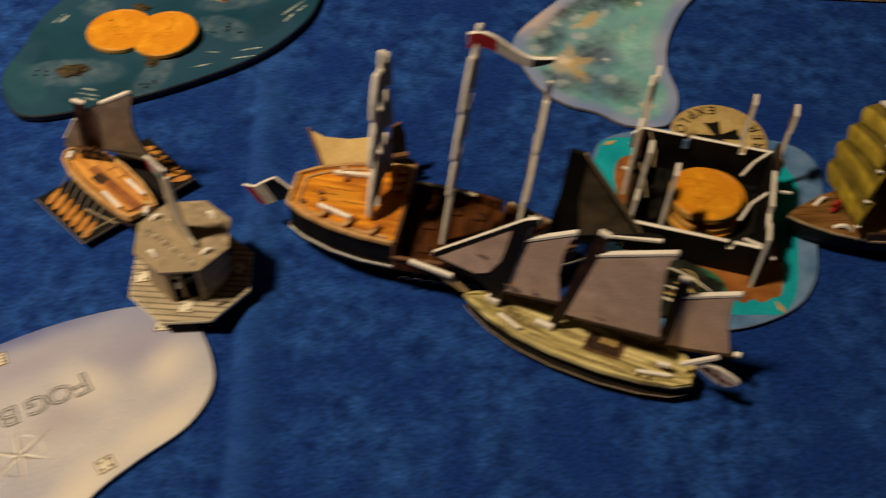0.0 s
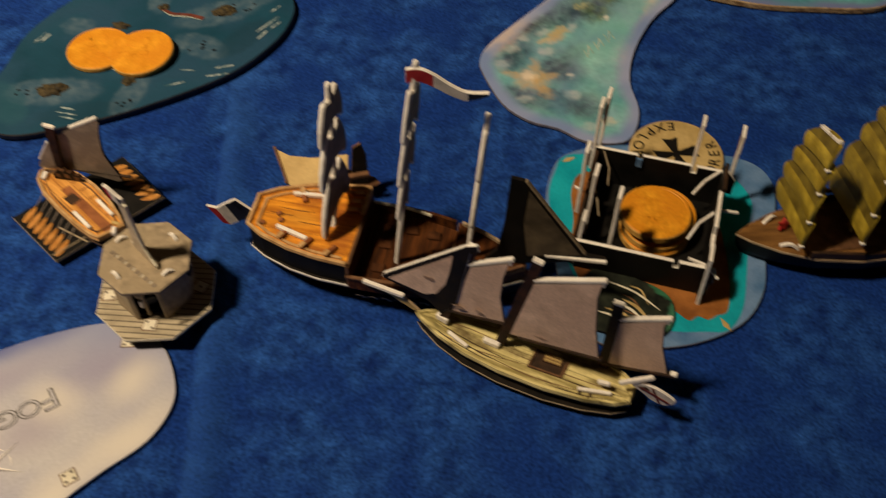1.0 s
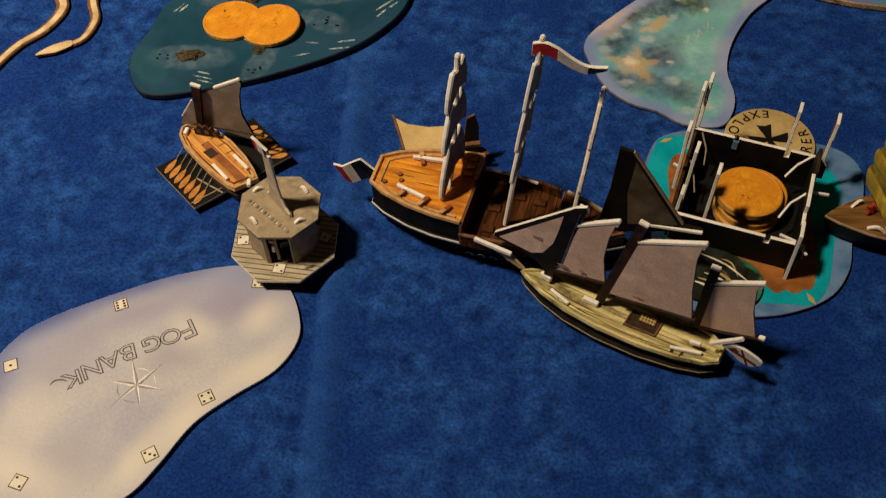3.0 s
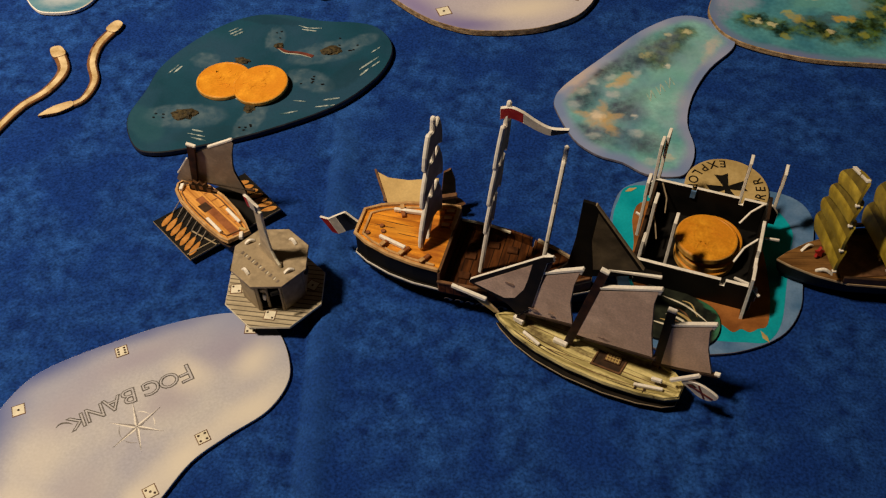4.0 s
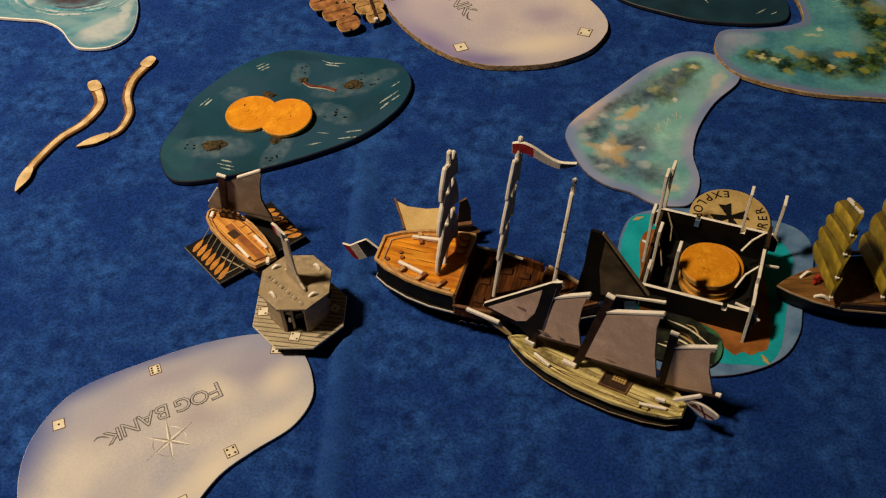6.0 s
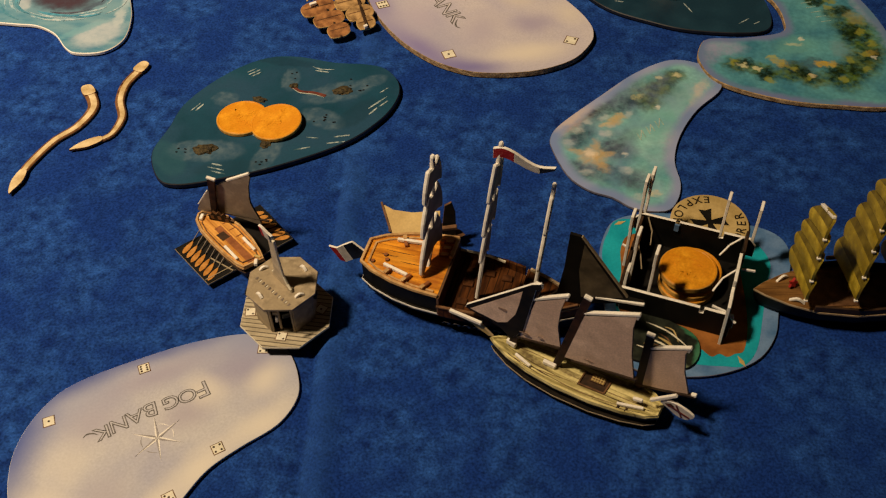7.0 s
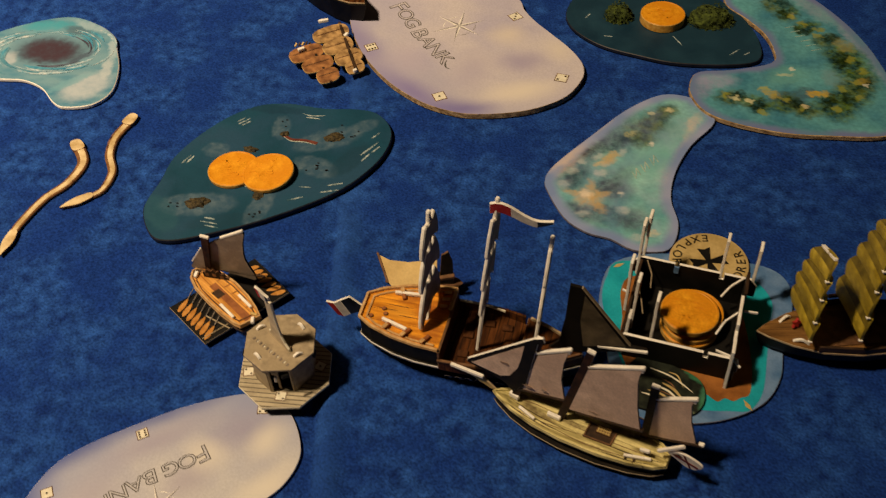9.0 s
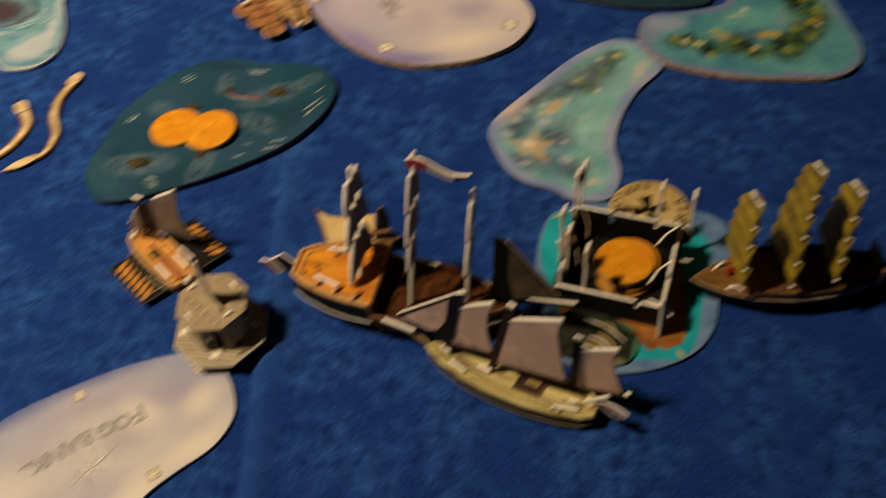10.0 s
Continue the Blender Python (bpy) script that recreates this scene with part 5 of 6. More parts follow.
# French ship: brown poop, dark waist, three masts of edge-on square sails.
french = thing("card_ship", -9.7, 137.6, 0, -7.6, "three-masted black-hulled card ship with an orange poop deck", "model ship", "card ships")
side = [(-28.6, 5.2), (-24, 8.2), (-16, 11.2), (-8, 12.8), (0, 13.2), (10, 13.3), (20, 12.2), (29, 9.6), (37, 6.0), (44, 2.0), (46.5, 0)]
hull = mirrored(side)
hull_shell("hull", hull, [(0, 0.9, 0.5, 0), (3, 0.96, 0.72, 0), (8.4, 1.0, 0.9, 0)], [BLACK], french, "black lower hull with painted waves")
card("wale_plate", [(x * 1.012, y * 0.97) for x, y in hull], 0.9, [SOOT, WHITE, BLACK], french, (0, 0, 8.9))
for k in range(6):
    x = 1.5 + 3.4 * k
    decal("wave_mark", stroke([(x, 3.6), (x + 1.2, 6.6), (x + 2.6, 5.2), (x + 1.8, 3.0), (x + 3.2, 2.2)], 0.9), 0.05, SAIL_DARK, french, "grey scrolled wave print", (0, -10.0 + 0.02 * k * k, 0), (1, 0.03, 0), (0, -0.46, 0.89))
POOP = [(-28.4, -4.8), (-24, -7.6), (-16, -10.4), (-8, -11.9), (0.2, -12.5), (0.2, 13.6), (-8, 12.8), (-16, 11.2), (-24, 8.2), (-28.6, 5.2)]
hull_shell("poop_side", [(x + 14, y) for x, y in POOP], [(9.3, 1, 0.97, 0), (16.6, 1, 1, 0)], [BLACK], french).location = (-14 * MM, 0, 0)
card("poop_deck", POOP, 0.8, [TEAK, TAN_EDGE, BROWN], french, (0, 0, 17.0), label="orange planked poop deck")
loop = POOP[5:] + POOP[:5]
loop_bar("poop_rail", [(x, y, 17.9) for x, y in loop], 1.1, 0.9, TEAK_RAIL, french, "tan rail round the poop", False)
loop_bar("inner_rail", [(x * 0.86 - 1.7, y * 0.86, 17.65) for x, y in loop], 0.8, 0.5, TEAK_RAIL, french, "", False)
bar("peg", (-20.6, -4.4, 18.3), (-11.6, -7.0, 18.3), 1.1, 1.2, WHITE, french)
bar("peg", (-19.6, 7.2, 18.3), (-10.2, 8.0, 18.3), 1.1, 1.2, WHITE, french)
for x, y in ((-18.3, -8.0), (-11.8, -9.9), (-5.0, -11.2), (-9, 10.6), (-17, 8.8)):
    g = math.copysign(1, -y)
    bar("rail_knee", (x - 0.6, y, 18.3), (x + 1.2, y + g * 3.6, 17.9), 1.2, 1.3, RUSSET, french)
    bar("knee_cap", (x - 0.7, y - g * 0.3, 19.0), (x + 0.1, y + g * 1.3, 19.0), 1.3, 0.4, TEAK_RAIL, french)
for x, y in ((-24.8, -3.6), (-20.3, -1.8), (-21.4, 0.2)):
    card("mooring_bitt", disc_outline(0.75, 10), 0.7, [RUSSET, BROWN, BROWN], french, (x, y, 17.7))
for y in (4.5, 7.5, 10.5):
    bar("rail_knee", (-4.2, y, 17.9), (-0.4, y + 0.4, 18.6), 1.1, 1.1, RUSSET, french)
    bar("knee_cap", (-3.4, y, 18.9), (-1.0, y + 0.2, 19.1), 1.2, 0.35, TEAK_RAIL, french)
bar("poop_beam", (0, 4.0, 18.2), (0.2, 13.2, 18.3), 1.2, 1.3, TEAK_RAIL, french)
for x0, x1, y in ((-24, -17, 0.6), (-22, -12, 2.6), (-16, -8, -1.2)):
    decal("plank_seam", stroke([(x0, y), ((x0 + x1) / 2, y - 0.15), (x1, y - 0.1)], 0.28), 17.42, DARK_BROWN, french)
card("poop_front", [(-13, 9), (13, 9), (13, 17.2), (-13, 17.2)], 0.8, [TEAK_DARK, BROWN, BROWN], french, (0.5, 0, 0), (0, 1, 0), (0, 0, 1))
WAIST = [(0.5, -12.6), (10, -12.7), (20, -11.6), (26, -10), (26, 10), (20, 11.6), (10, 12.7), (0.5, 12.6)]
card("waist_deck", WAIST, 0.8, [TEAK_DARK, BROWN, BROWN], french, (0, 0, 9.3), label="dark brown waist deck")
for sgn in (-1, 1):
    pts = [(0.5, 12.9), (10, 13.0), (18, 12.2), (24, 11.0)]
    for (x0, y0), (x1, y1) in zip(pts, pts[1:]):
        bar("bulwark", (x0, sgn * y0, 11.0), (x1, sgn * y1, 11.0), 0.9, 4.4, TEAK_DARK, french)
    if sgn < 0:
        bar("bulwark_cap", (0, -13.2, 13.4), (16, -12.6, 13.4), 1.0, 0.7, BROWN, french)
loop_bar("bulwark_cap", [(1.0, 12.6, 13.5), (6.0, 12.6, 13.5), (11.0, 12.3, 13.5), (17.0, 11.2, 13.5)], 0.7, 0.6, DIE_PAPER, french, "cream cut edge of the bulwark", False)
for x, y in ((5, 7), (11, 7.6), (17, 7), (5, 1.5), (5, -6.5), (11, -7), (17, -6.6), (19, 1)):
    bar("gun_block", (x, y, 10.0), (x + 3.4, y + 0.2, 10.0), 2.6, 0.9, GUN_BROWN, french)
FORE = [(25, -10.3), (31, -8.4), (38, -5.2), (44.5, -1.2), (44.5, 1.2), (38, 5.2), (31, 8.4), (25, 10.3)]
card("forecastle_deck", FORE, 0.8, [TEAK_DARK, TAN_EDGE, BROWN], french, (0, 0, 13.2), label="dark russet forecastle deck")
hull_shell("forecastle_side", [(x - 35, y) for x, y in FORE], [(8.5, 1, 1, 0), (12.8, 1, 1, 0)], [BROWN], french).location = (35 * MM, 0, 0)
for sgn in (-1, 1):
    for (x0, y0), (x1, y1) in zip(((26, 9.6), (32, 7.6), (38, 4.8)), ((32, 7.6), (38, 4.8), (44, 1.2))):
        bar("bow_rail", (x0, sgn * y0, 14.3), (x1, sgn * y1, 14.3), 0.8, 1.2, TAN_EDGE if sgn > 0 else BROWN, french)
sail_mast(french, (-6.6, 2.6, 16.5), (-5.2, 5.6, 61.6), ((0.03, 0.405, 9.4, 0.48), (0.385, 0.695, 8.6, 0.54), (0.675, 0.93, 7.2, 0.62)), SAILCLOTH, thick=1.4, across=(0.06, 0.998, 0), arch=0.26, kick=-3.6, label="mast with three grey-violet square sails")
sail_mast(french, (10.9, -3.2, 9), (16.8, 1.7, 75.4), ((0.30, 0.50, 3.2, 0.6), (0.49, 0.705, 4.6, 0.66), (0.695, 0.91, 4.6, 0.7)), SAILCLOTH, wide=1.3, thick=1.3, across=(0.1, 0.995, 0), label="tall mast with grey-violet square sails")
sail_mast(french, (29.2, -0.8, 12.5), (32.4, 4.1, 61), ((0.365, 0.67, 5.8, 0.5), (0.66, 0.93, 5.0, 0.55)), SAILCLOTH, wide=1.3, thick=1.3, across=(-0.06, 0.998, 0), label="short mast with grey-violet square sails")
# Black jib on the bow.
card("jib", [(33.5, 13), (41.5, 13.2), (62.8, 20.2), (63.4, 18.2), (64.6, 18.6), (64.0, 21.2), (58.6, 21.6), (42.2, 45.2), (38.9, 45.6), (38.2, 30), (36.8, 18)], 1.0, [BLACK, SOOT, BLACK], french, (0, 0.4, 0), (1, 0, 0), (0, 0, 1), "black jib on its bowsprit")
decal("jib_cloth", [(44.5, 17.5), (57.6, 21.3), (43.6, 42.0), (42.9, 30)], 0.54, SAIL_BROWN, french, "smoky brown sail print", (0, 0.4, 0), (1, 0, 0), (0, 0, 1))
bar("bowsprit", (49, 0.2, 18.6), (64.4, -0.4, 20.6), 1.0, 1.0, WHITE, french)
bar("jib_edge", (42.6, 0.4, 45.0), (58.8, 0.4, 21.7), 1.1, 0.5, STONE, french, "grey cut edge of the jib")
# Ensign on the stern and pennant on the tall mast.
ensign = card("ensign_staff", [(-34.0, 19.5), (-33.0, 21.0), (-28.2, 16.9), (-28.6, 14.6), (-32.0, 16.2)], 0.8, [NAVY, WHITE, NAVY], french, (0, 0, 0), (1, 0, 0), (0, 0, 1))
for pts, m, lab in (([(-41.9, 16.4), (-39.2, 16.2), (-36.2, 10.0), (-38.4, 10.2)], RED, "red flag stripe"), ([(-39.2, 16.2), (-36.6, 18.4), (-33.6, 12.0), (-36.2, 10.0)], FLAG_WHITE, "white flag stripe"), ([(-36.6, 18.4), (-33.2, 21.0), (-29.4, 14.6), (-33.6, 12.0)], NAVY, "dark flag stripe")):
    card("flag_stripe", pts, 0.8, [m, WHITE, m], ensign, (0, 0, 0), (1, 0, 0), (0, 0, 1), lab)
pen = [(14.6, 73.2), (17.5, 74.0), (20.8, 72.9), (24.5, 70.6), (28.2, 69.2), (32.8, 69.9)]
for (i0, i1), m, w0, w1, lab in (((0, 2), RED, 3.8, 3.5, "red pennant end"), ((2, 4), FLAG_WHITE, 3.5, 2.4, "white pennant band"), ((4, 5), NAVY, 2.4, 0.9, "dark pennant tip")):
    top = smooth([(*p, 0) for p in pen], 4, closed=False)[i0 * 4:i1 * 4 + 1]
    low = [(p.x, p.y - (w0 + (w1 - w0) * k / max(1, len(top) - 1))) for k, p in enumerate(top)]
    card("pennant", [(p.x, p.y) for p in top] + low[::-1], 1.0, [m, WHITE, m], french, (0, 1.2, 0), (1, 0, 0), (0, 0, 1), lab)

# Small tan boat fallen behind the French ship.
skiff = thing("fallen_boat", -26, 166, 0, 0, "small fallen card boat with a cream sail", "model ship", "card ships")
card("sail", smooth([(-13.6, 7.4, 0), (-9, 5.4, 0), (-2, 5.0, 0), (8, 6.6, 0), (9, -3, 0), (8, -8, 0), (-4, -8, 0), (-8.4, -3.2, 0)], 1), 0.9, [CREAM, TAN_EDGE, CREAM], skiff, (0, 0, 5.5), (1, 0, 0.02), (0, 0.93, 0.36), "cream sail with brown cut edge")
bar("gaff", (-13.9, 7.2, 8.6), (-8.6, -3.2, 4.4), 0.8, 0.8, BROWN, skiff)
card("mast", [(-2.2, 1.2), (3.4, 1.2), (3.0, 14.0), (1.6, 18.6), (-0.8, 17.0)], 1.0, [SOOT, BROWN, SOOT], skiff, (11.4, -1.0, 0), (1, 0.1, 0), (0, 0.1, 1), "short sooty mast board")
bar("thwart", (8, -4.5, 9.5), (15.5, -3.0, 10.5), 1.6, 1.4, BROWN, skiff)
hull_shell("hull", mirrored([(-10, 2), (-6, 4), (2, 5), (10, 4.4), (16, 2), (18, 0)]), [(0, 0.8, 0.5, 0), (3.5, 1, 1, 0)], [BROWN], skiff)

# English ship: pale deck and fore-and-aft grey sails.
english = thing("card_ship", 35, 109, 0, 160, "pale-decked schooner card ship with grey fore-and-aft sails", "model ship", "card ships")
eside = [(-28.2, 2.6), (-25, 4.6), (-18, 6.4), (-8, 7.6), (4, 7.6), (14, 6.4), (22, 4.2), (28, 1.4), (30, 0)]
ehull = mirrored(eside)
hull_shell("hull", ehull, [(0, 0.86, 0.45, 0), (2.6, 0.94, 0.8, 0), (6.4, 1.0, 1.0, 0)], [BLACK], english, "black lower hull")
card("wale_plate", [(x * 0.985, y * 1.07 - 0.1) for x, y in ehull], 0.6, [SOOT, STONE, BLACK], english, (0, 0, 2.7))
card("deck", ehull, 0.8, [PALE_DECK, PALE_DECK, BLACK], english, (0, 0, 6.8), label="pale olive planked deck")
loop_bar("rail", [(x * 0.975, y * 0.94, 7.5) for x, y in ehull], 0.9, 0.7, PALE_DECK, english)
hatch = decal("hatch", [(-1.8, 3.4), (-10.9, 3.1), (-11.4, -2.1), (-2.3, -2.5)], 7.25, DARK_BROWN, english, "dark brown deck hatch")
card("grating", [(-5.0, 0.5), (-9.6, 0.3), (-9.6, -2.6), (-4.9, -2.5)], 0.5, [BROWN, DARK_BROWN, DARK_BROWN], hatch, (0, 0, 7.5))
for k in range(5):
    bar("slat", (-5.6 - 0.85 * k, 0.3, 7.85), (-5.5 - 0.85 * k, -2.4, 7.85), 0.3, 0.25, CORAL, hatch)
for k in range(3):
    bar("slat", (-5.2, -1.9 + 0.9 * k, 7.87), (-9.4, -2.0 + 0.9 * k, 7.87), 0.3, 0.25, CORAL, hatch)
for a, b in (((-2.2, 3.0), (-10.6, 2.8)), ((-10.6, 2.8), (-11.0, -1.9)), ((-2.2, 3.0), (-2.5, -2.2))):
    bar("hatch_rim", (*a, 7.5), (*b, 7.5), 0.5, 0.5, BROWN, hatch)
for pts in (((26, 1.6), (18, 4.0), (8, 5.6)), ((24, 0.4), (14, 2.4), (4, 3.4)), ((-8, 5.9), (-16, 5.4), (-24, 3.6)), ((-8, 3), (-18, 2.8), (-26, 1.6)), ((21, 2.2), (10, 4.4), (6, 4.6))):
    decal("plank_seam", stroke(pts, 0.3), 7.24, DARK_BROWN, english)
for f, x0, x1 in ((-0.6, 18, -16), (-0.14, 22, 9), (0.2, 4, -25), (0.55, 24, -2), (0.74, 12, -20)):
    decal("plank_seam", stroke([(x0, 5.4 * f), ((x0 + x1) / 2, 7.4 * f), (x1, 5.2 * f)], 0.24), 7.22, BROWN, english)
bar("peg", (19.6, 2.4, 7.9), (13.5, 4.5, 7.9), 0.9, 1.0, WHITE, english)
bar("peg", (-15.4, 4.4, 7.9), (-23.3, 2.4, 7.9), 0.9, 1.0, WHITE, english)
bar("peg", (10.6, 1.0, 8.3), (6.2, 1.2, 8.3), 1.3, 1.6, WHITE, english)
bar("peg", (24.0, -0.4, 9.0), (20.6, 0.2, 9.0), 1.3, 2.0, WHITE, english)
bar("peg", (-19.4, 1.6, 9.8), (-22.4, 1.6, 10.4), 1.0, 1.2, WHITE, english)
for x in (-16, -18.5):
    bar("rail_knee", (x, 6.0, 7.6), (x - 0.2, 4.2, 7.6), 0.5, 0.5, DARK_BROWN, english)
U, W = (1, 0, 0), (0, 0, 1)
card("jib", [(38.6, 18.2), (38.2, 19.8), (16.4, 42.0), (13.6, 43.6), (13.0, 41.6), (15.0, 40.0), (18.4, 17.5), (22.5, 12.0), (26.0, 15.0), (30.5, 16.4)], 0.9, [SOOT, WHITE, SOOT], english, (0, 0, 0), U, W, "triangular jib with black rigging")
decal("jib_cloth", [(36.8, 18.8), (19.2, 37.2), (20.2, 30.0), (21.2, 25.0), (23.8, 19.6), (27.0, 17.6)], -0.5, SAIL, english, "grey-violet jib cloth", (0, 0, 0), U, W)
bar("bowsprit", (44.4, 0.4, 13.2), (33.0, 0.0, 12.6), 1.1, 1.3, WHITE, english)
card("bowsprit_net", [(43, 12.8), (34, 12.2), (29, 8.0), (30.5, 7.2), (36, 9.6)], 0.7, [CORAL, TAN_EDGE, CORAL], english, (0, -0.6, 0), U, W)


def spar_sail(mast, cloth, yard, boom, y, drop=(0.0, 0.0)):
    """A raked dark mast, its sail cloth, a pale-edged yard on top and a dark boom below, cut from one card."""
    mast, cloth, yard, boom = ([(a + drop[0], b - drop[1]) for a, b in pts] for pts in (mast, cloth, yard, boom))
    (fx, fz), (hx, hz) = mast
    d = Vector((hx - fx, hz - fz)).normalized()
    n = Vector((d.y, -d.x)) * 1.25
    card("mast", [(fx + n.x, fz + n.y), (fx - n.x, fz - n.y), (hx - n.x, hz - n.y), (hx + n.x, hz + n.y)], 1.1, [MAST_BLACK, MAST_BLACK, MAST_BLACK], english, (0, y, 0), U, W, "raked black mast")
    bar("mast_cap", (hx - n.x, y, hz - n.y), (hx + n.x, y, hz + n.y), 1.3, 0.9, WHITE, english, "pale cut mast top")
    card("sail", cloth, 0.8, [SAIL, SAIL_DARK, SAIL], english, (0, y + 0.1, 0), U, W, "grey-violet quadrilateral sail")
    bar("yard", (yard[0][0], y, yard[0][1]), (yard[1][0], y, yard[1][1]), 1.2, 0.95, WHITE, english)
    bar("yard_hook", (yard[1][0] + 0.2, y, yard[1][1]), (yard[1][0] + 0.7, y, yard[1][1] - 2.4), 0.9, 0.8, FLAG_WHITE, english)
    bar("boom", (boom[0][0], y, boom[0][1]), (boom[1][0], y, boom[1][1]), 1.3, 1.2, DARK_BROWN, english)


spar_sail(((22.2, 8.5), (14.6, 42.0)), [(19.6, 31.2), (5.8, 41.2), (6.9, 35.0), (7.3, 27.0), (5.9, 17.6), (21.0, 14.0)], ((19.4, 32.4), (5.0, 42.6)), ((22, 13.4), (5.0, 17.0)), -0.4)
spar_sail(((6.4, 8.5), (-0.8, 45.4)), [(0.6, 36.8), (-15.4, 46.0), (-15.0, 40.5), (-16.2, 28.0), (-18.0, 18.0), (4.4, 14.0)], ((-0.3, 38.4), (-16.2, 47.0)), ((2.0, 13.8), (-19.0, 17.4)), 0)
spar_sail(((-19.2, 13.7), (-19.6, 40.6)), [(-20.0, 33.6), (-30.8, 41.0), (-30.4, 38.5), (-31.5, 30.5), (-34.2, 21.0), (-19.8, 15.8)], ((-20.4, 35.0), (-31.6, 42.0)), ((-18.4, 15.2), (-36.1, 20.6)), -4.7, (0.4, 6.5))
bar("peg", (-34.6, -4.7, 14.4), (-36.2, -4.7, 14.8), 1.2, 1.0, WHITE, english)
bar("staff", (-24.4, 0.6, 11.2), (-31.4, 0.6, 18.6), 1.0, 1.1, WHITE, english)
eflag = card("ensign", smooth([(-27.2, 12.6, 0), (-30.0, 14.6, 0), (-33.6, 14.2, 0), (-37.4, 12.4, 0), (-37.6, 10.8, 0), (-35.6, 8.8, 0), (-32.6, 9.0, 0), (-30.0, 10.8, 0)], 3), 0.8, [FLAG_WHITE, WHITE, FLAG_WHITE], english, (0, 0.4, 0), U, W, "grey-white ensign with thin dark red cross")
bar("red_band", (-29.4, 0.9, 12.9), (-36.6, 0.9, 10.4), 0.3, 0.5, DARK_RED, eflag)
bar("red_band", (-32.0, 0.92, 14.2), (-34.4, 0.92, 9.2), 0.3, 0.5, DARK_RED, eflag)
decal("canton", [(28.6, 12.8), (30.4, 13.9), (31.6, 13.0), (30.0, 11.8)], 0.46, DARK_BROWN, eflag, "dark printed corner", (0, 0.4, 0), (-1, 0, 0), W)
# Worn brown stains on the sails.
for cx, cz, rx, rz, seed in ((12.5, 18.8, 1.0, 0.6, 3), (17.6, 17.6, 1.5, 0.5, 5), (-4.0, 17.4, 1.7, 0.5, 9), (25.5, 25.0, 1.3, 0.7, 17)):
    decal("stain", blob_outline(-cx, cz, rx, rz, seed, 11, 0.4), 0.5 if cx < 24 else 0.56, STAIN, english, "brown stain on a sail", (0, 0.1, 0), (-1, 0, 0), W)

# Junk with three slatted mustard sails.
junk = thing("junk_ship", 118, 153, 0, 187, "russet-decked card junk with three mustard battened sails", "model ship", "card ships")
jside = [(-31, 4.2), (-25, 7.2), (-16, 9.8), (-4, 11.0), (8, 9.8), (17, 6.6), (24, 2.8), (27.6, 0)]
jhull = mirrored(jside)
hull_shell("hull", jhull, [(0, 0.85, 0.5, 0), (4, 0.95, 0.86, 0), (8.6, 1, 1, 0)], [BLACK], junk, "black hull")
card("deck", jhull, 0.9, [JUNK_DECK, TAN_EDGE, BLACK], junk, (0, 0, 9.0), label="russet planked deck with pale edge")
card("hold", [(10, 7.6), (-26, 5.6), (-26, -5.6), (10, -7.6)], 0.4, [BROWN, BROWN, BROWN], junk, (0, 0, 9.65), label="brown sunken deck")
for sgn in (-1, 1):
    for (x0, y0), (x1, y1) in zip(((10, 9.0), (-4, 10.4), (-18, 9.0)), ((-4, 10.4), (-18, 9.0), (-30, 5.0))):
        bar("bulwark", (x0, sgn * y0, 10.6), (x1, sgn * y1, 10.9), 0.9, 2.6, DARK_BROWN, junk)
card("stern_board", [(-5.5, 8), (5.5, 8), (6.5, 17), (0, 18.5), (-6.5, 17)], 0.9, [BROWN, TAN_EDGE, BROWN], junk, (-30.5, 0, 0), (0, 1, 0), (0, 0, 1))
bar("steering_oar", (-30, 2.6, 15.0), (-38.5, 2.2, 16.5), 1.0, 1.0, DARK_BROWN, junk)
arch_peg((19.6, -3.0, 9.4), (15.4, -5.4, 9.4), 1.5, WHITE, junk)
arch_peg((17.0, 4.6, 9.4), (12.2, 6.2, 9.4), 1.5, WHITE, junk)
star = [((1.9 if k % 2 else 1.0) * math.cos(math.pi * k / 5), (1.9 if k % 2 else 1.0) * math.sin(math.pi * k / 5)) for k in range(10)]
card("deck_charm", star, 1.0, [RED, RED, RED], junk, (15.0, -1.0, 11.3), (0.9, 0.4, 0), (0.1, -0.3, 0.95), "small red star-shaped figurehead")
bar("cabin_beam", (2.4, -11, 12.6), (-6, -11.6, 12.8), 1.2, 1.2, BROWN, junk)


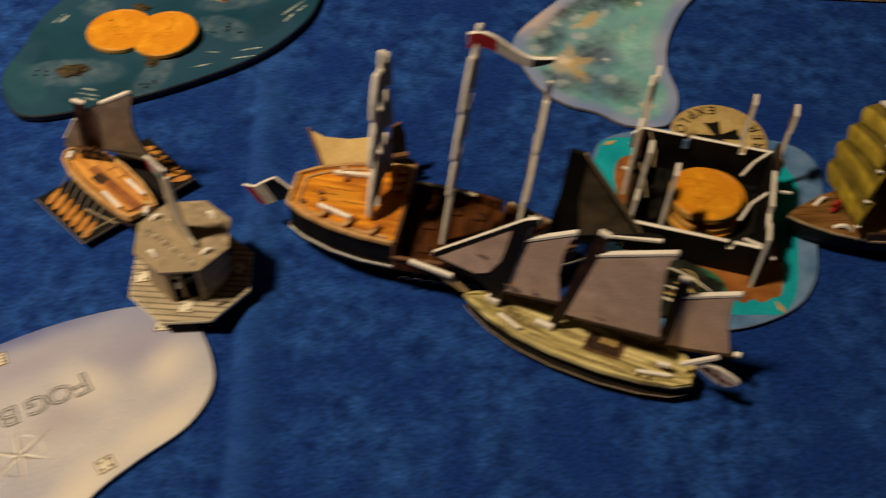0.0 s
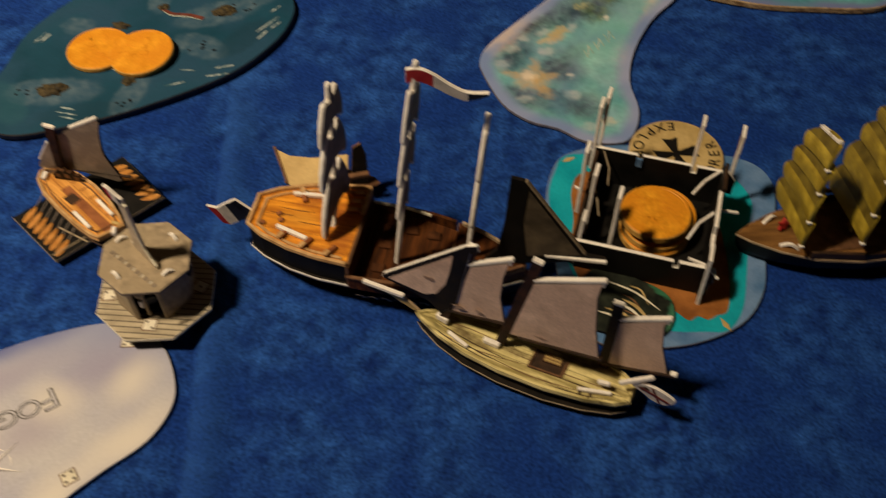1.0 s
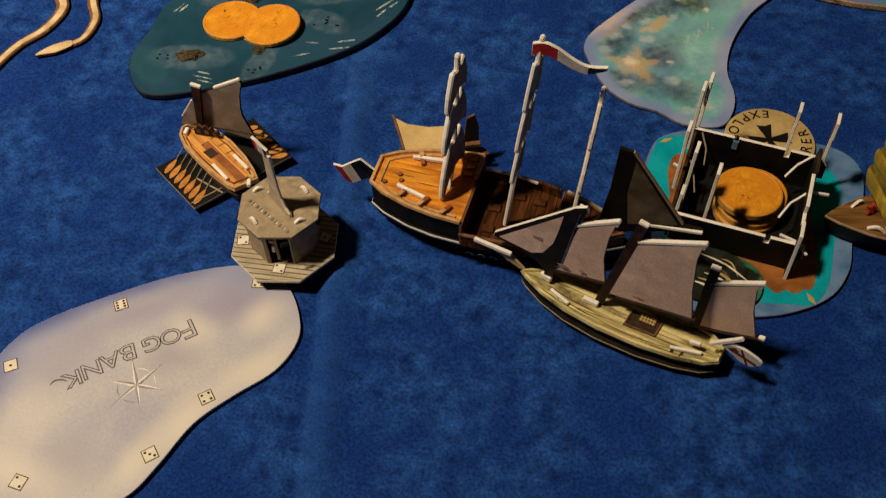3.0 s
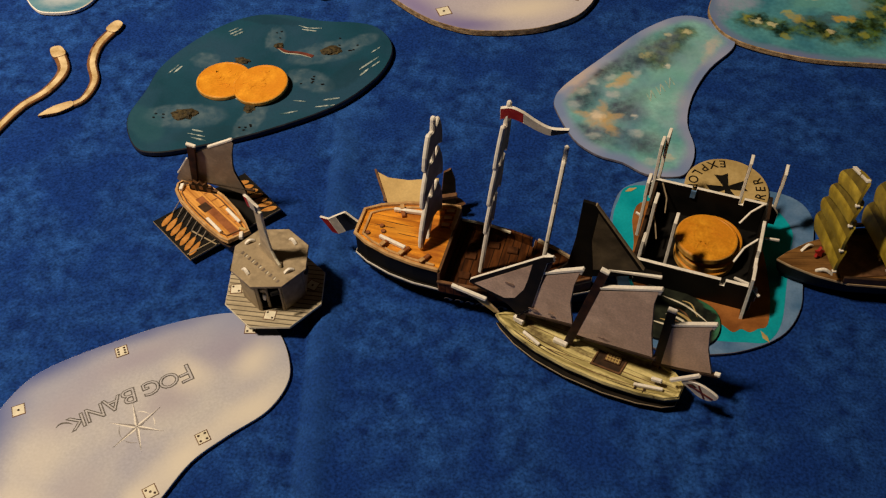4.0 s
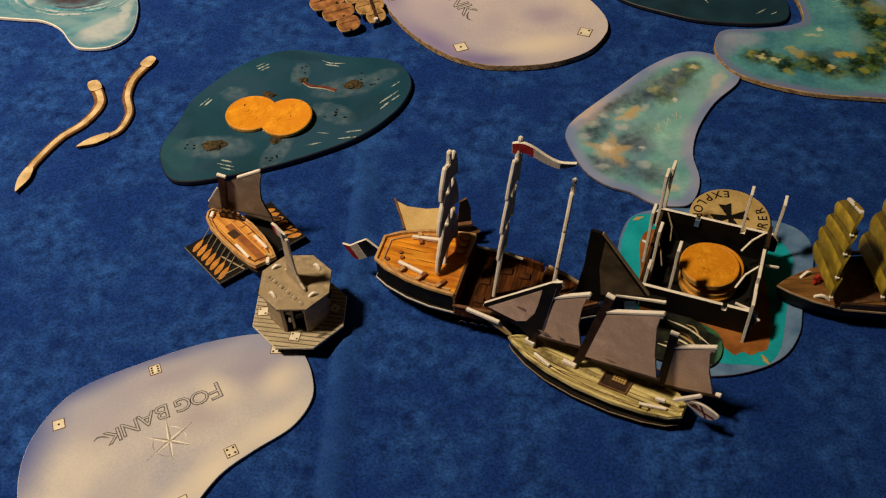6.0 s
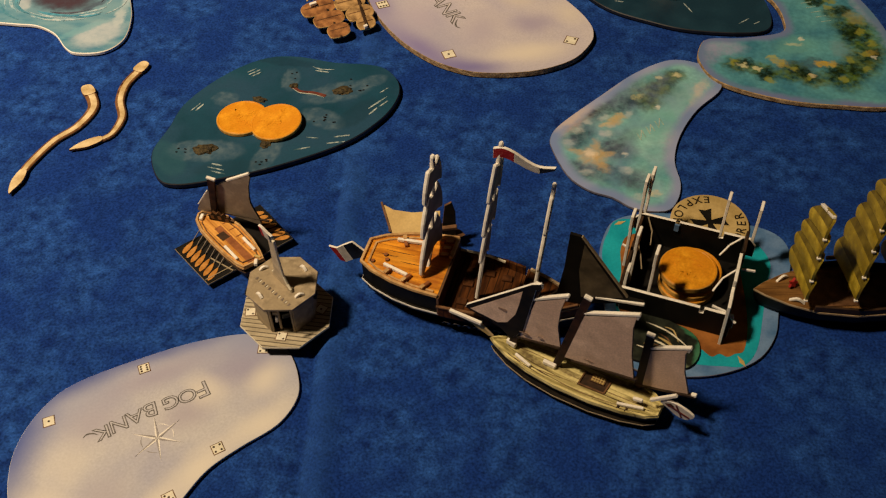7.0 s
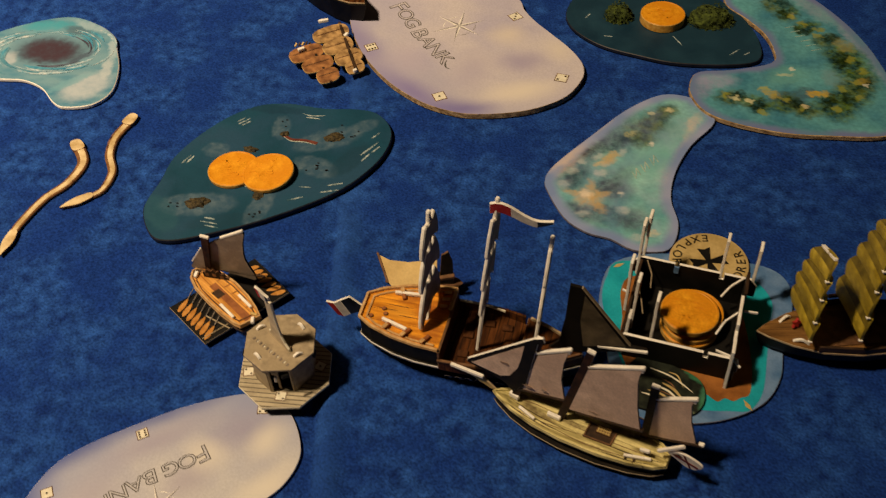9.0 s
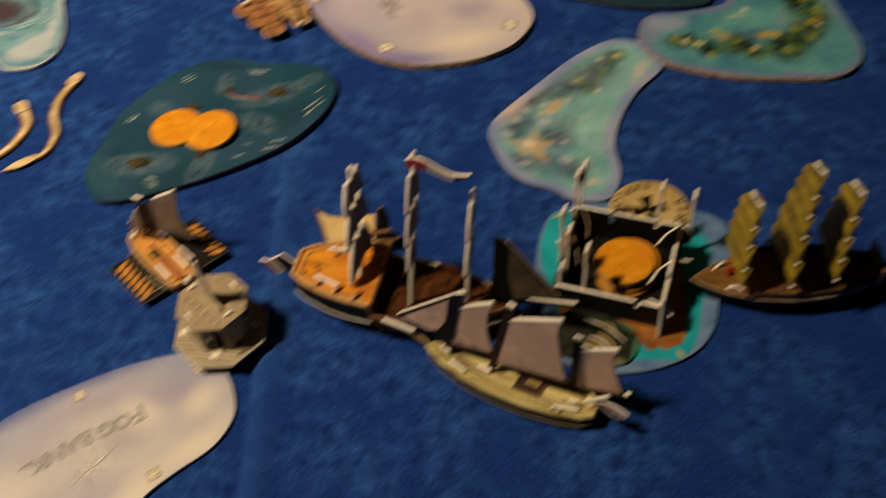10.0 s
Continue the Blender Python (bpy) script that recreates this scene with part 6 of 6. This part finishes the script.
def batten_sail(x, near, far):
    """A fan of overlapping panels up one mast: near and far give the battens' ends as (across the ship, height). Each panel's foot stands proud of the one below."""
    up, across = Vector((0, 0, 1)), Vector((0, 1, 0))
    face = across.cross(up)
    base = Vector((x, 0, 0))
    mast = card("mast", [(-1.0, 9), (1.2, 9), (1.2, near[-1][1] - 4), (-1.0, near[-1][1] - 4)], 0.8, [YELLOW_SAIL, WHITE, YELLOW_SAIL], junk, base - face * 1.6, across, up)
    rows, cols = 7, 9
    for (n0, n1), (f0, f1) in zip(zip(near, near[1:]), zip(far, far[1:])):
        n0, n1, f0, f1 = (Vector(p) for p in (n0, n1, f0, f1))
        bm = bmesh.new()
        sheets = []
        for depth in (0.45, -0.45):
            sheet = []
            for r in range(rows + 1):
                v = r / rows * 1.06
                a, b = n0 + (n1 - n0) * v, f0 + (f1 - f0) * v
                a.x += 0.7 * math.sin(math.pi * min(1, v)) - (0.9 if r == rows else 0)
                b.x -= 1.7 * math.sin(math.pi * min(1, v)) - 0.3
                line = []
                for c in range(cols + 1):
                    u = c / cols
                    p = a + (b - a) * u
                    p.y += 0.5 * math.sin(math.pi * u)
                    off = 1.0 - 1.3 * v + 0.8 * math.sin(math.pi * min(1, v)) + depth
                    line.append(bm.verts.new(base + across * p.x + up * p.y + face * off))
                sheet.append(line)
            sheets.append(sheet)
        front, back = sheets
        for r in range(rows):
            for c in range(cols):
                # Upper rows take the olive: painted shade below the next panel's foot.
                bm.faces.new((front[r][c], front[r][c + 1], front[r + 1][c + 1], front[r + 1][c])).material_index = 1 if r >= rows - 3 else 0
                bm.faces.new((back[r][c], back[r + 1][c], back[r + 1][c + 1], back[r][c + 1]))
        ring = [(0, c) for c in range(cols + 1)] + [(r, cols) for r in range(1, rows + 1)] + [(rows, c) for c in range(cols - 1, -1, -1)] + [(r, 0) for r in range(rows - 1, 0, -1)]
        for (r0, c0), (r1, c1) in zip(ring, ring[1:] + ring[:1]):
            bm.faces.new((front[r0][c0], back[r0][c0], back[r1][c1], front[r1][c1]))
        panel = part("sail_panel", bm, [YELLOW_SAIL, SAIL_FOLD_SHADE], mast, "mustard battened sail panel")
        for f in panel.data.polygons:
            f.use_smooth = False
        for e, s in ((n0, 1),):
            bar("batten_end", base + across * (e.x + 0.5 * s) + up * (e.y - 0.1) + face * 1.2, base + across * (e.x - 0.5 * s) + up * (e.y - 0.1) + face * 1.2, 1.2, 0.6, WHITE, mast)
    n, f = Vector(near[-1]), Vector(far[-1])
    for a, b in ((0.04, 0.42), (0.5, 0.94)):
        p, q = n + (f - n) * a, n + (f - n) * b
        bar("yard", base + across * p.x + up * (p.y + 0.5), base + across * q.x + up * (q.y + 0.5), 1.2, 0.8, WHITE, mast)


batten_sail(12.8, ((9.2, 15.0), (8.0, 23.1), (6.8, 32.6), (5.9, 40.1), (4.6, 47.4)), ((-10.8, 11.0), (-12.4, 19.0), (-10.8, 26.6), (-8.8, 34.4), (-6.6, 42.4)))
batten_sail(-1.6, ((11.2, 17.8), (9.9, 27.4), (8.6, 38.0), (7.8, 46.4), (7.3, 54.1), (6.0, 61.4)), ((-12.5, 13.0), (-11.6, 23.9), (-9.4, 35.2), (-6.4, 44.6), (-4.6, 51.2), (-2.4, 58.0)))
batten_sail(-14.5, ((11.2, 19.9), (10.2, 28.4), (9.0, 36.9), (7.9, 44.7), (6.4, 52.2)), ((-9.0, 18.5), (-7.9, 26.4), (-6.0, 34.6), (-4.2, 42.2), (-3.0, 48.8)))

# Galley on its oar board.
galley = thing("oared_galley", -89.3, 149.5, 0, -40, "small brown card galley with ochre oars and one grey sail", "model ship", "card ships")
BOARD_SHAPE = [(-14.2, -16.6), (8.8, -16.4), (10.8, 17.8), (-11.8, 18.6)]
tiltv = (0.012, 0.999, 0.02)
card("oar_board", BOARD_SHAPE, 0.9, [BLACK, STONE, BLACK], galley, (0, 0, 2.4), (1, 0, 0.01), tiltv, "black oar board")
for sgn in (-1, 1):
    for k in range(7):
        # Blades lie slanting, their shafts running up to the hull.
        tip = Vector((-9.9 + 2.86 * k, -15.4)) if sgn < 0 else Vector((-7.2 + 2.76 * k, 17.2))
        root = tip + (Vector((-2.6, 5.5)) if sgn < 0 else Vector((-2.2, -4.6)))
        d = (root - tip).normalized()
        n = Vector((-d.y, d.x))
        long = (root - tip).length
        pts = smooth([(*(tip + n * 0.35), 0), (*(tip + d * long * 0.25 + n * 1.0), 0), (*(tip + d * long * 0.6 + n * 0.95), 0), (*(root + n * 0.22), 0), (*(root - n * 0.22), 0), (*(tip + d * long * 0.6 - n * 0.95), 0), (*(tip + d * long * 0.25 - n * 1.0), 0), (*(tip - n * 0.35), 0)], 2)
        card("oar", pts, 0.25, [OCHRE, OCHRE, OCHRE], galley, (0, 0, 3.0), (1, 0, 0.01), tiltv, "ochre oar blade")
        if sgn < 0:
            end = root + d * 5.5
            bar("oar_shaft", (root.x, root.y, 3.0), (end.x, end.y, 4.4), 0.26, 0.3, SAIL_DARK, galley)
bar("board_seam", (-1.5, -9.5, 2.95), (9.4, -6.6, 3.05), 0.5, 0.25, STONE, galley)
bar("board_seam", (6.4, -16.0, 2.9), (7.4, -5.0, 3.0), 0.35, 0.25, STONE, galley)
ghull = [(-17.0, -3.6), (-14.6, -6.0), (-8.5, -7.6), (0, -8.0), (9, -7.9), (16, -7.2), (18.6, -6.4), (20.0, 1.4), (16, 2.6), (9, 4.0), (0, 4.6), (-8, 3.8), (-14, 1.4), (-17.0, -1.4)]
GU, GV = (0.9975, 0, 0.07), (0, 1, 0)
hull_shell("hull", ghull, [(2.9, 0.88, 0.6, 0), (6.0, 0.95, 0.86, 0), (9.4, 1, 1, 0)], [DARK_BROWN], galley)
card("deck", ghull, 0.8, [PALE_TEAK, TEAK_RAIL, BROWN], galley, (0, 0, 10.0), GU, GV, "orange planked deck")
loop_bar("rail", [(x * 0.97 + 0.1, (y + 1.8) * 0.91 - 1.8, 10.8 + 0.07 * x) for x, y in ghull], 0.9, 0.8, TEAK_RAIL, galley)
loop_bar("inner_rail", [(x * 0.84 + 0.4, (y + 1.8) * 0.7 - 1.8, 10.55 + 0.07 * x) for x, y in ghull], 0.45, 0.3, BROWN, galley)
decal("keel_board", [(-5, -3.3), (-5, -0.7), (18.4, -0.9), (18.4, -3.6)], 10.46, RUSSET, galley, "red-brown middle plank", (0, 0, 0), GU, GV)
decal("deck_hatch", [(-1.6, -4.6), (-1.6, -1.6), (2.6, -1.4), (2.6, -4.4)], 10.54, DARK_BROWN, galley, "", (0, 0, 0), GU, GV)
for k in range(6):
    decal("deck_beam", [(-10 + 4.6 * k, 0.2), (-9.6 + 4.6 * k, 0.2), (-9.4 + 4.6 * k, 3.4 - 0.25 * k), (-9.8 + 4.6 * k, 3.4 - 0.25 * k)], 10.48, RUSSET, galley, "", (0, 0, 0), GU, GV)
bar("peg", (5.0, -5.4, 11.3), (13.6, -5.6, 11.9), 1.0, 0.9, WHITE, galley)
bar("peg", (6.0, 1.5, 11.4), (14.2, 1.2, 12.0), 1.0, 0.9, WHITE, galley)
bar("peg", (-14.6, -2.6, 10.2), (-12.8, -4.6, 10.3), 1.2, 1.2, WHITE, galley)
bar("peg", (18.6, -1.0, 12.4), (20.6, -2.6, 12.5), 1.2, 1.4, WHITE, galley)
bar("peg", (16.4, -0.4, 12.2), (18.8, 0.6, 12.3), 0.9, 1.0, CORAL, galley)
mu, mv = Vector((math.cos(radians(33)), math.sin(radians(33)), 0)), Vector((0, 0, 1))
go = Vector((-10.6, 2.6, 0))
# Black carved block with openings, standing at the foot of the mast.
card("carved_block", [(-3.0, 10.0), (6.8, 10.0), (6.8, 11.4), (5.6, 11.6), (5.2, 13.0), (4.0, 12.6), (3.4, 14.2), (2.2, 13.2), (1.4, 14.6), (0.2, 13.4), (-1.0, 14.4), (-2.0, 12.8), (-3.0, 12.4)], 0.9, [SOOT, BROWN, SOOT], galley, go + mu.cross(mv) * 3.2, mu, mv, "black carved block at the mast foot")
for a, b in ((-1.4, 11.6), (1.4, 11.8), (4.2, 11.2)):
    decal("opening", [(a - 0.7, b - 0.8), (a + 0.7, b - 0.8), (a + 0.7, b + 0.8), (a - 0.7, b + 0.8)], 0.48, BROWN, galley, "", go + mu.cross(mv) * 3.2, mu, mv)
card("mast", [(-3.0, 9.8), (-1.0, 9.8), (2.2, 28.4), (-0.6, 29.0)], 1.0, [MAST_BLACK, MAST_BLACK, MAST_BLACK], galley, go + mu.cross(mv) * 1.3, mu, mv, "dark raked mast")
bar("mast_cap", go + mu.cross(mv) * 1.3 + mu * -0.8 + mv * 29.2, go + mu.cross(mv) * 1.3 + mu * 2.4 + mv * 28.7, 1.1, 0.9, WHITE, galley, "pale cut mast top")
card("sail", smooth([(-8.8, 9.5, 0), (-7.6, 13.6, 0), (-3.0, 20.8, 0), (4.0, 26.8, 0), (15.2, 33.4, 0), (14.2, 27.0, 0), (13.4, 19.0, 0), (15.8, 9.4, 0), (10.0, 9.6, 0), (0.0, 11.0, 0)], 3), 0.8, [GALLEY_SAIL, SOOT, GALLEY_SAIL], galley, go, mu, mv, "smoky grey lateen sail with pale upper edge")
for (a, b), (c, d) in zip(((-8.2, 13.2), (6.0, 28.2)), ((-3.2, 20.9), (15.4, 33.7))):
    bar("yard", go + mu * a + mv * b, go + mu * c + mv * d, 1.0 if a > 0 else 0.8, 0.8 if a > 0 else 0.5, WHITE, galley)
bar("boom", go + mu * -5.0 + mv * 10.9, go + mu * 19.0 + mv * 11.2, 0.8, 0.7, DARK_BROWN, galley)

# Octagonal tower.
tower = thing("octagonal_tower", -61.8, 119.8, 0, 0, "grey octagonal card tower with two planked decks and a flag", "tower")


def octagon(r, offset, cx=0.0, cy=0.0):
    return [(cx + r * math.cos(radians(offset + 45 * k)), cy + r * math.sin(radians(offset + 45 * k))) for k in range(8)]


card("base_deck", octagon(16.0, 30, 0.2, 1.5), 1.0, [STONE_DECK, DIE_PAPER, BLACK], tower, (0, 0, 5.5), label="planked grey octagonal deck")
for a in (45, 135):
    d = Vector((math.cos(radians(a)), math.sin(radians(a)), 0))
    card("foot_cross", [(-9, 0.2), (9, 0.2), (10.5, 5.0), (-10.5, 5.0)], 1.0, [BLACK, STONE, BLACK], tower, (0, 1.8, 0), d, (0, 0, 1))
UP = octagon(9.9, 31, 0.3, 2.4)
for k, (a, b) in enumerate(zip(UP, UP[1:] + UP[:1])):
    a, b = Vector((*a, 0)), Vector((*b, 0))
    d = (b - a).normalized()
    w = (b - a).length
    if k == 5:
        card("doorway", [(0, 6), (0.7, 6), (0.7, 17.2), (w - 0.7, 17.2), (w - 0.7, 6), (w, 6), (w, 18.4), (0, 18.4)], 0.9, [STONE, STONE, BLACK], tower, a, d, (0, 0, 1), "grey doorway panel")
        lean = a + d * 2.6 + Vector((0.1, 0.9, 0))
        bar("door_post", lean + Vector((0, 0, 6.2)), lean + Vector((0, 0, 17.0)), 0.8, 0.8, STONE, tower, "grey strip inside the doorway")
        bar("door_latch", lean + Vector((-0.8, -0.6, 10.6)), lean + Vector((-0.6, -0.6, 13.2)), 0.9, 0.9, WHITE, tower, "small white latch")
        bar("door_latch", lean + Vector((-1.8, -0.2, 14.6)), lean + Vector((0.2, -0.2, 14.6)), 0.8, 1.6, STONE, tower)
    else:
        card("wall_panel", [(0, 6), (w, 6), (w, 18.4), (0, 18.4)], 0.9, [STONE, STONE, BLACK], tower, a, d, (0, 0, 1))
card("dark_core", octagon(8.6, 31, 0.3, 2.4), 0.4, [BLACK, BLACK, BLACK], tower, (0, 0, 6.3))
for x, y in ((11.2, 0.6), (-10.2, -1.2), (4.4, -8.6), (-8.0, 8.0)):
    bar("tab", (x, y, 17.6), (x * 1.09, y * 1.09, 17.6), 2.6, 1.6, BLACK, tower)
card("top_deck", octagon(12.1, 31, 0.3, 2.7), 0.9, [STONE, SAIL_DARK, BLACK], tower, (0, 0, 19.0), label="grey octagonal upper deck")
for x, y, a in ((-7.2, 7.6, 35), (5.7, 9.5, -40), (-5.4, -3.6, -40), (7.4, -1.9, 35)):
    c, s = math.cos(radians(a)), math.sin(radians(a))
    arch_peg((x - 1.6 * c, y - 1.6 * s, 19.5), (x + 1.6 * c, y + 1.6 * s, 19.5), 1.0, WHITE, tower)
# Worn raised lettering across the deck, too rubbed to read.
for k in range(11):
    x, y = -8.4 + 1.32 * k, 3.4 - 0.92 * k
    bar("worn_letter", (x - 0.3, y - 0.5, 19.48), (x + 0.25, y + 0.6, 19.48), 0.42, 0.16, SAIL_DARK, tower)
    bar("worn_letter", (x + 0.1, y - 0.6, 19.47), (x + 0.55, y + 0.25, 19.47), 0.3, 0.14, DIE_PAPER if k % 2 else SAIL_DARK, tower)
die_spots = ((-11.8, -0.5, 2, 12), (1.2, -8.9, 2, 0), (11.4, 3.9, 1, -20))
for x, y, pips, rot in die_spots:
    die_mark(tower, x, y, 6.06, pips, rot, 0.95)
fin_at, fin_u = (0.3, 3.7, 0), (0.75, -0.66, 0)
card("flag_fin", [(-5.6, 19.4), (5.8, 19.4), (5.7, 20.9), (4.0, 22.2), (2.6, 25.0), (2.2, 28.5), (2.0, 33.0), (2.2, 41.8), (-1.6, 42.4), (-1.9, 36.0), (-2.5, 30.0), (-3.2, 24.6), (-4.2, 22.0), (-5.5, 20.8)], 0.9, [FIN_GREY, DIE_PAPER, FIN_GREY], tower, fin_at, fin_u, (0.0, -0.04, 1), "grey tapering flag staff", 0.3)
bar("fin_foot", (-3.6, 6.6, 19.9), (4.2, 0.0, 19.9), 1.5, 1.0, FIN_GREY, tower, "pale grey foot strip of the staff")
tflag = Vector((-0.2, 2.0, 0))
for pts, m in (([(-3.2, 45.8), (-1.9, 45.4), (-1.2, 41.6), (-2.4, 41.8)], RED), ([(-1.9, 45.4), (0.2, 44.0), (0.6, 40.6), (-1.2, 41.6)], FLAG_WHITE), ([(0.2, 44.0), (1.6, 43.4), (1.9, 40.4), (0.6, 40.6)], NAVY)):
    card("flag_stripe", pts, 0.9, [m, WHITE, m], tower, tflag, (0.9, -0.43, 0), (0, 0, 1))

# Brown card ship lying on its side beside the far fog bank.
wrecked = thing("toppled_ship", -88, 315, 0, 0, "toppled brown card ship with lobed sails lying flat", "model ship", "card ships")


def lobed(name, lobes, lift, mats):
    """Sail panels lying one under another: (middle, half length, half height), long side across the mast."""
    for k, (x, y, half, tall) in enumerate(lobes):
        s = half
        bm = slab(bmesh.new(), smooth([(-s, -0.3 * tall, 0), (-s * 0.8, -tall * 0.9, 0), (-s * 0.2, -tall * 1.05, 0), (s * 0.55, -tall, 0), (s, -tall * 0.5, 0), (s * 0.96, tall * 0.5, 0), (s * 0.4, tall * 0.9, 0), (-s * 0.6, tall * 0.8, 0), (-s * 0.98, tall * 0.35, 0)], 3), 1.0, (x, y, lift - 0.55 * k), (0.88, 0.47, 0.05), (-0.45, 0.86, 0.24))
        panel = part(name, bm, mats, wrecked)
        for f in (0.05,):
            bar("seam", (x - 0.88 * s * 0.8 - 0.45 * tall * f, y - 0.47 * s * 0.8 + 0.86 * tall * f, lift - 0.55 * k + 0.55 + 0.24 * tall * f - 0.05 * s), (x + 0.88 * s * 0.8 - 0.45 * tall * f, y + 0.47 * s * 0.8 + 0.86 * tall * f, lift - 0.55 * k + 0.55 + 0.24 * tall * f + 0.05 * s), 0.5, 0.25, BROWN, panel)


lobed("sail_panel", ((1.2, -5.4, 8.4, 4.6), (6.3, -14.0, 7.0, 4.6), (12.6, -21.2, 6.2, 4.4), (16.9, -27.6, 4.2, 3.8)), 6.2, [TAN_SAIL, CREAM, TAN_SAIL])
lobed("sail_panel", ((-7.4, -19.4, 7.8, 4.6), (-0.6, -26.4, 7.0, 4.4), (5.6, -33.6, 5.0, 4.2)), 4.8, [RUST_SAIL, CREAM, RUST_SAIL])
bar("mast", (4.0, 2.0, 7.2), (18.4, -31.5, 5.0), 1.3, 1.3, DARK_BROWN, wrecked)
bar("mast", (-7.5, -12.0, 5.0), (8.0, -37.5, 2.6), 1.3, 1.3, DARK_BROWN, wrecked)
for a, b in (((-5.8, 1.2, 7.8), (-1.2, 2.6, 8.0)), ((-10.8, -20.2, 6.6), (-8.0, -18.4, 6.8)), ((17.2, -32.2, 5.4), (18.6, -31.0, 5.4)), ((8.6, -8.4, 6.9), (9.6, -6.0, 7.0))):
    bar("peg", a, b, 1.5, 1.5, WHITE, wrecked)
for k in range(7):
    bar("frayed_card", (-13 + 1.5 * k + (9 if k > 3 else 0), -17.0 + 0.6 * k + (12 if k > 3 else 0), 6.3), (-12.4 + 1.5 * k + (9 if k > 3 else 0), -15.2 + 0.6 * k + (12 if k > 3 else 0), 6.9), 0.8, 0.7, DARK_BROWN if k % 2 else CREAM, wrecked)
hull_shell("hull", mirrored([(-30, 3), (-22, 6.5), (-8, 8.5), (8, 8.0), (20, 5.0), (26, 0)]), [(0, 0.8, 0.6, 0), (13, 1, 1, 0)], [BLACK], wrecked, "black hull on its side").matrix_basis = pose(-0.004, 0.024, 0.0, 0, 0, -38)
card("deck", mirrored([(-29, 3), (-21, 6.0), (-8, 8.0), (8, 7.6), (19, 4.6), (25, 0)]), 0.8, [TEAK_DARK, TAN_EDGE, BROWN], wrecked, (-4, 24, 13.6), (0.788, -0.616, 0), (0.616, 0.788, 0))
